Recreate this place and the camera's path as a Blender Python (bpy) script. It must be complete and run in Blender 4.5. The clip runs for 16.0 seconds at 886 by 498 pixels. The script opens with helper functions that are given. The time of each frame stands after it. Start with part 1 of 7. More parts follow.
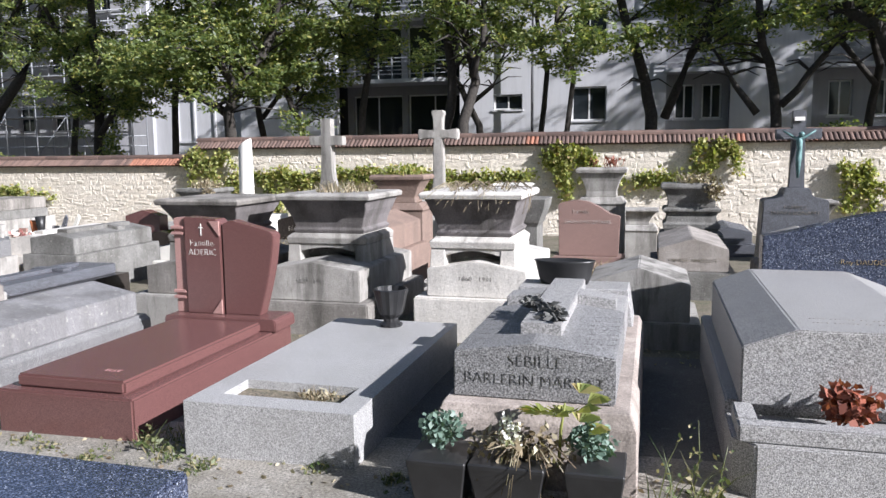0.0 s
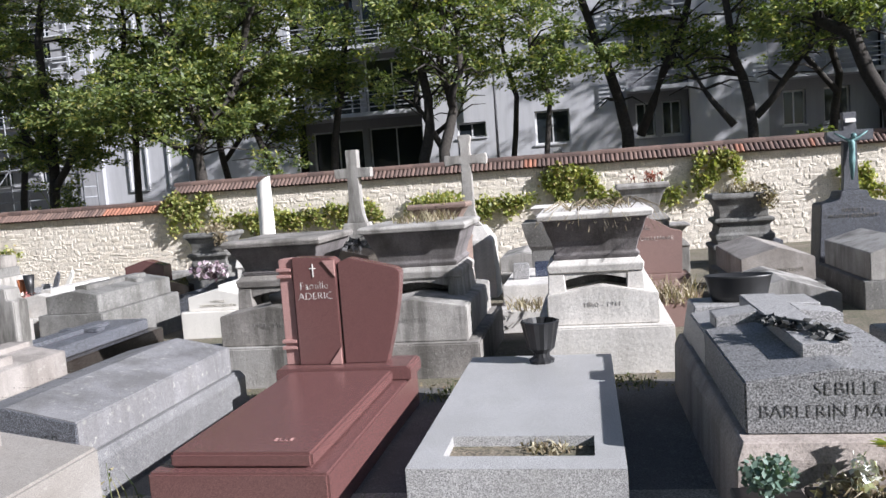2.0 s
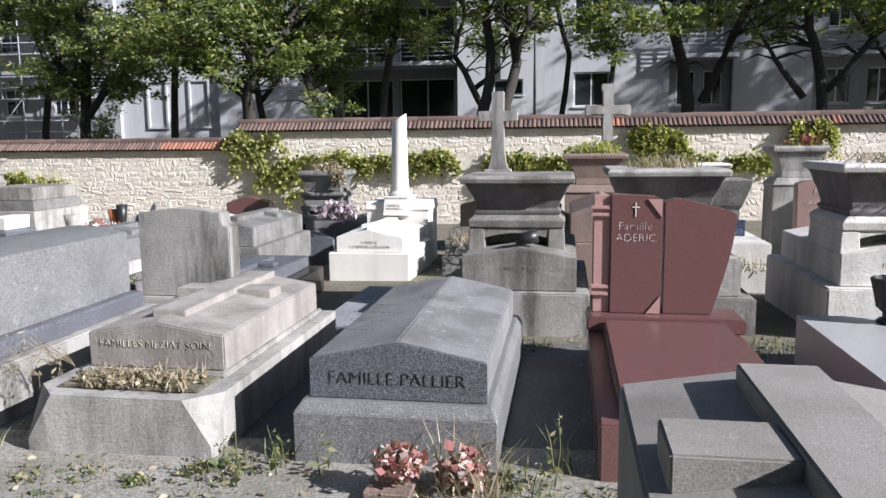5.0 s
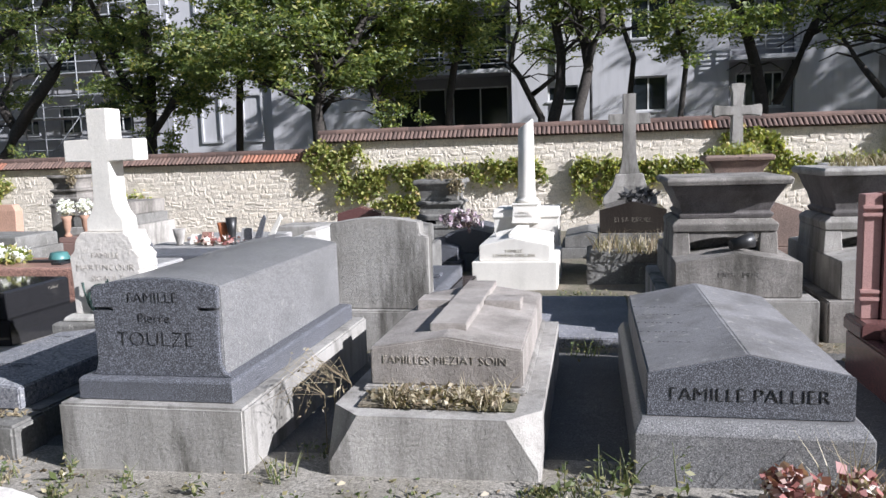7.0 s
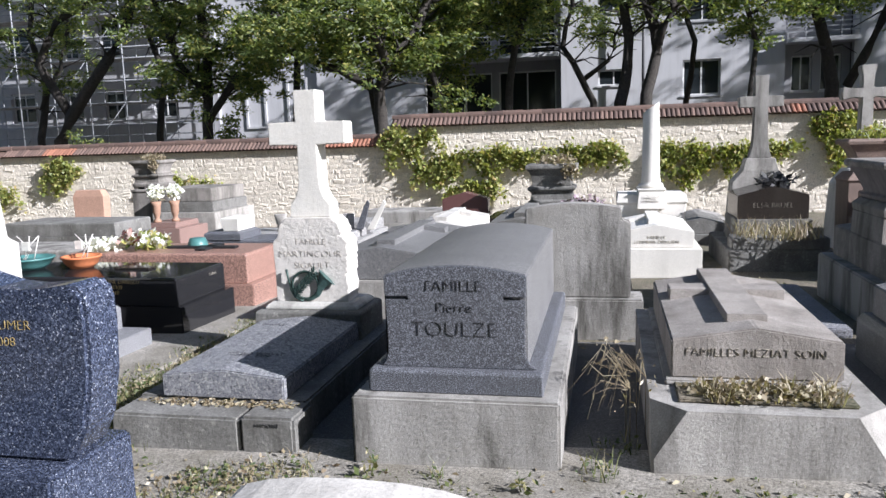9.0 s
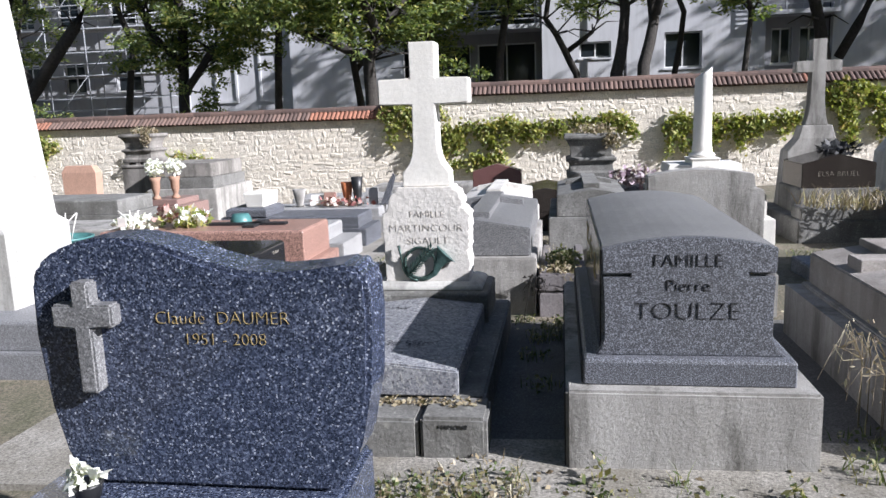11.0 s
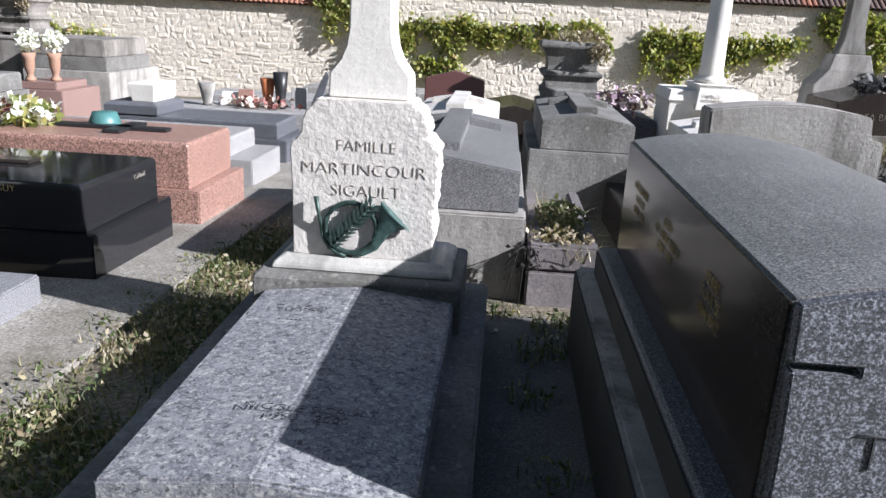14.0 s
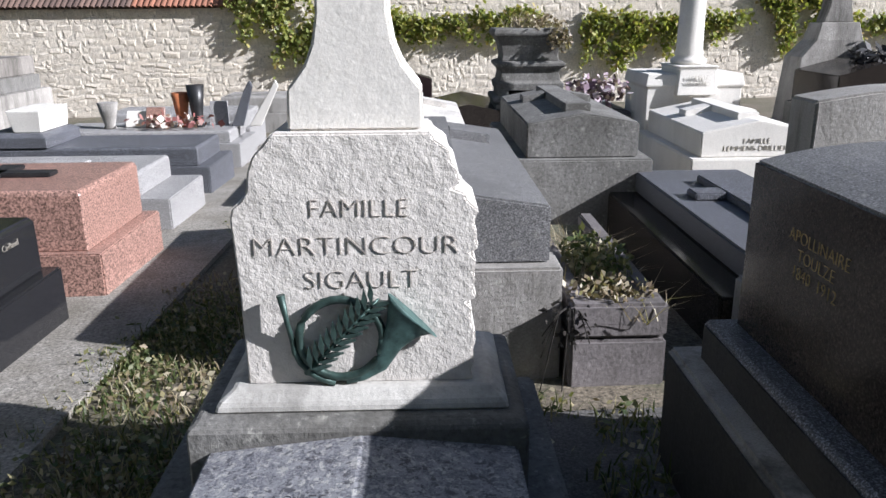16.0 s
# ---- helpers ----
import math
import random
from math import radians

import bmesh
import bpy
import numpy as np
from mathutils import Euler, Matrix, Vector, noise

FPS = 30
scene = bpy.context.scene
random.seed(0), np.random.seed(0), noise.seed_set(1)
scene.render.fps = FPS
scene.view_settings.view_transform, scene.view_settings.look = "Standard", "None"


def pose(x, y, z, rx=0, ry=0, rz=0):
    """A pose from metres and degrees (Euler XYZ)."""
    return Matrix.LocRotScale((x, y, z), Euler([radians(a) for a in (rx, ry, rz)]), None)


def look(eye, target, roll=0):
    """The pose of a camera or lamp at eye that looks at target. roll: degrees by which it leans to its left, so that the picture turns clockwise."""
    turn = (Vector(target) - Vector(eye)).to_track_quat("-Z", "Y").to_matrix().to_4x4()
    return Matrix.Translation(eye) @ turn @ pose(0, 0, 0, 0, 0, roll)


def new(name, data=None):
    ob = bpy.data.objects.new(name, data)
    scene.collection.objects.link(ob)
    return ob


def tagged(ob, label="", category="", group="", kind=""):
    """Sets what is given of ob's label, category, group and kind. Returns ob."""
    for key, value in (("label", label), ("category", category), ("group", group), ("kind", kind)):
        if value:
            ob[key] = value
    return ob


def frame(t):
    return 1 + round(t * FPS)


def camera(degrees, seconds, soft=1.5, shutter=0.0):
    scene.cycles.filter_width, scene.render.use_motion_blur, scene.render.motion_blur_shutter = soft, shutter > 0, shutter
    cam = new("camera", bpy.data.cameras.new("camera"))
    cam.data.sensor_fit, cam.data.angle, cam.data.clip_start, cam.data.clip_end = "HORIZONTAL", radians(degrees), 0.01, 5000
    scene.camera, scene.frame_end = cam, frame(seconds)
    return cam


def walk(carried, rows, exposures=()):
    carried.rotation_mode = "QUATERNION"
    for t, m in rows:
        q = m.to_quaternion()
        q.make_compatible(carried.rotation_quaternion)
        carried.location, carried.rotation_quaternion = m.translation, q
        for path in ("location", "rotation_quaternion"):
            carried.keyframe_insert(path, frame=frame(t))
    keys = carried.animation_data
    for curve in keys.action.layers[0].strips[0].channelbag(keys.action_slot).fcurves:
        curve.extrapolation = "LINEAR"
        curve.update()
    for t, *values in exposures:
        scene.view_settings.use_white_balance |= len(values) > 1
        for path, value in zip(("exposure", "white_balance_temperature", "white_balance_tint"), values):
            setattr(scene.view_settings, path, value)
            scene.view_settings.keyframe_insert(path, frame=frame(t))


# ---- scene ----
cam = camera(60.3, 16.0)
METRES, EYE, TILT, LEAN, TURN = 11.0, 1.616, 0.0, 0.0, 15.4
ROWS = [
    (0.0, 0.0, 0.0, 0.0, -0.08, -7.25, 0.63),
    (0.5, -0.0311, 0.015, -0.0005, -0.36, -3.55, 1.0),
    (1.0, -0.0617, 0.0254, -0.0009, -5.81, -4.56, 3.28),
    (1.5, -0.0938, 0.0339, -0.0007, -6.18, -3.2, 1.75),
    (2.0, -0.1244, 0.0532, -0.0029, -4.87, -5.02, 4.14),
    (2.5, -0.1597, 0.0604, -0.0033, -1.09, -6.09, 4.13),
    (3.0, -0.1931, 0.0701, -0.0059, 1.58, -8.58, 4.01),
    (3.5, -0.2278, 0.0883, -0.0065, 2.61, -7.66, 4.03),
    (4.0, -0.2591, 0.0992, -0.0086, -0.08, -7.64, 1.93),
    (6.5, -0.4167, 0.1446, -0.0158, -10.61, -8.16, 2.43),
    (7.0, -0.445, 0.1524, -0.0148, -4.55, -7.25, 1.79),
    (7.5, -0.4767, 0.1564, -0.0134, -5.44, -7.54, 1.38),
    (8.0, -0.5082, 0.169, -0.0129, -3.65, -4.68, 3.43),
    (8.5, -0.5411, 0.1766, -0.0132, -2.25, -4.21, 1.89),
    (9.0, -0.5681, 0.1774, -0.0126, -3.33, -8.28, 1.86),
    (9.5, -0.5945, 0.1864, -0.0165, -2.06, -5.51, 0.83),
    (10.0, -0.6219, 0.2007, -0.0161, -2.33, -6.08, 1.84),
    (12.5, -0.6769, 0.3074, -0.0252, -12.61, -14.91, -0.05),
    (13.0, -0.665, 0.3399, -0.0258, -6.67, -12.77, -2.66),
    (13.5, -0.6554, 0.3737, -0.0299, -11.6, -13.32, -5.41),
    (14.0, -0.6493, 0.4066, -0.0319, -10.68, -17.0, -2.87),
    (14.5, -0.6391, 0.442, -0.0333, -4.0, -16.39, -1.73),
    (15.0, -0.638, 0.4693, -0.0357, -4.35, -18.8, -1.33),
    (15.5, -0.6457, 0.4923, -0.035, -10.47, -17.61, 0.13),
    (16.0, -0.6525, 0.5095, -0.0371, -17.03, -17.2, 0.46),
]
walk(cam, [(t, pose(0, 0, EYE, TILT, LEAN, TURN) @ pose(METRES * x, METRES * y, METRES * z, 90 + pitch, roll, yaw)) for t, x, y, z, yaw, pitch, roll in ROWS],
     exposures=[(0.0, 1.12, 5960, 14), (4.0, 1.05, 5940, 14), (9.0, 1.07, 5860, 14), (13.0, 1.15, 5850, 14), (14.5, 1.08, 5850, 14), (15.5, 0.95, 5850, 14), (16.0, 0.9, 5850, 14)])


# ---- world, sun, exposure ----
SUN_TO = Vector((1.0, -0.36, 0.57)).normalized()
world = bpy.data.worlds.new("world")
scene.world = world
world.use_nodes = True
wn = world.node_tree
sky = wn.nodes.new("ShaderNodeTexSky")
sky.sky_type, sky.sun_disc = "NISHITA", False
sky.sun_elevation = math.asin(SUN_TO.z)
sky.sun_rotation = math.atan2(SUN_TO.x, SUN_TO.y)
wn.links.new(sky.outputs[0], wn.nodes["Background"].inputs[0])
wn.nodes["Background"].inputs[1].default_value = 0.05
sun = new("sun", bpy.data.lights.new("sun", "SUN"))
sun.data.energy, sun.data.angle, sun.data.color = 5.0, radians(0.55), (1.0, 0.965, 0.91)
sun.matrix_world = look((20, -8, 14), Vector((20, -8, 14)) - SUN_TO)

# ---- materials ----
def nodes_of(name, rough=0.7, metal=0.0):
    m = bpy.data.materials.new(name)
    m.use_nodes = True
    nt = m.node_tree
    b = nt.nodes["Principled BSDF"]
    b.inputs["Roughness"].default_value = rough
    b.inputs["Metallic"].default_value = metal
    return m, nt, b


def ramp_node(nt, stops):
    r = nt.nodes.new("ShaderNodeValToRGB")
    e = r.color_ramp.elements
    while len(e) < len(stops):
        e.new(0.5)
    for el, (p, c) in zip(e, stops):
        el.position, el.color = p, (*c, 1) if len(c) == 3 else c
    return r


def tex(nt, kind, scale, coord, detail=4.0, rough=0.6):
    n = nt.nodes.new("ShaderNodeTexNoise" if kind == "noise" else "ShaderNodeTexVoronoi")
    n.inputs["Scale"].default_value = scale
    if kind == "noise":
        n.inputs["Detail"].default_value, n.inputs["Roughness"].default_value = detail, rough
    nt.links.new(coord, n.inputs["Vector"])
    return n


def mixed(nt, fac, a, b, mode="MIX"):
    m = nt.nodes.new("ShaderNodeMix")
    m.data_type, m.blend_type = "RGBA", mode
    for sock, v in ((m.inputs[0], fac), (m.inputs[6], a), (m.inputs[7], b)):
        if isinstance(v, (int, float)):
            sock.default_value = v
        elif isinstance(v, tuple):
            sock.default_value = (*v, 1)
        else:
            nt.links.new(v, sock)
    return m.outputs[2]


def stone(name, c, grain=140.0, dark=0.35, light=1.5, specks=0.5, stain=0.35, stain_c=(0.05, 0.048, 0.04),
          rough=0.75, bump=0.25, streak=0.0, lichen=0.0, vary=0.0, relief=0.01, drips=0.0):
    """Granite, limestone or concrete: crystal grain, cloudy stains, down-running streaks, pale lichen spots."""
    m, nt, b = nodes_of(name, rough)
    co = nt.nodes.new("ShaderNodeTexCoord").outputs["Object"]
    g = tex(nt, "noise", grain, co, 2.0, 0.7)
    lo, hi = tuple(v * dark for v in c), tuple(min(v * light, 0.9) for v in c)
    w = 0.22 * (1.05 - specks)
    r = ramp_node(nt, [(0.5 - w - 0.06, lo), (0.5 - 0.02, c), (0.5 + 0.03, c), (0.5 + w + 0.06, hi)])
    nt.links.new(g.outputs["Fac"], r.inputs[0])
    col = r.outputs[0]
    cloud = tex(nt, "noise", 2.3, co, 6.0, 0.65)
    cr = ramp_node(nt, [(0.4, (0, 0, 0)), (0.72, (stain, stain, stain))])
    nt.links.new(cloud.outputs["Fac"], cr.inputs[0])
    col = mixed(nt, cr.outputs[0], col, stain_c)
    if streak:
        mp = nt.nodes.new("ShaderNodeMapping")
        mp.inputs["Scale"].default_value = (3.4, 3.4, 0.4)
        nt.links.new(co, mp.inputs[0])
        s = tex(nt, "noise", 1.6, mp.outputs[0], 5.0, 0.6)
        sr = ramp_node(nt, [(0.45, (0, 0, 0)), (0.7, (streak, streak, streak))])
        nt.links.new(s.outputs["Fac"], sr.inputs[0])
        col = mixed(nt, sr.outputs[0], col, (0.055, 0.05, 0.042))
    if lichen:
        v = tex(nt, "noise", 26.0, co, 5.0, 0.7)
        vr = ramp_node(nt, [(0.6, (0, 0, 0)), (0.66, (lichen, lichen, lichen))])
        nt.links.new(v.outputs["Fac"], vr.inputs[0])
        col = mixed(nt, vr.outputs[0], col, (0.5, 0.49, 0.44))
        big = tex(nt, "voronoi", 7.0, co)
        br = ramp_node(nt, [(0.10, (lichen * 0.7,) * 3), (0.2, (0, 0, 0))])
        nt.links.new(mixed(nt, 0.12, big.outputs["Distance"], v.outputs["Color"]), br.inputs[0])
        col = mixed(nt, br.outputs[0], col, (0.44, 0.43, 0.38))
    if drips:
        mp = nt.nodes.new("ShaderNodeMapping")
        mp.inputs["Scale"].default_value = (4.5, 4.5, 0.7)
        nt.links.new(co, mp.inputs[0])
        dn = tex(nt, "noise", 1.0, mp.outputs[0], 6.0, 0.7)
        dr = ramp_node(nt, [(0.5, (0, 0, 0)), (0.66, (drips,) * 3)])
        nt.links.new(dn.outputs["Fac"], dr.inputs[0])
        col = mixed(nt, dr.outputs[0], col, (0.05, 0.046, 0.038))
    if vary:
        oi = nt.nodes.new("ShaderNodeObjectInfo")
        vv = ramp_node(nt, [(0.0, (1 - vary,) * 3), (1.0, (1 + vary, 1 + vary * 0.9, 1 + vary * 0.7))])
        nt.links.new(oi.outputs["Random"], vv.inputs[0])
        col = mixed(nt, 1.0, col, vv.outputs[0], "MULTIPLY")
    nt.links.new(col, b.inputs["Base Color"])
    bp = nt.nodes.new("ShaderNodeBump")
    bp.inputs["Strength"].default_value, bp.inputs["Distance"].default_value = bump, relief
    rough_tex = tex(nt, "noise", grain * 0.35, co, 5.0, 0.75)
    nt.links.new(rough_tex.outputs["Fac"], bp.inputs["Height"])
    nt.links.new(bp.outputs[0], b.inputs["Normal"])
    return m


def plain(name, c, rough=0.6, metal=0.0, var=0.25, scale=9.0, bump=0.1):
    m, nt, b = nodes_of(name, rough, metal)
    co = nt.nodes.new("ShaderNodeTexCoord").outputs["Object"]
    n = tex(nt, "noise", scale, co, 6.0, 0.65)
    r = ramp_node(nt, [(0.3, tuple(v * (1 - var) for v in c)), (0.7, tuple(min(v * (1 + var), 0.95) for v in c))])
    nt.links.new(n.outputs["Fac"], r.inputs[0])
    nt.links.new(r.outputs[0], b.inputs["Base Color"])
    if bump:
        bp = nt.nodes.new("ShaderNodeBump")
        bp.inputs["Strength"].default_value, bp.inputs["Distance"].default_value = bump, 0.01
        nt.links.new(tex(nt, "noise", scale * 8, co, 4.0, 0.7).outputs["Fac"], bp.inputs["Height"])
        nt.links.new(bp.outputs[0], b.inputs["Normal"])
    return m


def leafy(name, stops, trans=0.35, rough=0.5):
    """Leaves: colour varies from leaf to leaf, light shines partly through."""
    m, nt, b = nodes_of(name, rough)
    geo = nt.nodes.new("ShaderNodeNewGeometry")
    r = ramp_node(nt, stops)
    nt.links.new(geo.outputs["Random Per Island"], r.inputs[0])
    nt.links.new(r.outputs[0], b.inputs["Base Color"])
    t = nt.nodes.new("ShaderNodeBsdfTranslucent")
    nt.links.new(mixed(nt, 1.0, r.outputs[0], (1.5, 1.6, 0.7), "MULTIPLY"), t.inputs[0])
    mx = nt.nodes.new("ShaderNodeMixShader")
    mx.inputs[0].default_value = trans
    nt.links.new(b.outputs[0], mx.inputs[1])
    nt.links.new(t.outputs[0], mx.inputs[2])
    nt.links.new(mx.outputs[0], nt.nodes["Material Output"].inputs[0])
    return m


def blotched(name):
    """Blue-grey granite overgrown with pale lichen patches and small black ones."""
    m, nt, b = nodes_of(name, 0.75)
    co = nt.nodes.new("ShaderNodeTexCoord").outputs["Object"]
    g = tex(nt, "noise", 150.0, co, 2.0, 0.7)
    r = ramp_node(nt, [(0.38, (0.10, 0.105, 0.125)), (0.62, (0.25, 0.25, 0.27))])
    nt.links.new(g.outputs["Fac"], r.inputs[0])
    col = r.outputs[0]
    for scale, lo, hi, amount, c in ((26.0, 0.50, 0.55, 0.6, (0.29, 0.295, 0.31)), (58.0, 0.55, 0.59, 0.6, (0.50, 0.49, 0.46)), (48.0, 0.56, 0.60, 0.85, (0.05, 0.05, 0.06)), (3.0, 0.5, 0.75, 0.5, (0.12, 0.12, 0.14))):
        n = tex(nt, "noise", scale, co, 5.0, 0.68)
        n.inputs["Distortion"].default_value = 0.35
        q = ramp_node(nt, [(lo, (0, 0, 0)), (hi, (amount,) * 3)])
        nt.links.new(n.outputs["Fac"], q.inputs[0])
        col = mixed(nt, q.outputs[0], col, c)
    nt.links.new(col, b.inputs["Base Color"])
    bp = nt.nodes.new("ShaderNodeBump")
    bp.inputs["Strength"].default_value, bp.inputs["Distance"].default_value = 0.5, 0.008
    nt.links.new(tex(nt, "noise", 40.0, co, 6.0, 0.75).outputs["Fac"], bp.inputs["Height"])
    nt.links.new(bp.outputs[0], b.inputs["Normal"])
    return m


M = {
    "grey_granite": stone("grey_granite", (0.305, 0.298, 0.295), 170, 0.35, 1.8, 0.75, 0.15, rough=0.5),
    "grey_polished": stone("grey_polished", (0.365, 0.36, 0.36), 190, 0.4, 1.7, 0.7, 0.4, (0.22, 0.215, 0.20), rough=0.42, bump=0.05),
    "dark_granite": stone("dark_granite", (0.080, 0.083, 0.095), 210, 0.3, 3.7, 0.72, 0.25, rough=0.5),
    "dark_polished": stone("dark_polished", (0.030, 0.025, 0.022), 160, 0.4, 2.2, 0.6, 0.35, (0.02, 0.016, 0.014), rough=0.14, bump=0.02, streak=0.35),
    "black_polished": stone("black_polished", (0.018, 0.018, 0.02), 200, 0.6, 1.5, 0.3, 0.05, rough=0.07, bump=0.0),
    "red_granite": stone("red_granite", (0.135, 0.064, 0.060), 260, 0.55, 1.45, 0.5, 0.12, (0.09, 0.05, 0.045), rough=0.27, bump=0.02),
    "brown_pink": stone("brown_pink", (0.25, 0.165, 0.145), 160, 0.6, 1.4, 0.5, 0.2, (0.14, 0.1, 0.09), rough=0.4, bump=0.05),
    "beige_stone": stone("beige_stone", (0.40, 0.345, 0.31), 90, 0.6, 1.3, 0.4, 0.45, (0.16, 0.13, 0.11), rough=0.9, bump=0.5, streak=0.5),
    "salmon_granite": stone("salmon_granite", (0.47, 0.29, 0.215), 95, 0.6, 1.4, 0.6, 0.1, rough=0.45, bump=0.05),
    "brown_granite": stone("brown_granite", (0.255, 0.237, 0.218), 320, 0.62, 1.35, 0.5, 0.55, (0.10, 0.08, 0.062), rough=0.8, bump=0.25, lichen=0.2),
    "red_matt": stone("red_matt", (0.38, 0.22, 0.20), 240, 0.6, 1.3, 0.4, 0.1, rough=0.6, bump=0.1),
    "pink_granite": stone("pink_granite", (0.31, 0.185, 0.15), 95, 0.35, 1.7, 0.8, 0.1, rough=0.3, bump=0.03),
    "limestone": stone("limestone", (0.62, 0.59, 0.55), 60, 0.75, 1.2, 0.3, 0.35, (0.26, 0.24, 0.22), rough=0.85, bump=0.5, streak=0.3),
    "white_stone": stone("white_stone", (0.72, 0.69, 0.64), 90, 0.88, 1.1, 0.2, 0.25, (0.42, 0.40, 0.36), rough=0.85, bump=0.25, streak=0.1),
    "pale_stained": stone("pale_stained", (0.52, 0.505, 0.475), 70, 0.8, 1.12, 0.3, 0.5, (0.34, 0.325, 0.29), rough=0.85, bump=0.4, streak=0.3, drips=0.35),
    "white_rough": stone("white_rough", (0.62, 0.585, 0.545), 40, 0.85, 1.12, 0.2, 0.15, (0.4, 0.37, 0.33), rough=0.9, bump=0.9),
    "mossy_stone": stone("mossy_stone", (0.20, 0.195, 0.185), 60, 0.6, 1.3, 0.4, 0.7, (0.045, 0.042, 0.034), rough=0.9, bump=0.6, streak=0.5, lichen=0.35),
    "lichen_granite": stone("lichen_granite", (0.24, 0.24, 0.26), 90, 0.3, 1.7, 0.65, 0.45, (0.04, 0.04, 0.05), rough=0.75, bump=0.4, lichen=0.7),
    "blotchy": blotched("blotchy"),
    "sooty_stone": stone("sooty_stone", (0.19, 0.172, 0.172), 90, 0.7, 1.3, 0.4, 0.5, (0.04, 0.036, 0.036), rough=0.9, bump=0.5, streak=0.5, drips=0.5),
    "mixed_stone": stone("mixed_stone", (0.27, 0.25, 0.23), 110, 0.7, 1.25, 0.4, 0.7, (0.06, 0.055, 0.048), rough=0.9, bump=0.6, streak=0.6, lichen=0.35, drips=0.6),
    "letter_faint": plain("letter_faint", (0.17, 0.16, 0.15), 0.9, bump=0),
    "bronze_green": plain("bronze_green", (0.075, 0.135, 0.125), 0.5, 0.4, 0.5, 30),
    "bronze_grey": plain("bronze_grey", (0.085, 0.085, 0.08), 0.6, 0.3, 0.5, 40),
    "tomb_granite": stone("tomb_granite", (0.17, 0.168, 0.17), 190, 0.35, 2.1, 0.65, 0.4, (0.06, 0.06, 0.06), rough=0.4, bump=0.1, lichen=0.25),
    "coarse_granite": stone("coarse_granite", (0.20, 0.198, 0.20), 120, 0.25, 1.9, 0.75, 0.2, rough=0.6, bump=0.4),
    "mid_granite": stone("mid_granite", (0.20, 0.20, 0.21), 150, 0.4, 1.7, 0.6, 0.2, rough=0.55),
    "slate_granite": stone("slate_granite", (0.225, 0.22, 0.225), 150, 0.6, 1.35, 0.45, 0.4, (0.08, 0.08, 0.085), rough=0.6, bump=0.3, streak=0.35, lichen=0.5, drips=0.35),
    "weathered_brown": stone("weathered_brown", (0.335, 0.305, 0.28), 150, 0.66, 1.25, 0.4, 0.6, (0.10, 0.08, 0.065), rough=0.9, bump=0.6, streak=0.4, lichen=0.3),
    "weathered": stone("weathered", (0.40, 0.38, 0.355), 140, 0.75, 1.2, 0.35, 0.55, (0.08, 0.073, 0.062), rough=0.88, bump=0.6, streak=0.35, lichen=0.3, drips=0.55),
    "concrete": stone("concrete", (0.35, 0.335, 0.315), 150, 0.72, 1.2, 0.35, 0.5, (0.13, 0.12, 0.10), rough=0.9, bump=0.6, streak=0.35, drips=0.8),
    "brown_stone": stone("brown_stone", (0.24, 0.17, 0.14), 120, 0.5, 1.5, 0.5, 0.3, (0.06, 0.05, 0.045), rough=0.7, bump=0.3, streak=0.3),
    "path_concrete": stone("path_concrete", (0.29, 0.27, 0.24), 80, 0.45, 1.55, 0.55, 0.8, (0.11, 0.095, 0.065), rough=0.95, bump=0.8, lichen=0.2),
    "asphalt": stone("asphalt", (0.115, 0.11, 0.105), 120, 0.5, 1.8, 0.5, 0.6, (0.06, 0.058, 0.05), rough=0.95, bump=0.6, lichen=0.15),
    "earth": stone("earth", (0.16, 0.135, 0.10), 60, 0.4, 1.7, 0.6, 0.7, (0.05, 0.065, 0.025), rough=1.0, bump=1.0),
    "rubble": stone("rubble", (0.70, 0.635, 0.545), 34, 0.68, 1.18, 0.45, 0.5, (0.38, 0.33, 0.275), rough=0.95, bump=1.0, vary=0.12, relief=0.016),
    "rubble_joined": stone("rubble_joined", (0.70, 0.635, 0.545), 34, 0.68, 1.18, 0.45, 0.5, (0.38, 0.33, 0.275), rough=0.95, bump=1.0, relief=0.016),
    "mortar": stone("mortar", (0.66, 0.605, 0.525), 30, 0.5, 1.25, 0.5, 0.5, (0.32, 0.28, 0.235), rough=1.0, bump=1.0, relief=0.016),
    "tile": stone("tile", (0.135, 0.088, 0.074), 60, 0.6, 1.3, 0.3, 0.6, (0.06, 0.045, 0.04), rough=0.85, bump=0.4, vary=0.3),
    "tile_new": stone("tile_new", (0.27, 0.12, 0.078), 60, 0.75, 1.2, 0.3, 0.25, (0.2, 0.08, 0.05), rough=0.8, bump=0.3, vary=0.2),
    "clay": plain("clay", (0.30, 0.18, 0.125), 0.8),
    "bark": plain("bark", (0.036, 0.031, 0.027), 0.95, var=0.5, scale=14, bump=0.8),
    # Wing render, toned between its sunlit top and its shaded foot.
    "render_half_shade": stone("render_half_shade", (0.36, 0.36, 0.38), 40, 0.92, 1.05, 0.2, 0.2, (0.27, 0.27, 0.28), rough=0.9, bump=0.2, streak=0.15),
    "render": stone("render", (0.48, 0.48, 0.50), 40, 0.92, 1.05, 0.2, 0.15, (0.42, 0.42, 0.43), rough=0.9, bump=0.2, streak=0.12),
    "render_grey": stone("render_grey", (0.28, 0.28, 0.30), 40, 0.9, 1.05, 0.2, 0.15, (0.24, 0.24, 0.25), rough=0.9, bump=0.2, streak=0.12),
    "dark_paint_and_rooms": plain("dark_paint_and_rooms", (0.03, 0.03, 0.034), 0.5),
    "steel": plain("steel", (0.30, 0.31, 0.33), 0.65, 0.2),
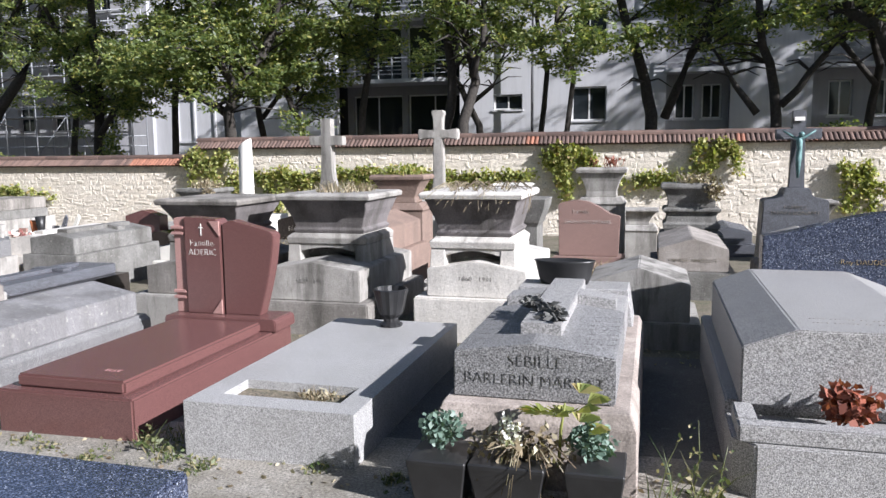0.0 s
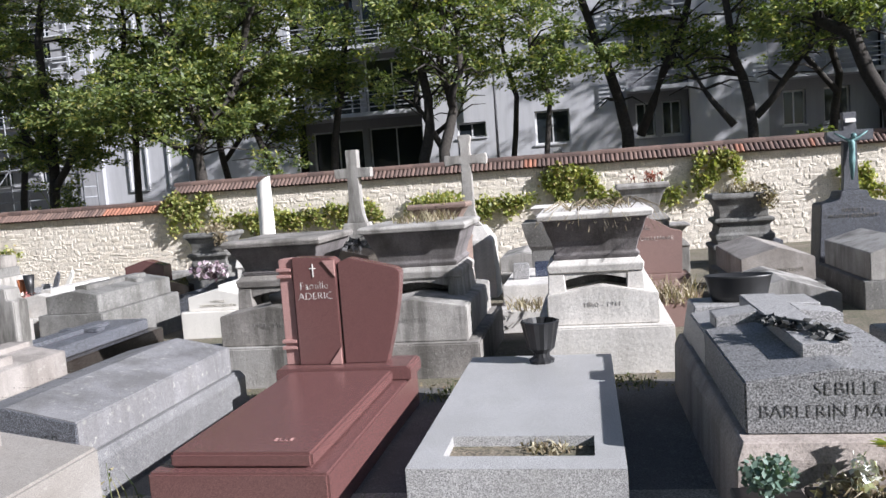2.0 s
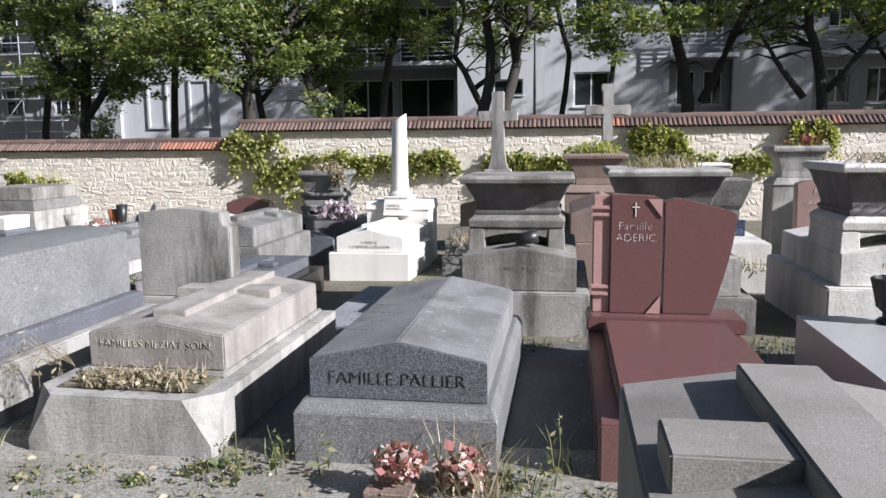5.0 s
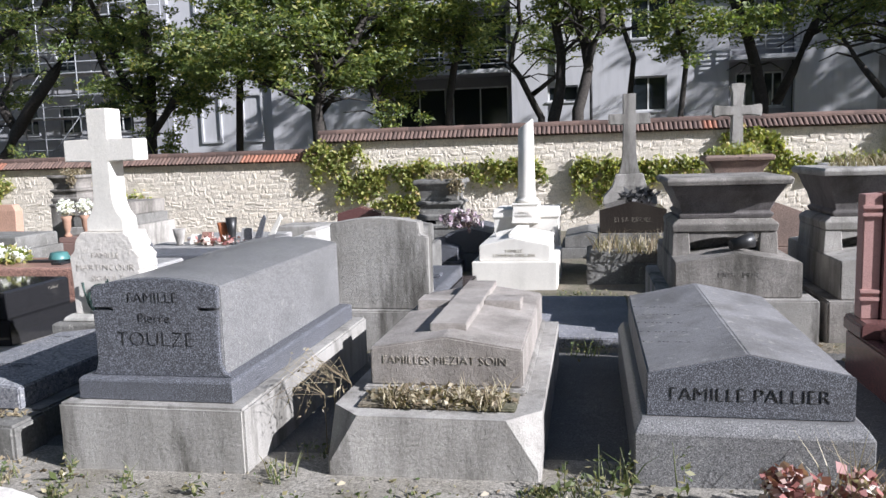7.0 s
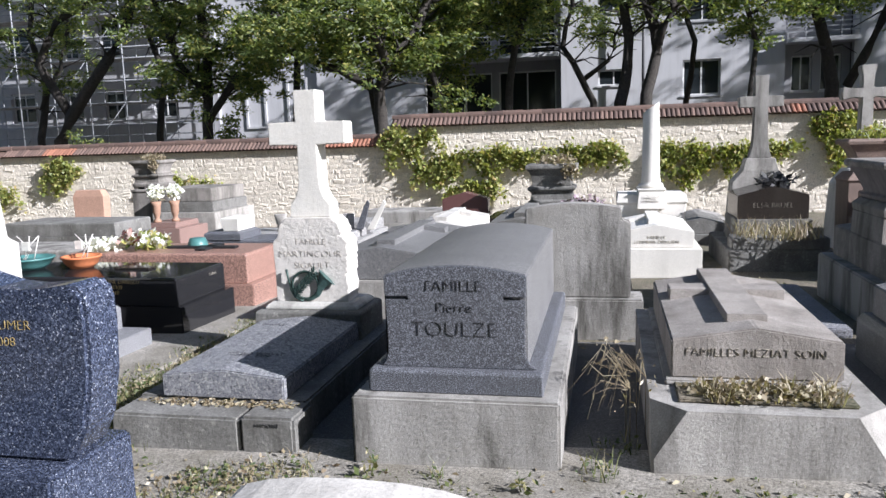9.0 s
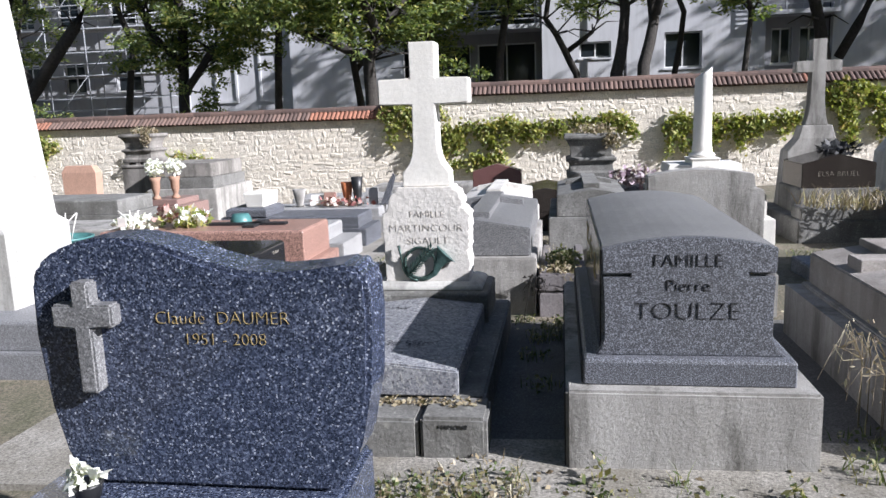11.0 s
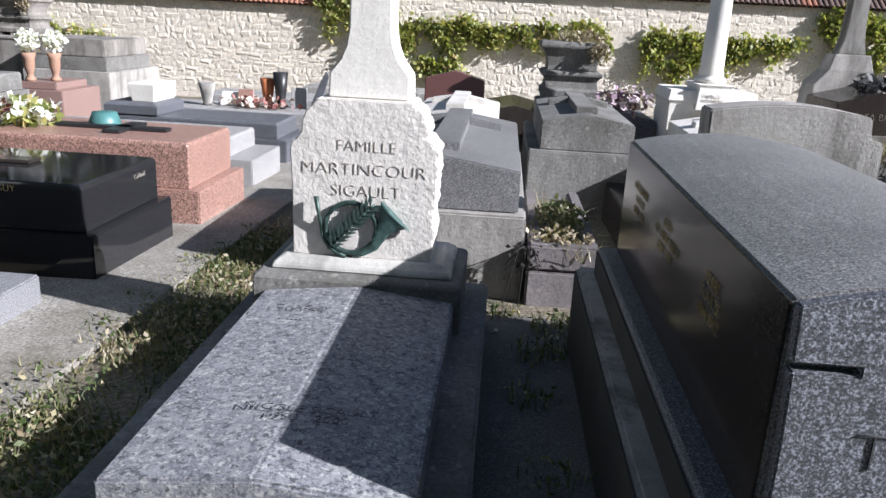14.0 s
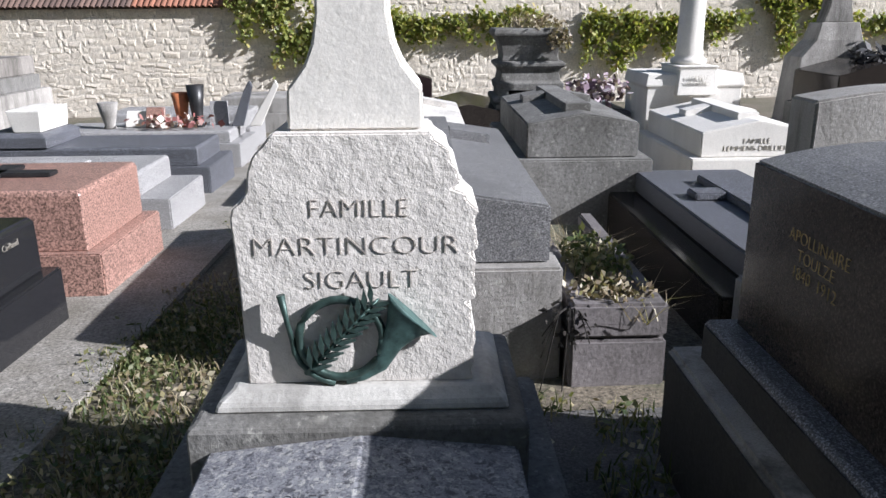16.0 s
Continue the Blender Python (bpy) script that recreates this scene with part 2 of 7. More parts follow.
    "frame_white": plain("frame_white", (0.6, 0.6, 0.6), 0.5),
    "letter_dark": plain("letter_dark", (0.035, 0.035, 0.035), 0.8, bump=0),
    # Darker than its stone, for the shade inside cut letters.
    "letter_cut_shade": plain("letter_cut_shade", (0.42, 0.38, 0.34), 0.9, bump=0),
    # Dark streaked tone for tomb faces that lie in the gap's shade.
    "shaded_side": stone("shaded_side", (0.028, 0.026, 0.024), 90, 0.5, 1.6, 0.4, 0.5, (0.02, 0.02, 0.018), rough=0.85, bump=0.3, streak=0.5),
    "letter_soft": plain("letter_soft", (0.105, 0.103, 0.10), 0.9, bump=0),
    "letter_mid": plain("letter_mid", (0.035, 0.035, 0.038), 0.8, bump=0),
    "letter_gold": plain("letter_gold", (0.62, 0.47, 0.2), 0.35, 0.6, bump=0),
    "letter_white": plain("letter_white", (0.75, 0.72, 0.68), 0.7, bump=0),
    "letter_worn": plain("letter_worn", (0.33, 0.30, 0.25), 0.8, bump=0),
    "bronze": plain("bronze", (0.05, 0.085, 0.075), 0.45, 0.5, 0.5, 30),
    "verdigris": plain("verdigris", (0.11, 0.20, 0.20), 0.6, 0.3, 0.4, 20),
    "iron": plain("iron", (0.03, 0.03, 0.032), 0.5, 0.4),
    "black_pot": plain("black_pot", (0.02, 0.02, 0.021), 0.4),
    "terracotta": plain("terracotta", (0.50, 0.17, 0.07), 0.7),
    "green_plastic": plain("green_plastic", (0.065, 0.17, 0.165), 0.4),
    "leaf_tree": leafy("leaf_tree", [(0.0, (0.055, 0.085, 0.03)), (0.5, (0.125, 0.165, 0.05)), (0.85, (0.23, 0.26, 0.08)), (1.0, (0.38, 0.34, 0.11))], 0.42),
    "leaf_ivy": leafy("leaf_ivy", [(0.0, (0.12, 0.155, 0.04)), (0.5, (0.27, 0.29, 0.085)), (0.85, (0.42, 0.40, 0.15)), (1.0, (0.36, 0.25, 0.14))]),
    "leaf_dry": leafy("leaf_dry", [(0.0, (0.13, 0.095, 0.06)), (0.6, (0.28, 0.23, 0.15)), (1.0, (0.42, 0.38, 0.28))], 0.2),
    "leaf_weed": leafy("leaf_weed", [(0.0, (0.05, 0.08, 0.025)), (0.5, (0.11, 0.13, 0.05)), (0.8, (0.22, 0.20, 0.10)), (1.0, (0.36, 0.31, 0.19))], 0.25),
    "petal_red": leafy("petal_red", [(0.0, (0.15, 0.05, 0.045)), (0.4, (0.32, 0.13, 0.12)), (0.7, (0.48, 0.34, 0.31)), (1.0, (0.7, 0.66, 0.6))], 0.15),
    "petal_mauve": leafy("petal_mauve", [(0.0, (0.12, 0.07, 0.10)), (0.5, (0.30, 0.22, 0.27)), (1.0, (0.58, 0.52, 0.55))], 0.15),
    "petal_orange": leafy("petal_orange", [(0.0, (0.50, 0.16, 0.03)), (0.6, (0.62, 0.30, 0.05)), (1.0, (0.65, 0.48, 0.10))], 0.15),
    "petal_white": leafy("petal_white", [(0.0, (0.6, 0.6, 0.55)), (1.0, (0.8, 0.8, 0.76))], 0.15),
    "petal_rust": leafy("petal_rust", [(0.0, (0.10, 0.03, 0.02)), (1.0, (0.32, 0.10, 0.06))], 0.2),
    "succulent": leafy("succulent", [(0.0, (0.07, 0.12, 0.09)), (1.0, (0.20, 0.28, 0.23))], 0.15),
}


def larvikite(name):
    """Dark blue granite with dim blue flakes and few bright silver ones."""
    m, nt, b = nodes_of(name, 0.12)
    co = nt.nodes.new("ShaderNodeTexCoord").outputs["Object"]
    v = tex(nt, "voronoi", 215.0, co)
    sep = nt.nodes.new("ShaderNodeSeparateColor")
    nt.links.new(v.outputs["Color"], sep.inputs[0])
    r = ramp_node(nt, [(0.0, (0.012, 0.015, 0.026)), (0.5, (0.036, 0.045, 0.075)), (0.85, (0.085, 0.10, 0.15)), (0.965, (0.15, 0.17, 0.23)), (0.988, (0.34, 0.36, 0.42))])
    nt.links.new(sep.outputs[0], r.inputs[0])
    n = tex(nt, "noise", 120.0, co, 3.0)
    r2 = ramp_node(nt, [(0.35, (0.7, 0.7, 0.7)), (0.65, (1.25, 1.25, 1.25))])
    nt.links.new(n.outputs["Fac"], r2.inputs[0])
    nt.links.new(mixed(nt, 1.0, r.outputs[0], r2.outputs[0], "MULTIPLY"), b.inputs["Base Color"])
    return m


M["dark_polished"].node_tree.nodes["Principled BSDF"].inputs["Specular IOR Level"].default_value = 0.16
M["red_granite"].node_tree.nodes["Principled BSDF"].inputs["Specular IOR Level"].default_value = 0.85
M["navy_granite"] = larvikite("navy_granite")
_, nt_, b_ = nodes_of("glass", 0.06)
M["glass"] = bpy.data.materials["glass"]
b_.inputs["Base Color"].default_value = (0.02, 0.025, 0.03, 1)


# ---- shapes ----
def soften(bm, verts, off, seg=2):
    if off <= 0:
        return
    vs = set(verts)
    es = [e for e in bm.edges if e.verts[0] in vs and e.verts[1] in vs and len(e.link_faces) == 2 and e.calc_face_angle(0) > 0.2]
    bmesh.ops.bevel(bm, geom=es, offset=off, segments=seg, affect="EDGES", clamp_overlap=True)


def prism(bm, pts, a, b, axis="y", bev=0.008):
    """A profile of points pushed from a to b along an axis."""
    put = {"y": lambda u, v, w: (u, w, v), "x": lambda u, v, w: (w, u, v), "z": lambda u, v, w: (u, v, w)}[axis]
    A = [bm.verts.new(put(u, v, a)) for u, v in pts]
    B = [bm.verts.new(put(u, v, b)) for u, v in pts]
    n = len(pts)
    fs = [bm.faces.new(A), bm.faces.new(B[::-1])]
    for i in range(n):
        fs.append(bm.faces.new((A[(i + 1) % n], A[i], B[i], B[(i + 1) % n])))
    bmesh.ops.recalc_face_normals(bm, faces=fs)
    soften(bm, A + B, bev)
    return bm


def box(bm, x0, x1, y0, y1, z0, z1, bev=0.008):
    return prism(bm, [(x0, y0), (x1, y0), (x1, y1), (x0, y1)], z0, z1, "z", bev)


def loft(bm, rings, bev=0.006):
    """Rectangles (z, x0, x1, y0, y1) joined from bottom to top: tapers and mouldings."""
    loops = [[bm.verts.new(p) for p in ((x0, y0, z), (x1, y0, z), (x1, y1, z), (x0, y1, z))] for z, x0, x1, y0, y1 in rings]
    fs = [bm.faces.new(loops[0][::-1]), bm.faces.new(loops[-1])]
    for a, b in zip(loops, loops[1:]):
        for i in range(4):
            j = (i + 1) % 4
            fs.append(bm.faces.new((a[i], a[j], b[j], b[i])))
    bmesh.ops.recalc_face_normals(bm, faces=fs)
    soften(bm, [v for l in loops for v in l], bev, 1)
    return bm


def lathe(bm, prof, cx, cy, n=20, wave=0.0, sx=1.0, sy=1.0):
    """Radius and height pairs turned about an upright axis; wave flutes it."""
    loops = []
    for r, z in prof:
        loops.append([bm.verts.new((cx + sx * r * (1 + wave * (i % 2)) * math.cos(2 * math.pi * i / n),
                                    cy + sy * r * (1 + wave * (i % 2)) * math.sin(2 * math.pi * i / n), z)) for i in range(n)])
    for a, b in zip(loops, loops[1:]):
        for i in range(n):
            bm.faces.new((a[i], a[(i + 1) % n], b[(i + 1) % n], b[i]))
    bm.faces.new(loops[0][::-1])
    bm.faces.new(loops[-1])
    for f in bm.faces:
        f.smooth = wave == 0 and len(f.verts) == 4
    return bm


def tube(bm, pts, radii, n=8):
    """A tapered tube along points."""
    pts = [Vector(p) for p in pts]
    loops, up = [], Vector((0.3, 0.2, 1))
    for i, p in enumerate(pts):
        d = (pts[min(i + 1, len(pts) - 1)] - pts[max(i - 1, 0)]).normalized()
        s = d.cross(up if abs(d.dot(up.normalized())) < 0.95 else Vector((1, 0, 0))).normalized()
        t = d.cross(s)
        loops.append([bm.verts.new(p + radii[i] * (math.cos(2 * math.pi * k / n) * s + math.sin(2 * math.pi * k / n) * t)) for k in range(n)])
    for a, b in zip(loops, loops[1:]):
        for k in range(n):
            bm.faces.new((a[k], a[(k + 1) % n], b[(k + 1) % n], b[k])).smooth = True
    bm.faces.new(loops[0][::-1])
    bm.faces.new(loops[-1])
    return bm


def leaves(bm, centre, spread, count, size, rng, flat=0.0, aspect=1.7):
    """Loose pointed leaves in a cloud round a place."""
    c = Vector(centre)
    for _ in range(count):
        while True:
            q = Vector((rng.uniform(-1, 1), rng.uniform(-1, 1), rng.uniform(-1, 1)))
            if q.length < 1:
                break
        p = c + Vector((q.x * spread[0], q.y * spread[1], q.z * spread[2]))
        d = Vector((rng.gauss(0, 1), rng.gauss(0, 1), rng.gauss(0, 1) * (1 - flat))).normalized()
        s = d.cross(Vector((rng.gauss(0, 1), rng.gauss(0, 1), rng.gauss(0, 1)))).normalized()
        l = size * rng.uniform(0.6, 1.3)
        w = l / aspect / 2
        v = [bm.verts.new(p), bm.verts.new(p + d * l * 0.45 + s * w), bm.verts.new(p + d * l), bm.verts.new(p + d * l * 0.45 - s * w)]
        bm.faces.new(v)


def blades(bm, centre, radius, count, height, rng, lean=0.5, width=0.006):
    """Grass blades and stalks rising from the ground."""
    for _ in range(count):
        a, r = rng.uniform(0, 6.283), radius * math.sqrt(rng.random())
        x, y = centre[0] + r * math.cos(a), centre[1] + r * math.sin(a)
        z = ground_z(x, y) if len(centre) < 3 else centre[2]
        h = height * rng.uniform(0.4, 1.1)
        dx, dy = rng.gauss(0, lean) * h, rng.gauss(0, lean) * h
        t = rng.uniform(0, 6.283)
        wx, wy = width * math.cos(t), width * math.sin(t)
        b = [(x - wx, y - wy, z), (x + wx, y + wy, z), (x + dx * 0.4 + wx * 0.7, y + dy * 0.4 + wy * 0.7, z + h * 0.6),
             (x + dx * 0.4 - wx * 0.7, y + dy * 0.4 - wy * 0.7, z + h * 0.6), (x + dx, y + dy, z + h)]
        v = [bm.verts.new(p) for p in b]
        bm.faces.new(v[:4])
        bm.faces.new((v[3], v[2], v[4]))


# ---- things and parts ----
def ground_z(x, y):
    """The ground falls gently away from the path and to one side."""
    x = max(-30.0, min(x, 14.0))
    return 0.018 * (x + 5.4) - 0.03 * max(0.0, min(y, 20.0) - 5.0)


def thing(name, x, y, z, label, category, group=""):
    ob = new(name)
    ob.location = (x, y, z)
    ob.empty_display_size = 0.2
    return tagged(ob, label, category, group)


def part(name, bm, material, parent=None, label=""):
    """Links a mesh made in world coordinates as one object under a thing or a part."""
    root = parent
    while root is not None and root.parent is not None:
        root = root.parent
    if root is not None:
        bmesh.ops.translate(bm, vec=-Vector(root.location), verts=bm.verts)
    me = bpy.data.meshes.new(name)
    bm.to_mesh(me)
    bm.free()
    me.materials.append(M[material])
    ob = new(name, me)
    ob.parent = parent
    return tagged(ob, label)


def solo(name, bm, material, label, category, origin=(0, 0, 0), group="", kind=""):
    """A thing that is one mesh."""
    bmesh.ops.translate(bm, vec=-Vector(origin), verts=bm.verts)
    me = bpy.data.meshes.new(name)
    bm.to_mesh(me)
    bm.free()
    me.materials.append(M[material])
    ob = new(name, me)
    ob.location = origin
    return tagged(ob, label, category, group, kind)


def lettering(text, x, y, z, size, material, parent, rx=90, rz=0, depth=0.002, name="inscription", wide=1.0):
    """Words in raised or cut letters, centred on a place; rx 90 stands upright and faces the walk."""
    cu = bpy.data.curves.new(name, "FONT")
    cu.body, cu.size, cu.extrude, cu.align_x, cu.align_y = text, size, depth, "CENTER", "CENTER"
    cu.resolution_u, cu.offset = 3, -0.034 * size
    cu.space_line = 0.95
    tmp = bpy.data.objects.new(name, cu)
    me = bpy.data.meshes.new_from_object(tmp)
    bpy.data.objects.remove(tmp)
    root = parent
    while root.parent is not None:
        root = root.parent
    me.transform(pose(x, y, z, rx, 0, rz) @ Matrix.Diagonal((wide, 1, 1, 1)))
    me.transform(Matrix.Translation(-Vector(root.location)))
    me.materials.clear()
    me.materials.append(M[material])
    ob = new(name, me)
    ob.parent = parent
    return tagged(ob, kind="stuff" if name == "worn_inscription" else "")


B = bmesh.new


def gable(x0, x1, z0, ze, zr, n=1):
    """A front with eaves at ze and a ridge at zr."""
    m = (x0 + x1) / 2
    return [(x0, z0), (x1, z0), (x1, ze), (m, zr), (x0, ze)]


def arched(x0, x1, z0, ze, zr, n=8):
    m, h = (x0 + x1) / 2, (x1 - x0) / 2
    return [(x0, z0), (x1, z0)] + [(m + h * math.cos(math.pi * k / n), ze + (zr - ze) * math.sin(math.pi * k / n)) for k in range(n + 1)]


# ---- ground ----
bm = B()
xs = [-400, -120, -60, -40] + [-30 + 2 * i for i in range(23)] + [30, 60, 120, 400]
ys = [-300, -80, -30, -10, -4] + [-2 + 1.5 * i for i in range(17)] + [30, 60, 150, 500]
grid = [[bm.verts.new((x, y, ground_z(x, y))) for x in xs] for y in ys]
for r0, r1 in zip(grid, grid[1:]):
    for k in range(len(xs) - 1):
        bm.faces.new((r0[k], r0[k + 1], r1[k + 1], r1[k]))
solo("ground", bm, "earth", "dry earth and sparse grass between the graves", "ground", kind="structure")


def strip(name, x0, x1, y0, y1, h, material, label, n=12):
    """A thin paved sheet that follows the ground."""
    m = max(1, round((y1 - y0) / 1.2))
    bm = B()
    rows = [[bm.verts.new((x0 + (x1 - x0) * k / n, y0 + (y1 - y0) * q / m, 0)) for k in range(n + 1)] for q in range(m + 1)]
    for v in bm.verts:
        v.co.z = ground_z(v.co.x, v.co.y) + h
    top = [bm.faces.new((p[k], p[k + 1], q[k + 1], q[k])) for p, q in zip(rows, rows[1:]) for k in range(n)]
    edge = [e for e in bm.edges if len(e.link_faces) == 1]
    down = [v for v in bmesh.ops.extrude_edge_only(bm, edges=edge)["geom"] if isinstance(v, bmesh.types.BMVert)]
    for v in down:
        v.co.z -= 0.1
    return solo(name, bm, material, label, "pavement", kind="structure")


strip("pavement_gaps", -9.1, 3.5, 3.75, 5.75, 0.008, "asphalt", "cracked dark concrete between the graves")
strip("pavement_front", -9.3, 3.5, 2.75, 3.75, 0.012, "path_concrete", "worn grey concrete strip in front of the graves")

# ---- boundary wall ----
WALL_Y = 17.45
STEPS = [(-40.0, -11.45, 1.32), (-11.45, 4.8, 1.74), (4.8, 26.0, 2.3)]
for k, (x0, x1, zt) in enumerate(STEPS):
    w = B()
    box(w, x0, x1, WALL_Y + 0.03, WALL_Y + 0.42, -1.2, zt, 0)
    solo("wall_%d" % (k + 1), w, "mortar", "pale rubble stone boundary wall with clay tile coping", "wall", (x0, WALL_Y, -1.2), kind="structure")
    c = B()
    prism(c, [(WALL_Y - 0.04, zt), (WALL_Y + 0.57, zt), (WALL_Y + 0.225, zt + 0.22)], x0, x1, "x", 0)
    solo("wall_coping", c, "tile", "weathered brown clay tile coping on the wall", "coping", (x0, WALL_Y, zt), kind="structure")

# ---- first row of graves, facing the walk ----
rng = random.Random(4)

# Touze
g = thing("tomb", -7.235, 4.46, ground_z(-7.2, 4.4), "dark speckled granite tomb with arched lid on a streaked concrete base", "tomb")
bm = B(); box(bm, -7.72, -6.75, 3.48, 5.47, -0.3, 0.30, 0.012); part("base", bm, "concrete", g, "streaked grey concrete base")
bm = B(); loft(bm, [(0.30, -7.65, -6.83, 3.55, 5.40), (0.40, -7.65, -6.83, 3.55, 5.40), (0.412, -7.64, -6.84, 3.57, 5.39)]); part("plinth", bm, "dark_granite", g)
prof = [(-7.60, 0.412), (-6.86, 0.412), (-6.895, 0.435), (-6.915, 0.48), (-6.915, 0.60), (-6.91, 0.735), (-7.01, 0.735), (-7.01, 0.75), (-6.908, 0.75)]
prof += [(-7.24 + 0.335 * (1 - k / 5), 0.85 + 0.045 * (1 - (1 - k / 5) ** 2)) for k in range(11)]
prof += [(-7.572, 0.75), (-7.46, 0.75), (-7.46, 0.735), (-7.57, 0.735), (-7.565, 0.60), (-7.565, 0.48), (-7.58, 0.435)]
bm = B(); prism(bm, prof, 3.60, 3.63, "y", 0.004); part("front_panel", bm, "dark_granite", g, "hammered dark granite front with cut notches")
bm = B(); prism(bm, [(-7.575, 0.412), (-6.905, 0.412)] + [(-7.24 + 0.335 * (1 - k / 6), 0.85 + 0.045 * (1 - (1 - k / 6) ** 2)) for k in range(13)], 3.632, 5.36, "y", 0.006)
part("body", bm, "tomb_granite", g, "grey granite body with a curved lid")
# Thin dark sheets paint the narrow gap's shade on base and plinth sides.
bm = B(); box(bm, -7.727, -7.721, 3.5, 5.45, -0.25, 0.285, 0.001); part("side_facing", bm, "shaded_side", g, "thin dark sheet with the gap's shade put into its colour")
bm = B(); box(bm, -7.657, -7.651, 3.57, 5.38, 0.303, 0.398, 0.001); part("side_facing", bm, "shaded_side", g)
lettering("FAMILLE", -7.24, 3.598, 0.80, 0.075, "letter_mid", g)
lettering("Pierre", -7.24, 3.598, 0.70, 0.07, "letter_mid", g)
lettering("TOULZE", -7.24, 3.598, 0.595, 0.105, "letter_mid", g, wide=1.05)
bm = B(); box(bm, -7.581, -7.575, 3.635, 5.35, 0.415, 0.846, 0.001); part("side_panel", bm, "dark_polished", g, "polished dark side with gold names")
lettering("JULIA\nSUZANNE DRIEN\n1890   1905", -7.584, 4.55, 0.69, 0.042, "letter_gold", g, 90, -90, 0.001)
lettering("APOLLINAIRE\nTOULZE\n1840  1912", -7.584, 5.0, 0.69, 0.042, "letter_gold", g, 90, -90, 0.001)
lettering("PIERRE\nTOULZE\n1866 1912", -7.584, 4.05, 0.69, 0.042, "letter_gold", g, 90, -90, 0.001)

# Meziat: weathered stone with a relief cross and a planter
g = thing("tomb", -5.87, 4.46, ground_z(-5.9, 4.4), "weathered granite tomb with a raised lid cross and planted trough", "tomb")
bm = B()
cut = lambda c, z: [(-6.36 + c, 3.50, z), (-5.385 - c, 3.50, z), (-5.385, 3.50 + c, z), (-5.385, 5.45, z), (-6.36, 5.45, z), (-6.36, 3.50 + c, z)]
rings = [[bm.verts.new(p) for p in cut(c, z)] for c, z in ((0.012, -0.3), (0.012, 0.06), (0.15, 0.285))]
fs = [bm.faces.new(rings[0][::-1]), bm.faces.new(rings[2])] + [bm.faces.new((p[k], p[(k + 1) % 6], q[(k + 1) % 6], q[k])) for p, q in zip(rings, rings[1:]) for k in range(6)]
bmesh.ops.recalc_face_normals(bm, faces=fs)
part("base", bm, "weathered", g, "grey stone base with cut corners")
bm = B(); box(bm, -6.24, -5.50, 3.60, 3.86, 0.285, 0.302, 0.006); part("soil", bm, "earth", g, "dry planting soil")
bm = B(); box(bm, -6.28, -5.47, 3.84, 5.40, 0.285, 0.312, 0.008); part("plinth", bm, "weathered", g)
bm = B(); prism(bm, gable(-6.25, -5.49, 0.312, 0.50, 0.56), 3.88, 5.36, "y", 0.008); part("body", bm, "weathered_brown", g, "granite body with a low roof-shaped lid")


def roof_cross(parent, cx, zr, slope, y0, y1, ya, arm, w, h, mat, name="relief_cross", level=False):
    """A raised cross lying on a ridged lid."""
    bm = B()
    zz = lambda x: zr - abs(x - cx) * slope
    for x0, x1, a, b in ((cx - w, cx + w, y0, y1), (cx - arm, cx - w, ya - w, ya + w), (cx + w, cx + arm, ya - w, ya + w)):
        zs = min(zz(x0), zz(x1)) - 0.01
        top = zr + h if x0 < cx < x1 else (zr + h - 0.012 if level else None)
        pts = [(x0, zs), (x1, zs), (x1, (top if top else zz(x1) + h + 0.01)), (x0, (top if top else zz(x0) + h + 0.01))]
        prism(bm, pts, a, b, "y", 0.005)
    return part(name, bm, mat, parent)


roof_cross(g, -5.885, 0.56, 0.16, 4.06, 5.36, 4.82, 0.31, 0.095, 0.024, "weathered_brown", level=True)
lettering("FAMILLES MEZIAT SOIN", -5.875, 3.878, 0.44, 0.06, "letter_worn", g)
pl = B()
for k in range(26):
    blades(pl, (rng.uniform(-6.22, -5.53), rng.uniform(3.58, 3.84), 0.295), 0.03, 14, rng.uniform(0.04, 0.11), rng, 0.6, 0.004)
leaves(pl, (-5.87, 3.71, 0.315), (0.37, 0.14, 0.03), 700, 0.032, rng)
solo("dried_succulent", pl, "leaf_dry", "withered brown succulents filling the stone trough", "plant", (-5.87, 3.72, 0.30), kind="stuff")
pl = B()
for k in range(5):
    x, y = -6.42 + rng.uniform(-0.06, 0.06), 3.85 + rng.uniform(-0.15, 0.15)
    for j in range(5):
        a = rng.uniform(2.2, 4.4)
        L = rng.uniform(0.12, 0.3)
        tube(pl, [(x, y, ground_z(x, y)), (x, y, 0.30), (x + L * 0.6 * math.cos(a), y - L * 0.5, 0.42 + rng.uniform(-0.1, 0.1)), (x + L * math.cos(a), y - L, 0.32 + rng.uniform(-0.15, 0.12))], [0.0025, 0.002, 0.0015, 0.001], 4)
leaves(pl, (-6.48, 3.72, 0.36), (0.17, 0.2, 0.2), 70, 0.035, rng, aspect=4)
solo("dry_shrub", pl, "leaf_dry", "spiky dry shrub leaning over the gap between two graves", "plant", (-6.4, 3.85, 0))

# Pallier
g = thing("tomb", -4.52, 4.46, ground_z(-4.5, 4.4), "grey granite tomb with a ridged lid and carved family name", "tomb")
bm = B(); loft(bm, [(-0.3, -4.99, -4.05, 3.50, 5.42), (0.255, -4.99, -4.05, 3.50, 5.42), (0.30, -4.96, -4.08, 3.55, 5.40)]); part("base", bm, "tomb_granite", g)
bm = B(); prism(bm, gable(-4.93, -4.11, 0.30, 0.49, 0.575), 3.60, 5.33, "y", 0.008); part("body", bm, "slate_granite", g, "grey granite body with a ridged lid")
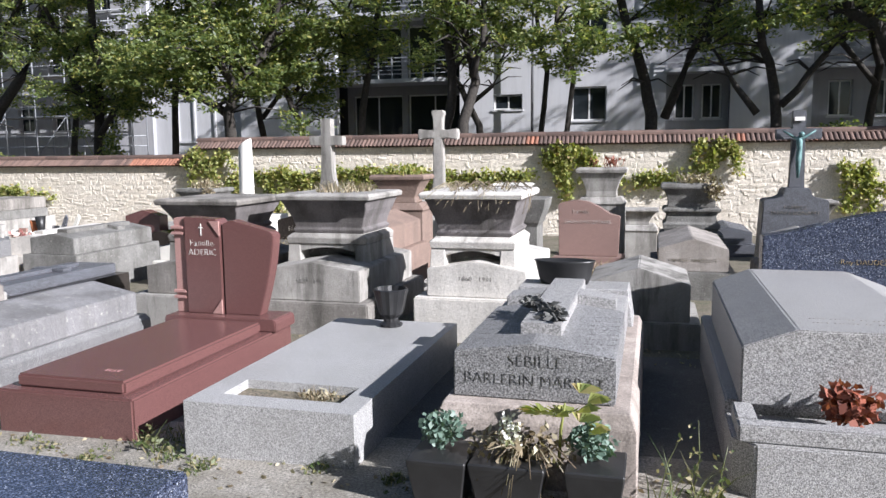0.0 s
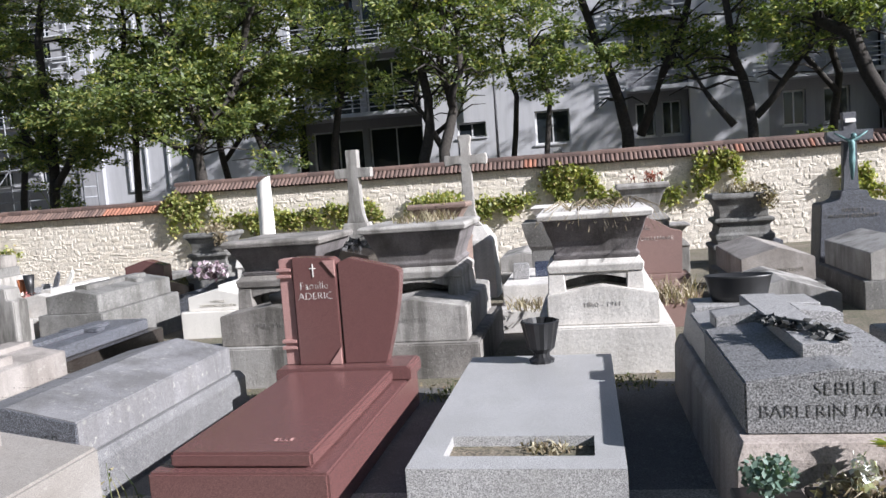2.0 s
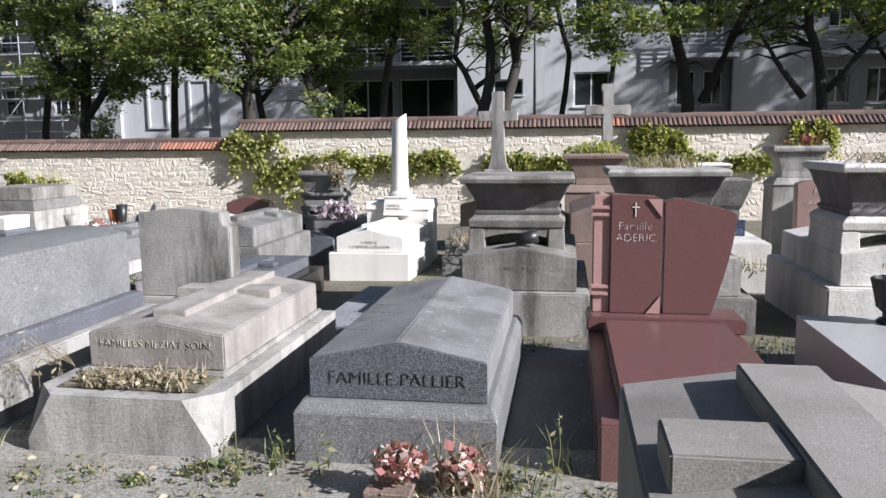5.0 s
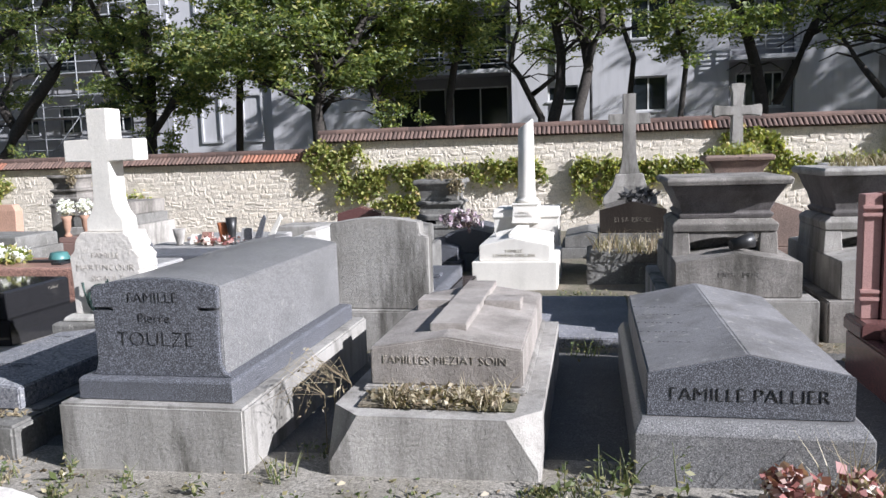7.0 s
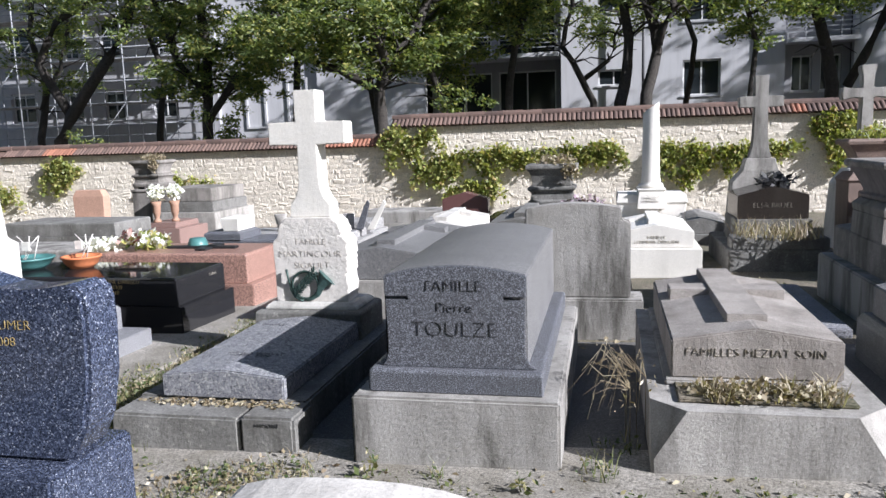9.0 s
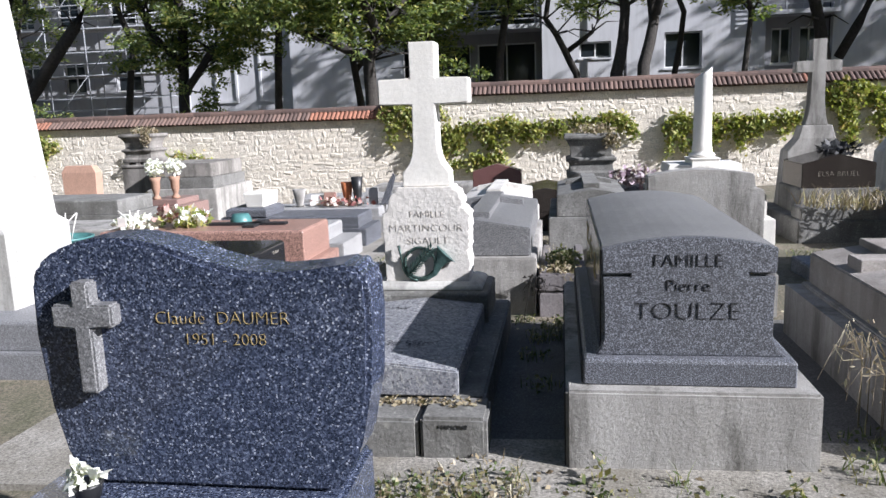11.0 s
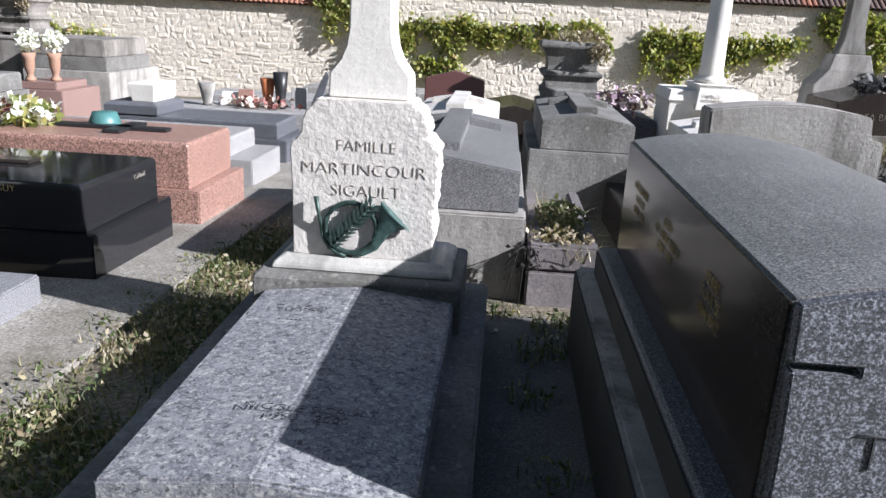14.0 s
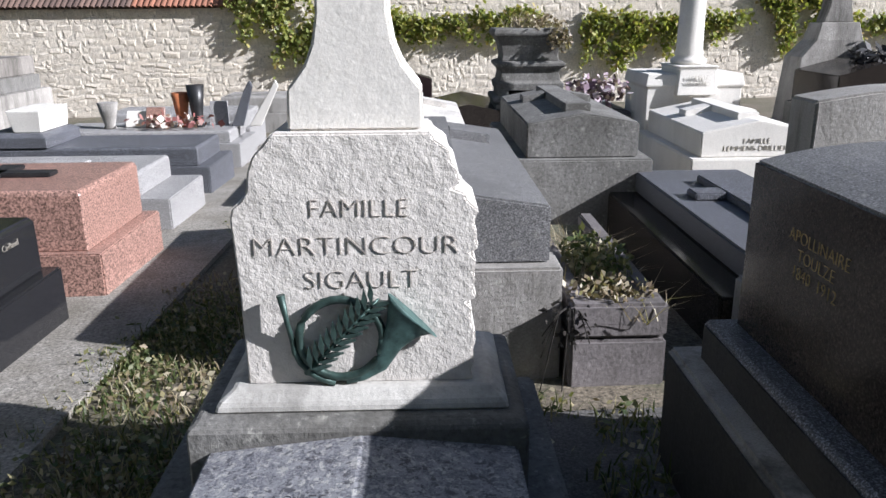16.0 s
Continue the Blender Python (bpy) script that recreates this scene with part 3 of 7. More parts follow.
bm = B(); prism(bm, gable(-4.935, -4.105, 0.302, 0.488, 0.573), 3.585, 3.60, "y", 0.004); part("front_panel", bm, "dark_granite", g, "smooth dark granite front")
lettering("FAMILLE PALLIER", -4.52, 3.583, 0.40, 0.087, "letter_dark", g)
lettering("MAUGREY & CORDIER", -4.76, 3.518, 0.26, 0.03, "letter_dark", g)
for k in range(5):
    lettering("- - --- -- ---- - --- -", -4.72, 3.95 + 0.2 * k, 0.536 + 0.002, 0.06, "letter_dark", g, 12, 0, 0.001, "worn_inscription")

# Aderic
g = thing("tomb", -3.16, 4.36, ground_z(-3.2, 4.4), "polished red granite grave with a two-part headstone", "tomb")
bm = B(); box(bm, -3.62, -2.705, 3.42, 5.32, -0.2, 0.295, 0.012); part("base", bm, "red_granite", g)
bm = B(); box(bm, -3.53, -2.80, 3.48, 5.02, 0.295, 0.372, 0.014); part("slab", bm, "red_granite", g)
bm = B(); prism(bm, [(-3.63, 0.295), (-2.68, 0.295), (-2.68, 0.37), (-2.70, 0.39), (-3.61, 0.39), (-3.63, 0.37)], 5.02, 5.34, "y", 0.008); part("headstone_base", bm, "red_granite", g)
bm = B(); prism(bm, [(-3.49, 0.39), (-3.178, 0.39), (-3.178, 1.09), (-3.21, 1.125), (-3.49, 1.14)], 5.13, 5.27, "y", 0.006); st1 = part("headstone_panel", bm, "red_granite", g, "red granite panel with white name")
side = [(-2.87 + 0.135 * math.sin(k / 8 * 1.35) / math.sin(1.35), 0.39 + 0.62 * k / 8) for k in range(9)]
bm = B(); prism(bm, [(-3.165, 0.39)] + side + [(-2.765, 1.035), (-3.09, 1.118), (-3.165, 1.09)], 5.14, 5.26, "y", 0.006); part("headstone_panel", bm, "red_granite", g, "red granite panel with a curved side")
bm = B(); prism(bm, [(-3.595, 0.39), (-3.495, 0.39), (-3.495, 1.135), (-3.595, 1.13)], 5.15, 5.26, "y", 0.005)
for z in (0.50, 0.545, 1.0, 1.045):
    box(bm, -3.61, -3.50, 5.13, 5.16, z, z + 0.024, 0.004)
part("pilaster", bm, "red_matt", g, "matt red side pillar with paired bands")
for cz in (0.408, 1.095):
    bm = B(); s = 1 if cz < 0.8 else -1
    prism(bm, [(-3.182, cz - s * 0.015), (-3.182, cz + s * 0.10), (-3.27, cz - s * 0.015)], 5.12, 5.135, "y", 0.002); part("corner_inlay", bm, "red_matt", g)
lettering("Famille", -3.34, 5.128, 0.94, 0.075, "letter_white", st1, depth=0.001)
lettering("ADERIC", -3.335, 5.128, 0.868, 0.072, "letter_white", st1, depth=0.001)
bm = B(); box(bm, -3.343, -3.337, 5.124, 5.13, 1.0, 1.09, 0.001); box(bm, -3.362, -3.318, 5.124, 5.13, 1.058, 1.064, 0.001); part("cross_mark", bm, "letter_white", st1)
lettering("ELLE", -3.01, 3.66, 0.373, 0.055, "red_matt", g, 0, depth=0.001)

# plain grey slab with a flower well
g = thing("grave_slab", -1.815, 4.35, ground_z(-1.8, 4.3), "pale grey polished granite grave slab with an empty planting well", "grave")
x0, x1, y0, y1 = -2.31, -1.37, 3.31, 5.34
wx0, wx1, wy0, wy1 = -2.17, -1.50, 3.46, 3.72
bm = B()
for b in ((x0, wx0, y0, y1), (wx1, x1, y0, y1), (wx0, wx1, y0, wy0), (wx0, wx1, wy1, y1)):
    box(bm, *b, -0.15, 0.36, 0)
bmesh.ops.remove_doubles(bm, verts=bm.verts, dist=0.0005)
part("slab", bm, "grey_polished", g)
bm = B(); box(bm, wx0, wx1, wy0, wy1, -0.1, 0.31, 0); part("soil", bm, "earth", g, "dry soil in the well")
bm = B()
lathe(bm, [(0.075, 0.362), (0.08, 0.38), (0.05, 0.40), (0.05, 0.425), (0.085, 0.46), (0.103, 0.55), (0.122, 0.635), (0.110, 0.64), (0.085, 0.52)], -1.82, 5.16, 24, 0.07)
solo("flower_urn", bm, "black_pot", "black fluted plastic flower urn standing on the grave slab", "urn", (-1.82, 5.16, 0.36))
pl = B(); blades(pl, (-1.70, 3.66, 0.31), 0.1, 60, 0.06, rng, 0.8, 0.004); leaves(pl, (-1.72, 3.66, 0.325), (0.15, 0.07, 0.015), 60, 0.03, rng)
solo("dry_leaves", pl, "leaf_dry", "dry leaves lying in the planting well", "leaves", (-1.7, 3.66, 0.31), kind="stuff")

# Sebille
g = thing("tomb", -0.51, 4.3, ground_z(-0.5, 4.3), "coarse grey granite tomb with sloping lid and bronze palm branch", "tomb")
bm = B(); loft(bm, [(-0.2, -0.97, -0.03, 3.26, 5.42), (0.40, -0.95, -0.04, 3.28, 5.42), (0.47, -0.92, -0.07, 3.31, 5.40)]); part("base", bm, "beige_stone", g, "warm beige stone base")
bm = B(); prism(bm, gable(-0.89, -0.14, 0.47, 0.69, 0.74), 3.39, 4.45, "y", 0.008); part("body", bm, "coarse_granite", g, "coarse grey granite body")
bm = B(); prism(bm, gable(-0.89, -0.14, 0.47, 0.67, 0.72), 4.452, 5.05, "y", 0.008); part("back_body", bm, "grey_granite", g)
lettering("SEBILLE", -0.50, 3.388, 0.655, 0.08, "letter_soft", g, depth=0.001)
lettering("BARLERIN MARRAT", -0.51, 3.388, 0.565, 0.078, "letter_soft", g, wide=0.97, depth=0.001)
roof_cross(g, -0.51, 0.74, 0.13, 3.62, 4.98, 4.55, 0.32, 0.10, 0.045, "grey_granite")
for s in (-1, 1):
    for k in range(7):
        lettering("-- ---- --- -- ---", -0.51 + s * 0.225, 3.56 + 0.1 * k, 0.7115, 0.05, "letter_soft", g, 0, s * 0, 0.001, "worn_inscription")
bm = B()
tube(bm, [(-0.66, 4.22, 0.80), (-0.53, 3.95, 0.815), (-0.43, 3.62, 0.80)], [0.012, 0.011, 0.006], 6)
for c in ((-0.62, 4.1, 0.80), (-0.56, 3.98, 0.805), (-0.50, 3.84, 0.805), (-0.46, 3.72, 0.80)):
    leaves(bm, c, (0.075, 0.075, 0.008), 44, 0.052, rng, 0.9, 1.7)
part("palm_branch", bm, "bronze_grey", g, "dark bronze palm branch on the lid")
bm = B(); loft(bm, [(0.44, -0.90, -0.10, 5.02, 5.40), (0.71, -0.86, -0.14, 5.04, 5.36)]); part("head_block", bm, "grey_granite", g)
bm = B()
lathe(bm, [(0.16, 0.712), (0.175, 0.75), (0.20, 0.86), (0.21, 0.875), (0.195, 0.875), (0.17, 0.80)], -0.57, 5.2, 20, 0, 1.0, 0.5)
solo("planter", bm, "black_pot", "black oval planter standing on the tomb", "planter", (-0.57, 5.2, 0.71))

# right-hand granite tomb with trough
g = thing("tomb", 0.95, 4.5, ground_z(0.9, 4.5), "grey speckled granite tomb with ridged lid and front trough", "tomb")
bm = B(); box(bm, 0.36, 1.56, 3.78, 5.75, -0.2, 0.42, 0.01); part("base", bm, "grey_granite", g)
bm = B(); prism(bm, [(0.36, 3.78), (0.36, 3.45), (0.45, 3.36), (1.47, 3.36), (1.56, 3.45), (1.56, 3.78)], -0.2, 0.36, "z", 0.008); part("trough_base", bm, "grey_granite", g)
for b in ((0.38, 1.54, 3.38, 3.47), (0.38, 0.47, 3.47, 3.70), (1.45, 1.54, 3.47, 3.70)):
    bm = B(); box(bm, *b, 0.36, 0.44, 0.008); part("trough_rim", bm, "grey_granite", g)
bm = B(); prism(bm, [(0.42, 0.42), (1.50, 0.42), (1.50, 0.70), (1.26, 0.79), (0.66, 0.79), (0.42, 0.70)], 3.72, 5.60, "y", 0.008); part("body", bm, "grey_granite", g)
for k in range(2):
    lettering("---- ------ -- ----- ------", 1.0, 3.9 + 0.09 * k, 0.792, 0.06, "letter_worn", g, 0, 0, 0.001, "worn_inscription")
pl = B(); leaves(pl, (0.86, 3.60, 0.49), (0.12, 0.08, 0.09), 330, 0.05, rng, 0, 1.5)
solo("withered_plant", pl, "petal_rust", "rust brown withered hydrangea in the granite trough", "plant", (0.86, 3.58, 0.36))

# navy headstone behind it
g = thing("headstone", 1.5, 5.7, ground_z(1.5, 5.7), "dark blue speckled granite headstone with a waved top", "headstone")
bm = B(); box(bm, 0.70, 2.35, 5.55, 6.1, 0.0, 0.28, 0.01); part("base", bm, "navy_granite", g)
wv = [(0.74, 0.28), (2.30, 0.28)] + [(2.30 - 0.13 * k, 1.05 + 0.09 * math.sin((12 - k) / 12 * 5.0 - 1.2) + 0.05) for k in range(13)]
bm = B(); prism(bm, wv, 5.62, 5.78, "y", 0.008); hs = part("stone", bm, "navy_granite", g)
lettering("Roy DAUDEZ", 1.38, 5.615, 0.85, 0.05, "letter_gold", hs)

# Martincour-Sigault
g = thing("tomb", -8.52, 4.5, ground_z(-8.5, 4.5), "white carved headstone and cross above a lichen-spotted granite slab", "tomb")
bm = B(); box(bm, -9.06, -8.08, 3.80, 5.62, -0.4, 0.14, 0.012); part("base", bm, "mossy_stone", g)
bm = B(); box(bm, -9.06, -8.345, 3.55, 3.80, -0.4, 0.13, 0.014); part("front_block", bm, "mossy_stone", g, "worn stone block before the slab")
bm = B(); box(bm, -8.335, -8.05, 3.55, 3.80, -0.4, 0.14, 0.014); part("front_block", bm, "mossy_stone", g)
bm = B(); prism(bm, [(-8.905, 0.14), (-8.20, 0.14), (-8.20, 0.262), (-8.55, 0.30), (-8.905, 0.262)], 3.79, 5.04, "y", 0.008); part("slab", bm, "blotchy", g, "lichen-spotted granite slab with cut names")
bm = B(); loft(bm, [(0.14, -8.95, -8.175, 5.02, 5.52), (0.315, -8.95, -8.175, 5.02, 5.52), (0.33, -8.93, -8.195, 5.04, 5.51)]); part("headstone_plinth", bm, "mossy_stone", g, "dark stained stone plinth")
bm = B(); loft(bm, [(0.33, -8.895, -8.215, 5.07, 5.47), (0.352, -8.89, -8.22, 5.075, 5.465), (0.378, -8.855, -8.255, 5.11, 5.42)]); part("headstone_base", bm, "pale_stained", g, "stained white stone base")
half = [(0.265, 0.375), (0.267, 0.60), (0.272, 0.72), (0.275, 0.775), (0.268, 0.803), (0.248, 0.818), (0.234, 0.84), (0.228, 0.885), (0.214, 0.918), (0.19, 0.942), (0.172, 0.965)]
chip = random.Random(31)
worn = []
for (a, z), (b, y) in zip(half, half[1:]):
    n = max(2, int((y - z) / 0.014))
    worn += [(a + (b - a) * k / n + chip.gauss(-0.004, 0.005), z + (y - z) * k / n) for k in range(n)]
prof = [(-8.56 + a, z) for a, z in worn + half[-1:]] + [(-8.56 - a, z) for a, z in half[::-1]]
bm = B(); prism(bm, prof, 5.13, 5.36, "y", 0.01)
hs = part("headstone", bm, "white_rough", g, "pitted white limestone with scrolled shoulders")
half = [(0.148, 0.965), (0.145, 1.055), (0.132, 1.07), (0.105, 1.105), (0.086, 1.15), (0.076, 1.21), (0.072, 1.46), (0.275, 1.465), (0.275, 1.615), (0.078, 1.62), (0.08, 1.83)]
prof = [(-8.552 + a, z) for a, z in half] + [(-8.552 - a, z) for a, z in half[::-1]]
bm = B(); prism(bm, prof, 5.16, 5.33, "y", 0.006); part("cross", bm, "white_stone", g, "white stone cross with a flared foot")
lettering("FAMILLE", -8.55, 5.128, 0.798, 0.062, "letter_cut_shade", hs, depth=0.001)
lettering("MARTINCOUR", -8.56, 5.128, 0.712, 0.064, "letter_cut_shade", hs, wide=1.12, depth=0.001)
lettering("SIGAULT", -8.55, 5.128, 0.632, 0.064, "letter_cut_shade", hs, wide=1.05, depth=0.001)
lettering("CHARLES\n\n- ---- --", -8.70, 4.75, 0.289, 0.045, "letter_mid", g, 4, 0, 0.001)
lettering("NICOLE SICAULT\n1950   2000", -8.50, 4.08, 0.302, 0.045, "letter_mid", g, 0, 0, 0.001)
lettering("HAMONT", -8.19, 3.548, 0.10, 0.03, "letter_dark", g)
# the bronze hunting horn
HX, HZ = -8.602, 0.495
ring = lambda r, a: (HX + r * math.cos(a), 5.116, HZ + r * math.sin(a))
horn = part("horn_coil", tube(B(), [ring(0.096, 2 * math.pi * k / 32) for k in range(33)], [0.010] * 33, 8), "bronze", g, "bronze hunting horn with green patina")
part("horn_pipe", tube(B(), [(HX - 0.128, 5.10, HZ + 0.115), (HX - 0.118, 5.10, HZ + 0.05)] + [ring(0.112, math.pi * (1.0 + 0.09 * k)) for k in range(6)], [0.010, 0.006, 0.007, 0.008, 0.008, 0.009, 0.009, 0.009], 8), "bronze", horn)
bell = tube(B(), [ring(0.104, -1.5), ring(0.105, -1.1), ring(0.112, -0.65), (HX + 0.118, 5.10, HZ - 0.01), (HX + 0.142, 5.10, HZ + 0.028), (HX + 0.160, 5.10, HZ + 0.052), (HX + 0.166, 5.10, HZ + 0.058)], [0.010, 0.012, 0.016, 0.025, 0.042, 0.064, 0.078], 18)
for v in bell.verts:
    v.co.y = 5.108 + (v.co.y - 5.10) * 0.28
part("horn_bell", bell, "bronze_green", horn, "flared bell of the horn")
part("stem", tube(B(), [(HX - 0.085, 5.112, HZ - 0.085), (HX - 0.01, 5.106, HZ - 0.005), (HX + 0.09, 5.106, HZ + 0.10)], [0.006, 0.005, 0.003], 6), "bronze", horn)
for k in range(11):
    x, z = HX - 0.07 + 0.0145 * k, HZ - 0.068 + 0.0155 * k
    for u in (-1, 1):
        bm = B()
        q = [(x, z), (x + 0.013 - u * 0.009, z + u * 0.009 + 0.018), (x + 0.022 - u * 0.026, z + u * 0.024 + 0.031), (x + 0.004 - u * 0.014, z + u * 0.014 + 0.010)]
        prism(bm, q, 5.098 + 0.002 * (k % 2), 5.108 + 0.002 * (k % 2), "y", 0)
        part("leaf", bm, "bronze", horn)

# ---- near row, passed at the shoulder ----
g = thing("tomb", -3.29, 1.4, ground_z(-3.3, 1.4), "grey granite tomb with ridged lid bearing a raised cross", "tomb")
bm = B(); box(bm, -3.80, -2.80, 0.62, 2.34, -0.1, 0.42, 0.012); part("base", bm, "grey_granite", g)
bm = B(); prism(bm, gable(-3.63, -2.95, 0.42, 0.87, 0.925), 0.72, 2.19, "y", 0.008); part("body", bm, "brown_granite", g, "brownish granite body with a ridged lid")
roof_cross(g, -3.285, 0.925, 0.16, 0.85, 2.10, 1.66, 0.305, 0.09, 0.035, "brown_granite", level=True)
g = thing("grave_slab", -1.95, 1.5, ground_z(-1.9, 1.5), "polished dark blue granite grave slab", "grave")
bm = B(); box(bm, -2.52, -1.46, 0.95, 2.03, -0.1, 0.50, 0.01); part("base", bm, "navy_granite", g)
bm = B(); box(bm, -2.50, -1.43, 0.92, 2.06, 0.50, 0.60, 0.012); part("slab", bm, "navy_granite", g)
g = thing("grave_slab", -7.33, 1.6, ground_z(-7.3, 1.6), "pale speckled granite grave with an arched top", "grave")
bm = B(); box(bm, -7.82, -6.84, 0.85, 2.46, -0.2, 0.22, 0.012); part("base", bm, "grey_granite", g)
bm = B(); prism(bm, arched(-7.74, -6.92, 0.22, 0.35, 0.42), 0.9, 2.40, "y", 0.01); part("slab", bm, "limestone", g)
# Daumer
g = thing("headstone", -8.8, 2.35, ground_z(-8.8, 2.3), "blue sparkling granite headstone with waved top and gold name", "headstone")
bm = B(); box(bm, -9.16, -8.30, 2.22, 2.66, -0.3, 0.43, 0.014); part("base", bm, "navy_granite", g)
prof = [(-9.05, 0.43), (-8.32, 0.43), (-8.25, 0.55), (-8.215, 0.72), (-8.205, 0.90), (-8.21, 1.0), (-8.225, 1.03), (-8.26, 1.045), (-8.36, 1.03), (-8.46, 1.022), (-8.55, 1.03), (-8.64, 1.055), (-8.75, 1.095), (-8.86, 1.118), (-8.97, 1.115), (-9.06, 1.085), (-9.115, 1.045), (-9.135, 1.0), (-9.14, 0.85), (-9.12, 0.65), (-9.09, 0.52)]
bm = B(); prism(bm, prof, 2.345, 2.52, "y", 0.014); hs = part("stone", bm, "navy_granite", g)
lettering("Claudé  DAUMER", -8.60, 2.343, 0.905, 0.050, "letter_gold", hs, depth=0.001)
lettering("1951 - 2008", -8.595, 2.343, 0.848, 0.047, "letter_gold", hs, depth=0.001)
bm = B(); prism(bm, [(-8.99, 0.71), (-8.94, 0.71), (-8.94, 0.885), (-8.88, 0.89), (-8.88, 0.95), (-8.94, 0.95), (-8.94, 1.01), (-8.99, 1.01), (-8.99, 0.95), (-9.05, 0.95), (-9.05, 0.89), (-8.99, 0.885)], 2.30, 2.35, "y", 0.006); part("cross", bm, "tomb_granite", hs, "raised grey granite cross")
g = thing("grave_slab", -8.8, 1.75, ground_z(-8.8, 1.7), "blue granite grave slab before the waved headstone", "grave")
bm = B(); box(bm, -9.2, -8.3, 0.75, 2.2, -0.3, 0.36, 0.012); part("slab", bm, "navy_granite", g)

# ---- second and third rows ----
def sarcophagus_tomb(x0, x1, yf, zb, zd, zl, zs, mat, base_mat, label, text="", back=1.7, top_mat=None, yo=0.25):
    """A stepped tomb: base, gabled front, legged block and a flared stone planter on top."""
    cx = (x0 + x1) / 2
    gz = ground_z(cx, yf)
    g = thing("tomb", cx, yf + back / 2, gz, label, "tomb", "sarcophagus tombs")
    bm = B(); box(bm, x0 - 0.10, x1 + 0.10, yf, yf + back, gz - 0.2, zb, 0.012); part("base", bm, base_mat, g)
    bm = B(); prism(bm, gable(x0, x1, zb, zd, zd + 0.07), yf + 0.08, yf + back - 0.1, "y", 0.008); d = part("body", bm, mat, g)
    if text:
        lettering(text, cx, yf + 0.078, (zb + zd) / 2 + 0.04, 0.06, "letter_faint", d, depth=0.001)
    ys, ye = yf + yo, yf + yo + 0.75
    lx0, lx1 = x0 + 0.02, x1 - 0.10
    for a, b in ((lx0, lx0 + 0.12), (lx1 - 0.12, lx1)):
        bm = B(); loft(bm, [(zd, a - 0.01, b + 0.01, ys, ye), (zl - 0.06, a, b, ys + 0.01, ye)]); part("leg", bm, mat, g)
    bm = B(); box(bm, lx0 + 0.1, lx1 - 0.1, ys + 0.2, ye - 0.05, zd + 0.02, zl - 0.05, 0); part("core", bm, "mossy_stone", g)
    bm = B(); prism(bm, [(lx0 + 0.11, zl - 0.055), (lx0 + 0.11, zd + 0.10)] + [(lx0 + 0.11 + (lx1 - lx0 - 0.22) * k / 8, zd + 0.10 + 0.045 * math.sin(math.pi * k / 8)) for k in range(1, 8)] + [(lx1 - 0.11, zd + 0.10), (lx1 - 0.11, zl - 0.055)], ys + 0.015, ys + 0.12, "y", 0.004); part("apron", bm, mat, g)
    bm = B(); loft(bm, [(zl - 0.06, lx0, lx1, ys, ye), (zl, lx0 - 0.01, lx1 + 0.01, ys - 0.01, ye), (zl + 0.04, lx0 + 0.04, lx1 - 0.04, ys + 0.02, ye - 0.02)]); part("table", bm, mat, g)
    w = (x1 - x0)
    b0, b1 = cx - w * 0.375 - 0.03, cx + w * 0.375 - 0.03
    t0, t1 = cx - w * 0.47 - 0.03, cx + w * 0.47 - 0.03
    bm = B(); loft(bm, [(zl + 0.04, b0, b1, ys + 0.03, ye - 0.03), (zl + 0.075, b0 - 0.02, b1 + 0.02, ys + 0.02, ye - 0.02), (zl + 0.095, b0 + 0.01, b1 - 0.01, ys + 0.03, ye - 0.03), (zl + (zs - zl) * 0.45, b0 - w * 0.02, b1 + w * 0.02, ys + 0.01, ye - 0.02), (zl + (zs - zl) * 0.62, b0 - w * 0.055, b1 + w * 0.055, ys - 0.03, ye + 0.01),
                        (zs - 0.10, t0 + 0.02, t1 - 0.02, ys - 0.07, ye + 0.04), (zs - 0.06, t0, t1, ys - 0.09, ye + 0.06)]); part("planter_body", bm, top_mat or "sooty_stone", g, "flared planter body dark with soot")
    bm = B(); loft(bm, [(zs - 0.06, t0 - 0.03, t1 + 0.03, ys - 0.12, ye + 0.08), (zs - 0.02, t0 - 0.04, t1 + 0.04, ys - 0.13, ye + 0.09), (zs, t0 - 0.02, t1 + 0.02, ys - 0.11, ye + 0.07)]); part("planter_rim", bm, top_mat or mat, g)
    return g, cx, (ys + ye) / 2


g, cx, cy = sarcophagus_tomb(-4.56, -3.68, 6.0, 0.33, 0.59, 0.84, 1.20, "mixed_stone", "concrete", "grey weathered tomb carrying a flared stone planter", "1903 - 1914", yo=0.42)
bm = B(); lathe(bm, [(0.04, 0.0), (0.05, 0.10), (0.06, 0.17), (0.05, 0.17)], 0, 0, 14)
bmesh.ops.rotate(bm, cent=(0, 0, 0), matrix=Euler((0, 1.35, 0.3)).to_matrix(), verts=bm.verts)
bmesh.ops.translate(bm, vec=(-4.15, 6.22, 0.70), verts=bm.verts)
solo("fallen_vase", bm, "black_pot", "black vase fallen over on the tomb", "vase", (-4.1, 6.22, 0.66))
g, cx, cy = sarcophagus_tomb(-3.40, -2.47, 6.1, 0.30, 0.58, 0.82, 1.24, "weathered", "mixed_stone", "grey stone tomb carrying a flared planter of dry grass", "1870 - 1911", yo=0.55)
pl = B(); blades(pl, (-2.95, 7.05, 1.22), 0.30, 260, 0.13, rng, 0.5, 0.006); solo("dry_grass", pl, "leaf_dry", "straw-coloured dry grass growing in a stone planter", "grass", (-2.95, 7.05, 1.2), kind="stuff")
g, cx, cy = sarcophagus_tomb(-1.82, -0.98, 6.0, 0.41, 0.645, 0.87, 1.29, "limestone", "limestone", "pale stone tomb carrying a dark flared planter with creepers", "1860 - 1911", yo=0.14)
pl = B()
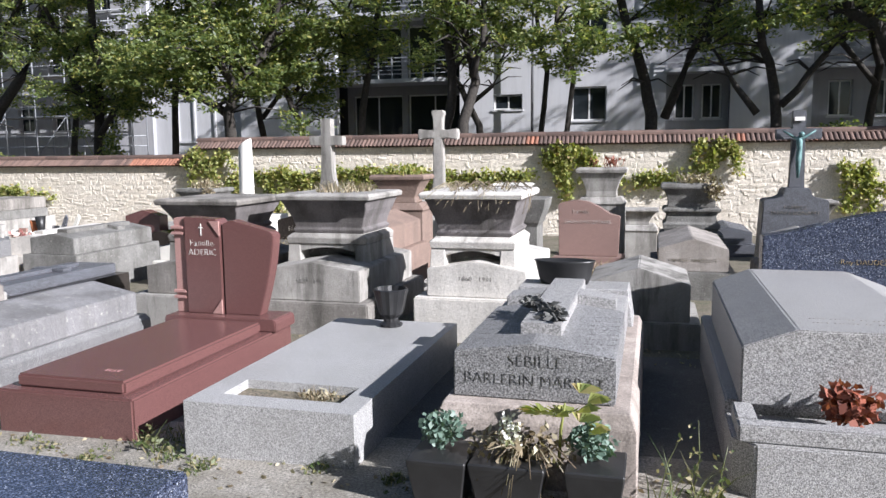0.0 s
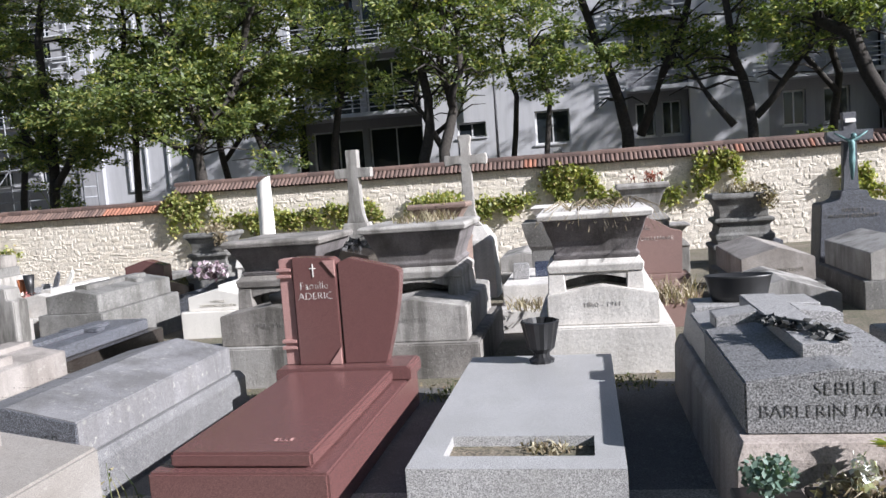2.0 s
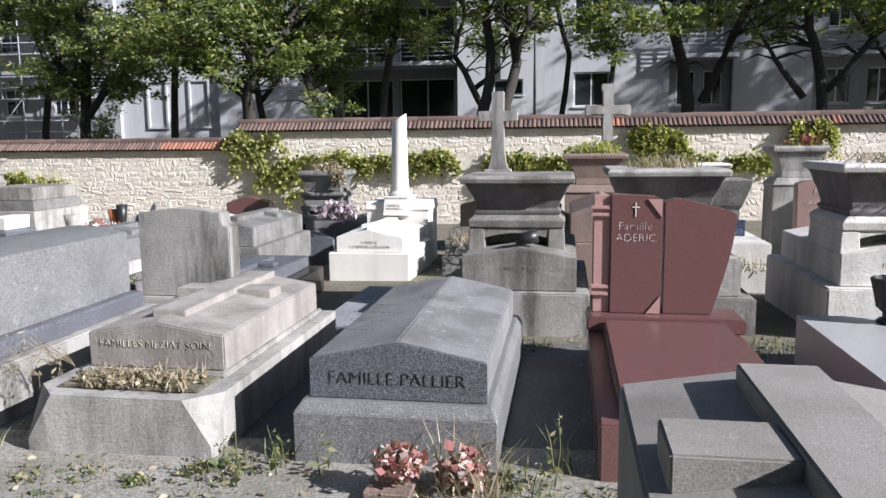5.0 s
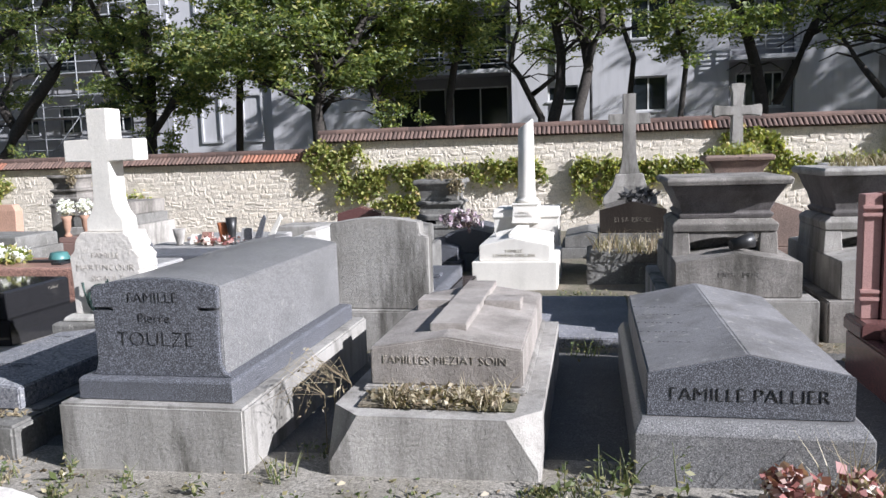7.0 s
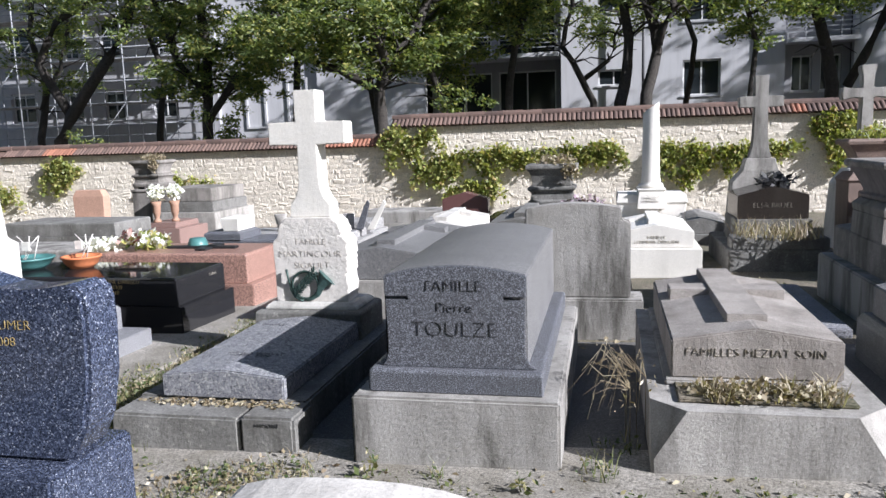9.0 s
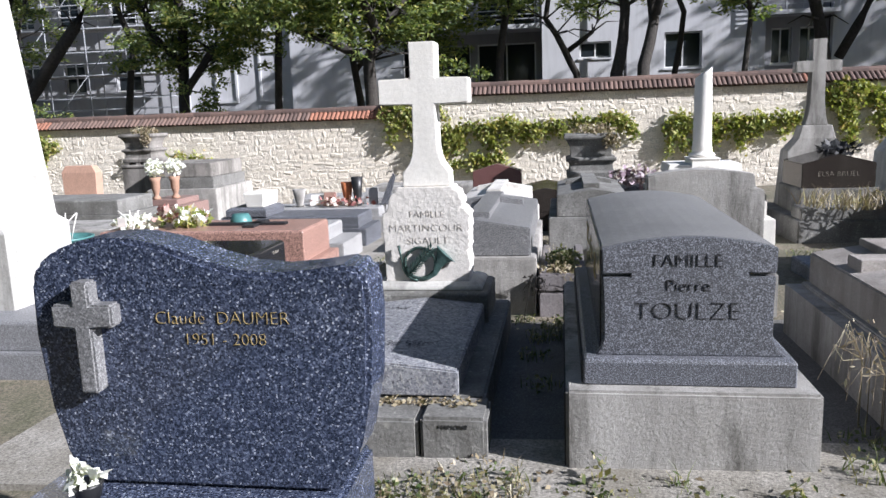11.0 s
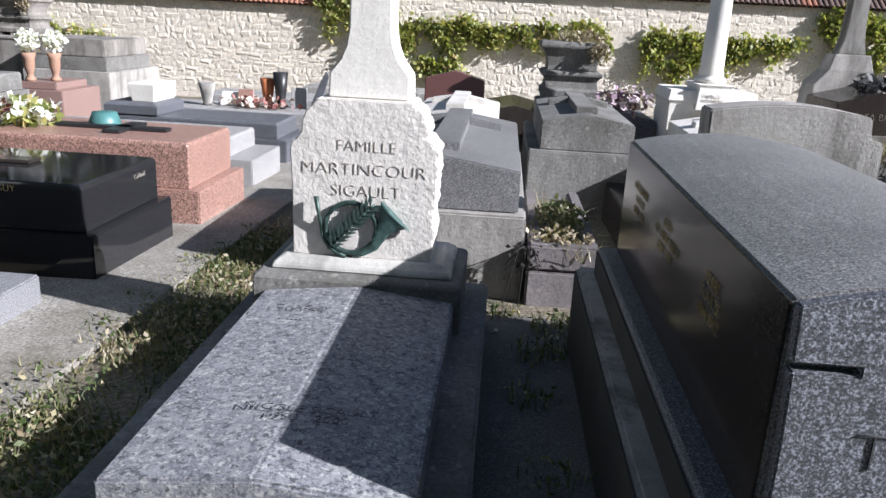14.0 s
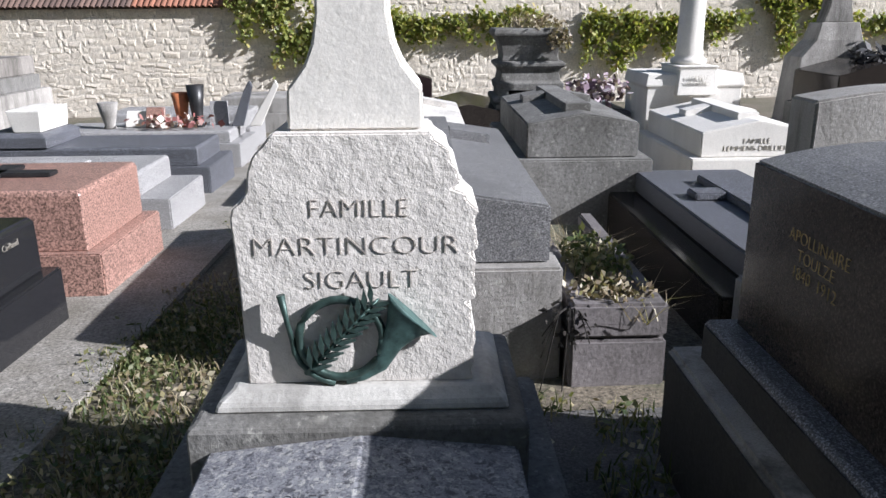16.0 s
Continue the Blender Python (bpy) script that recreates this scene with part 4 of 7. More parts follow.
for k in range(45):
    x, y = rng.uniform(-1.65, -1.1), rng.uniform(6.05, 6.8)
    a = rng.uniform(0, 6.28)
    tube(pl, [(x, y, 1.28), (x + 0.08 * math.cos(a), y - 0.05, 1.36), (x + 0.2 * math.cos(a), y - 0.12, 1.30), (x + 0.26 * math.cos(a), min(y - 0.3, 5.98), 1.12 + rng.uniform(0, 0.15))], [0.004, 0.004, 0.003, 0.002], 4)
solo("dry_creeper", pl, "leaf_dry", "leafless creeper trailing over a stone planter", "plant", (-1.4, 6.4, 1.27))


def ridge_tomb(x0, x1, y0, y1, zb, ze, zr, mat, base_mat, label, text="", lmat="letter_worn", cross=False, size=0.07, base_out=0.08, front=0.06):
    """A base and a body with a roof-shaped lid."""
    cx = (x0 + x1) / 2
    gz = ground_z(cx, y0)
    g = thing("tomb", cx, (y0 + y1) / 2, gz, label, "tomb", "ridged tombs")
    bm = B(); box(bm, x0 - base_out, x1 + base_out, y0, y1, gz - 0.25, zb, 0.01); part("base", bm, base_mat, g)
    bm = B(); prism(bm, gable(x0, x1, zb, ze, zr), y0 + front, y1 - 0.06, "y", 0.008); d = part("body", bm, mat, g)
    if text:
        lettering(text, cx, y0 + front - 0.002, (zb + ze) / 2, size, lmat, d)
    if cross:
        roof_cross(g, cx, zr, (zr - ze) / (cx - x0), y0 + 0.25, y1 - 0.2, y1 - 0.6, (x1 - x0) * 0.36, 0.08, 0.035, mat)
    return g


ridge_tomb(-0.48, 0.30, 6.02, 6.95, 0.28, 0.58, 0.70, "concrete", "concrete", "pale stone tomb with a roof-shaped lid", "1901", "letter_dark", size=0.05)
ridge_tomb(0.07, 0.80, 8.5, 10.2, 0.30, 0.55, 0.66, "weathered_brown", "mossy_stone", "brown weathered stone tomb with a ridged lid", "FAMILLE ANCELOT", size=0.06)
ridge_tomb(1.25, 2.05, 8.3, 9.9, 0.30, 0.58, 0.70, "weathered", "mossy_stone", "weathered grey tomb with dry weeds at its foot")
ridge_tomb(-3.72, -3.02, 8.2, 9.9, 0.42, 0.72, 0.86, "brown_stone", "brown_stone", "brown stone tomb with a roof-shaped lid")
ridge_tomb(-7.78, -7.10, 8.0, 9.7, 0.36, 0.57, 0.63, "mossy_stone", "mossy_stone", "dark weathered stone tomb with a low lid", cross=True)
ridge_tomb(-8.75, -7.96, 6.02, 8.0, 0.35, 0.56, 0.62, "tomb_granite", "weathered", "grey granite tomb with a cross raised on its lid", cross=True, base_out=0.04)
ridge_tomb(-8.85, -8.10, 8.7, 10.4, 0.22, 0.45, 0.52, "limestone", "limestone", "pale stone tomb with a cross raised on its lid", cross=True)
ridge_tomb(-6.42, -5.62, 8.80, 10.25, 0.20, 0.38, 0.46, "white_stone", "white_stone", "white stone tomb with a cross raised on its lid", "FAMILLE\nLEMMENS-DRILLIEN", "letter_worn", True, 0.055)
g = thing("headstone", -6.77, 6.0, ground_z(-6.8, 6.0), "plain grey stone headstone with a curved top", "headstone")
bm = B(); box(bm, -7.24, -6.29, 5.85, 6.18, -0.3, 0.26, 0.012); part("base", bm, "concrete", g)
prof = [(-7.15, 0.26), (-6.38, 0.26), (-6.38, 0.82), (-6.44, 0.84), (-6.45, 0.93)] + [(-6.45 - 0.7 * k / 8, 0.93 + 0.038 * math.sin(math.pi * k / 8)) for k in range(1, 8)] + [(-7.15, 0.93)]
bm = B(); prism(bm, prof, 5.92, 6.10, "y", 0.008); part("stone", bm, "concrete", g)
g = thing("grave_slab", -6.82, 7.2, ground_z(-6.8, 7.2), "dark polished granite grave slab behind a headstone", "grave")
bm = B(); box(bm, -7.28, -6.34, 6.19, 8.12, -0.3, 0.16, 0.01); part("base", bm, "dark_polished", g)
bm = B(); box(bm, -7.12, -6.48, 6.24, 8.05, 0.16, 0.28, 0.01); part("slab", bm, "dark_granite", g)
bm = B(); box(bm, -6.86, -6.72, 6.5, 7.7, 0.28, 0.325, 0.008); box(bm, -7.02, -6.56, 7.25, 7.39, 0.28, 0.32, 0.008); part("relief_cross", bm, "dark_granite", g)
# planter beside the grey tomb
g = thing("grave_planter", -7.72, 6.5, ground_z(-7.7, 6.4), "low stone planter full of dry weeds", "planter")
for b in ((-7.90, -7.56, 5.94, 6.02), (-7.90, -7.83, 6.02, 7.2), (-7.63, -7.56, 6.02, 7.2)):
    bm = B(); box(bm, *b, -0.25, 0.105, 0.01); part("wall", bm, "sooty_stone", g)
    bm = B(); box(bm, *b, 0.112, 0.24, 0.012); part("wall", bm, "sooty_stone", g)
bm = B(); box(bm, -7.83, -7.63, 6.02, 7.2, -0.25, 0.18, 0); part("soil", bm, "earth", g)
pl = B()
for k in range(9):
    blades(pl, (rng.uniform(-7.85, -7.6), rng.uniform(5.98, 6.7), 0.18), 0.10, 40, rng.uniform(0.08, 0.18), rng, 0.9, 0.003)
leaves(pl, (-7.74, 6.05, 0.25), (0.17, 0.1, 0.05), 240, 0.03, rng)
solo("dry_grass", pl, "leaf_dry", "straw-coloured dry weeds standing in a stone planter", "grass", (-7.7, 6.3, 0.18), kind="stuff")
pl = B(); leaves(pl, (-7.72, 6.4, 0.27), (0.14, 0.3, 0.07), 420, 0.035, rng)
solo("weeds", pl, "leaf_weed", "dry grey-green weeds overgrowing a planter", "weeds", (-7.7, 6.4, 0.18), kind="stuff")
pl = B()
for k in range(10):
    a = rng.uniform(0, 6.28)
    tube(pl, [(-7.89, 6.0, 0.22), (-7.91 + 0.04 * math.cos(a), 5.925, 0.22), (-7.92 + 0.09 * math.cos(a), 5.915 - 0.03 * rng.random(), 0.14 + rng.uniform(-0.25, 0.08))], [0.004, 0.003, 0.002], 4)
leaves(pl, (-7.91, 5.93, 0.18), (0.10, 0.04, 0.10), 45, 0.03, rng)
solo("dead_creeper", pl, "bark", "dead dark creeper hanging over a stone edge", "plant", (-7.88, 6.0, 0.25))

g = thing("flower_pot", -8.7, 8.45, ground_z(-8.7, 8.4), "white pot of orange and yellow flowers on the ground", "flowers")
bm = B(); lathe(bm, [(0.10, 0.0), (0.12, 0.02), (0.15, 0.22), (0.165, 0.24), (0.15, 0.24), (0.13, 0.2)], 0, 0, 18)
bmesh.ops.translate(bm, vec=(-8.7, 8.45, ground_z(-8.7, 8.4)), verts=bm.verts); part("pot", bm, "white_stone", g)
fl = B(); leaves(fl, (-8.7, 8.45, 0.18), (0.17, 0.14, 0.09), 150, 0.06, rng, 0, 1.2); part("flower_head", fl, "petal_orange", g)
fl = B(); leaves(fl, (-8.7, 8.45, 0.12), (0.16, 0.13, 0.06), 130, 0.06, rng, 0, 1.8); part("foliage", fl, "leaf_weed", g)

# broken column
g = thing("column_monument", -6.0, 10.6, ground_z(-6, 10.6), "white stone broken column on a stepped pedestal", "monument")
bm = B(); loft(bm, [(-0.4, -6.42, -5.58, 10.28, 11.0), (0.55, -6.42, -5.58, 10.28, 11.0), (0.58, -6.44, -5.56, 10.26, 11.0), (0.68, -6.42, -5.58, 10.28, 11.0)]); part("pedestal", bm, "white_stone", g)
bm = B(); loft(bm, [(0.50, -6.18, -5.82, 10.20, 10.75), (0.72, -6.16, -5.84, 10.22, 10.75), (0.75, -6.18, -5.82, 10.20, 10.77)]); p = part("plinth", bm, "white_stone", g); lettering("FAMILLE\nVERNIERS", -6.0, 10.197, 0.63, 0.05, "letter_worn", p)
bm = B(); lathe(bm, [(0.15, 0.75), (0.16, 0.78), (0.15, 0.80), (0.12, 0.82), (0.125, 0.84), (0.115, 0.90), (0.10, 1.78)], -6.0, 10.5, 22)
top = max(v.co.z for v in bm.verts)
for v in bm.verts:
    if v.co.z > top - 0.01:
        v.co.z += (v.co.x + 6.0) * 0.7
part("shaft", bm, "white_stone", g, "smooth shaft broken off at a slant")


pl = B(); leaves(pl, (-6.85, 10.3, 0.55), (0.30, 0.12, 0.13), 260, 0.07, rng, 0, 1.2); solo("bouquet", pl, "petal_mauve", "faded mauve artificial flowers beside the broken column", "flowers", (-6.85, 10.3, 0.42), kind="stuff")


def upright_cross(parent, cx, y, z0, za, zt, arm, w, th, mat, flare=0.0):
    half = [(w + flare, z0), (w + flare * 0.35, z0 + 0.12), (w, z0 + 0.28), (w * 0.92, za - 0.07), (arm, za - 0.065), (arm, za + 0.065), (w * 0.92, za + 0.07), (w * 0.95, zt)]
    bm = B(); prism(bm, [(cx + a, z) for a, z in half] + [(cx - a, z) for a, z in half[::-1]], y - th, y + th, "y", 0.006)
    return part("cross", bm, mat, parent)


# dark tomb with a tall cross
g = thing("tomb", -4.65, 10.2, ground_z(-4.7, 10), "dark granite tomb with a tall grey stone cross behind", "tomb")
bm = B(); box(bm, -5.22, -4.12, 9.15, 10.9, -0.4, 0.12, 0.012); part("base", bm, "mossy_stone", g)
bm = B(); box(bm, -5.18, -4.16, 9.2, 9.58, 0.12, 0.26, 0.012); part("trough", bm, "mossy_stone", g)
bm = B(); box(bm, -5.08, -4.25, 9.6, 10.5, 0.12, 0.42, 0.01); part("plinth", bm, "mossy_stone", g)
bm = B(); prism(bm, gable(-5.06, -4.28, 0.42, 0.70, 0.80), 9.65, 10.42, "y", 0.008); p = part("body", bm, "dark_polished", g); lettering("ELSA BRUEL", -4.67, 9.648, 0.58, 0.085, "letter_worn", p)
bm = B(); loft(bm, [(0.12, -5.05, -4.28, 10.44, 10.80), (0.80, -5.0, -4.33, 10.44, 10.78), (0.95, -4.88, -4.46, 10.44, 10.72), (1.10, -4.84, -4.50, 10.46, 10.70)]); part("cross_base", bm, "weathered", g)
upright_cross(g, -4.67, 10.58, 1.10, 1.80, 2.12, 0.26, 0.085, 0.08, "concrete", 0.05)
pl = B(); blades(pl, (-4.67, 9.4, 0.26), 0.48, 320, 0.22, rng, 0.5, 0.006); solo("dry_grass", pl, "leaf_dry", "dry straw filling the trough before a tomb", "grass", (-4.67, 9.4, 0.26), kind="stuff")
pl = B(); leaves(pl, (-4.62, 9.95, 0.84), (0.22, 0.14, 0.06), 130, 0.10, rng, 0.3, 2.5); solo("wreath", pl, "iron", "dark metal wreath resting on a tomb lid", "wreath", (-4.62, 9.95, 0.79))
# second tall cross and brown urn
g = thing("cross_monument", -3.2, 11.4, ground_z(-3.2, 11.4), "tall worn stone cross with flared arms on a tapered base", "monument")
bm = B(); loft(bm, [(-0.4, -3.62, -2.80, 11.1, 11.75), (0.70, -3.55, -2.85, 11.15, 11.7), (0.90, -3.42, -2.98, 11.25, 11.65)]); part("pedestal", bm, "limestone", g)
half = [(0.19, 0.90), (0.12, 0.98), (0.085, 1.14), (0.07, 1.82), (0.16, 1.825), (0.305, 1.80), (0.32, 1.885), (0.305, 1.97), (0.16, 1.95), (0.07, 1.955), (0.075, 2.12), (0.10, 2.21), (0.085, 2.25)]
bm = B(); prism(bm, [(-3.2 + p, z) for p, z in half] + [(-3.2 - p, z) for p, z in half[::-1]], 11.37, 11.53, "y", 0.012); part("cross", bm, "weathered", g, "worn cross with flared arms")


def stone_urn(x0, x1, y, z0, zt, mat, label, plant=None, group="stone planters", depth=0.5):
    """A moulded stone planter on a pedestal."""
    cx, w = (x0 + x1) / 2, (x1 - x0) / 2
    gz = ground_z(cx, y)
    g = thing("stone_planter", cx, y, gz, label, "planter", group)
    d = depth / 2
    bm = B(); loft(bm, [(gz - 0.2, cx - w * 0.95, cx + w * 0.95, y - d, y + d), (z0 - 0.12, cx - w * 0.95, cx + w * 0.95, y - d, y + d), (z0 - 0.09, cx - w, cx + w, y - d * 1.08, y + d * 1.08), (z0, cx - w * 0.8, cx + w * 0.8, y - d * 0.85, y + d * 0.85)]); part("pedestal", bm, mat, g)
    h = zt - z0
    bm = B(); loft(bm, [(z0, cx - w * 0.62, cx + w * 0.62, y - d * 0.7, y + d * 0.7), (z0 + h * 0.2, cx - w * 0.6, cx + w * 0.6, y - d * 0.68, y + d * 0.68), (z0 + h * 0.55, cx - w * 0.74, cx + w * 0.74, y - d * 0.8, y + d * 0.8),
                        (z0 + h * 0.82, cx - w * 0.92, cx + w * 0.92, y - d * 0.95, y + d * 0.95)]); part("bowl", bm, mat, g)
    bm = B(); loft(bm, [(z0 + h * 0.82, cx - w, cx + w, y - d * 1.05, y + d * 1.05), (z0 + h * 0.93, cx - w * 1.03, cx + w * 1.03, y - d * 1.08, y + d * 1.08), (zt, cx - w * 0.97, cx + w * 0.97, y - d, y + d)]); part("rim", bm, mat, g)
    if plant:
        pl = B()
        leaves(pl, (cx, y, zt + 0.04), (w * 0.95, d * 0.9, 0.09), 380, 0.07, rng)
        blades(pl, (cx, y, zt - 0.02), w * 0.8, 60, 0.2, rng, 0.5, 0.006)
        solo("planter_growth", pl, plant, "plants growing in a stone planter", "plant", (cx, y, zt), kind="stuff")
    return g


def layered_planter(x0, x1, y, zp, zt, depth, mat, label):
    """A planter of stacked hollow mouldings, raised on low feet over a pedestal."""
    cx, w, d = (x0 + x1) / 2, (x1 - x0) / 2, depth / 2
    gz = ground_z(cx, y)
    h = zt - zp
    g = thing("stone_planter", cx, y, gz, label, "planter", "stone planters")
    q = lambda s, z: (zp + h * z, cx - w * s, cx + w * s, y - d * s, y + d * s)
    bm = B(); loft(bm, [(gz - 0.2, cx - w, cx + w, y - d, y + d), q(1.0, -0.1), q(1.06, -0.06), q(1.06, 0.0), q(0.98, 0.02)]); part("pedestal", bm, mat, g)
    for sx in (-1, 0, 1):
        bm = B(); box(bm, cx + sx * w * 0.75 - w * 0.14, cx + sx * w * 0.75 + w * 0.14, y - d * 0.9, y + d * 0.9, zp + h * 0.02, zp + h * 0.1, 0); part("foot", bm, mat, g)
    bm = B(); loft(bm, [q(0.94, 0.1), q(0.96, 0.2), q(0.86, 0.24), q(0.82, 0.36), q(0.88, 0.42), q(0.97, 0.45), q(0.97, 0.5), q(0.86, 0.53)]); part("lower_moulding", bm, mat, g)
    bm = B(); loft(bm, [q(0.80, 0.53), q(0.78, 0.62), q(0.83, 0.75), q(0.93, 0.86), q(1.0, 0.89)]); part("bowl", bm, mat, g)
    bm = B(); loft(bm, [q(1.02, 0.89), q(1.05, 0.93), q(1.03, 0.99), q(0.98, 1.0)]); part("rim", bm, mat, g)
    pl = B()
    leaves(pl, (cx + w * 0.3, y - d * 0.3, zt + 0.03), (w * 0.8, d * 0.8, 0.09), 330, 0.05, rng)
    leaves(pl, (cx + w * 0.75, y - d * 1.12, zt - 0.10), (w * 0.35, 0.05, 0.13), 260, 0.045, rng)
    blades(pl, (cx, y, zt - 0.02), w * 0.7, 80, 0.2, rng, 0.5, 0.006)
    solo("planter_growth", pl, "leaf_dry", "dry trailing plants growing in a stone planter", "plant", (cx, y, zt), kind="stuff")


stone_urn(-3.80, -3.02, 10.25, 0.92, 1.31, "brown_stone", "brown carved stone planter with green growth", "leaf_ivy")
stone_urn(-1.06, -0.36, 11.3, 0.95, 1.37, "weathered", "grey stone planter on a tall pedestal")
pl = B()
for k in range(16):
    x, y = rng.uniform(-0.98, -0.44), rng.uniform(11.1, 11.5)
    tube(pl, [(x, y, 1.35), (x + rng.gauss(0, 0.03), y, 1.42), (x + rng.gauss(0, 0.05), y, 1.44 + rng.uniform(0, 0.1))], [0.006, 0.005, 0.003], 4)
    leaves(pl, (x, y, 1.46), (0.04, 0.04, 0.05), 5, 0.05, rng)
solo("dead_plant", pl, "petal_rust", "withered russet plant standing in a stone planter", "plant", (-0.7, 11.3, 1.36), kind="stuff")
layered_planter(0.12, 0.88, 10.8, 0.50, 1.17, 0.6, "mossy_stone", "dark weathered stone planter with moulded layers")
layered_planter(-7.68, -6.98, 11.45, 0.40, 1.06, 0.62, "mossy_stone", "dark layered stone planter with ivy and dry flowers")
layered_planter(-16.15, -15.5, 14.6, 0.62, 1.22, 0.65, "mixed_stone", "dark stone planter on a stepped pedestal near the wall")
stone_urn(2.75, 3.65, 9.4, 0.80, 1.28, "weathered", "large weathered stone planter")
stone_urn(-0.62, 0.10, 13.0, 0.40, 0.66, "weathered", "small stone planter near the wall")
stone_urn(2.05, 2.6, 12.4, 0.55, 0.85, "weathered", "small grey stone planter near the wall")
# white urn
g = thing("white_urn", -1.95, 10.8, ground_z(-1.95, 10.8), "white stone flower box on a dark pedestal", "planter")
bm = B(); loft(bm, [(-0.4, -2.25, -1.55, 10.6, 11.2), (0.56, -2.25, -1.55, 10.6, 11.2), (0.62, -2.28, -1.52, 10.57, 11.2), (0.84, -2.34, -1.44, 10.52, 11.25), (0.95, -2.36, -1.42, 10.5, 11.25)]); part("pedestal", bm, "mossy_stone", g)
bm = B(); loft(bm, [(0.95, -2.12, -1.78, 10.65, 11.05), (1.10, -2.2, -1.7, 10.58, 11.1), (1.14, -2.24, -1.66, 10.55, 11.13), (1.16, -2.2, -1.7, 10.58, 11.1)]); part("box", bm, "white_stone", g)
# red headstone
g = thing("headstone", -0.77, 9.7, ground_z(-0.8, 9.7), "faded brown-pink granite headstone with a sloping wave top", "headstone")
bm = B(); box(bm, -1.20, -0.32, 9.5, 9.95, -0.3, 0.30, 0.01); part("base", bm, "brown_pink", g)
bm = B(); prism(bm, [(-1.13, 0.30), (-0.40, 0.30), (-0.38, 0.80), (-0.50, 0.83), (-0.64, 0.92), (-0.78, 0.985), (-0.92, 1.0), (-1.06, 0.98), (-1.14, 0.95)], 9.62, 9.78, "y", 0.008); p = part("stone", bm, "brown_pink", g)
lettering("Famille", -0.85, 9.617, 0.86, 0.08, "letter_white", p); lettering("GRAVON LEMAIRE", -0.77, 9.617, 0.73, 0.07, "letter_white", p)
bm = B(); box(bm, -1.15, -0.38, 7.9, 9.5, -0.3, 0.24, 0.01)
solo("grave_slab", bm, "brown_pink", "dull brown-pink granite slab overgrown with dry grass", "grave", (-0.77, 8.7, -0.1))
pl = B(); blades(pl, (-0.75, 8.1, 0.24), 0.36, 300, 0.24, rng, 0.5, 0.006); solo("dry_grass", pl, "leaf_dry", "dry grass tuft growing on a grave", "grass", (-0.75, 8.1, 0.24), kind="stuff")
# pale slab with blue plaque
g = thing("grave_slab", -2.05, 8.9, ground_z(-2, 8.9), "pale stone slab grave with a planted front", "grave")
bm = B(); box(bm, -2.45, -1.68, 8.05, 9.9, -0.3, 0.20, 0.01); part("base", bm, "limestone", g)
bm = B(); box(bm, -2.42, -1.71, 8.35, 9.85, 0.20, 0.42, 0.01); part("slab", bm, "limestone", g)
pl = B(); blades(pl, (-2.06, 8.2, 0.2), 0.32, 180, 0.14, rng, 0.6, 0.006); solo("dry_grass", pl, "leaf_dry", "dry yellow grass before a pale slab", "grass", (-2.06, 8.2, 0.2), kind="stuff")
bm = B(); box(bm, -2.10, -1.84, 8.95, 8.98, 0.42, 0.60, 0.006); solo("plaque", bm, "navy_granite", "small dark blue stone plaque", "plaque", (-1.97, 8.95, 0.42))
bm = B(); box(bm, -2.34, -2.16, 8.80, 8.90, 0.42, 0.60, 0.01); solo("plaque", bm, "grey_granite", "small grey carved stone plaque", "plaque", (-2.25, 8.85, 0.42))
# low flat slab between graves
g = thing("grave_slab", -5.25, 6.8, ground_z(-5.2, 6.8), "low flat grey grave slab level with the ground", "grave")
bm = B(); box(bm, -5.72, -4.85, 5.95, 7.6, -0.3, 0.05, 0.01); part("slab", bm, "lichen_granite", g)
# crucifix
g = thing("crucifix_monument", 1.71, 10.4, ground_z(1.7, 10.4), "dark stone cross with a verdigris bronze figure on a stepped base", "monument")
prof = [(1.28, -0.3), (2.14, -0.3), (2.09, 0.96), (2.07, 0.98), (1.97, 0.995), (1.90, 1.03), (1.87, 1.12), (1.58, 1.12), (1.55, 1.03), (1.48, 0.995), (1.36, 0.98), (1.34, 0.96)]
bm = B(); prism(bm, prof, 10.25, 10.65, "y", 0.01); p = part("base", bm, "dark_granite", g); lettering("FAMILLE\nMARIN BONAMY", 1.71, 10.247, 0.85, 0.075, "letter_worn", p)
upright_cross(g, 1.735, 10.45, 1.12, 1.79, 2.08, 0.265, 0.083, 0.05, "dark_granite", 0.01)
bm = B()
tube(bm, [(1.735, 10.36, 1.76), (1.735, 10.35, 1.70), (1.74, 10.35, 1.60), (1.735, 10.34, 1.50), (1.73, 10.33, 1.38), (1.735, 10.35, 1.25)], [0.02, 0.04, 0.034, 0.038, 0.027, 0.014], 10)
tube(bm, [(1.55, 10.37, 1.83), (1.64, 10.36, 1.77), (1.735, 10.35, 1.71), (1.83, 10.36, 1.77), (1.92, 10.37, 1.83)], [0.010, 0.015, 0.026, 0.015, 0.010], 8)
bmesh.ops.create_icosphere(bm, subdivisions=2, radius=0.034, matrix=Matrix.Translation((1.755, 10.33, 1.785)))
part("bronze_figure", bm, "verdigris", g)
bm = B(); box(bm, 1.675, 1.795, 10.37, 10.39, 1.95, 2.0, 0.003); part("title_plate", bm, "letter_white", g)

# ---- graves across the side path ----
strip("pavement_side", -10.35, -9.62, 3.2, 14.0, 0.03, "path_concrete", "pale concrete kerb path beside the side graves", 2)


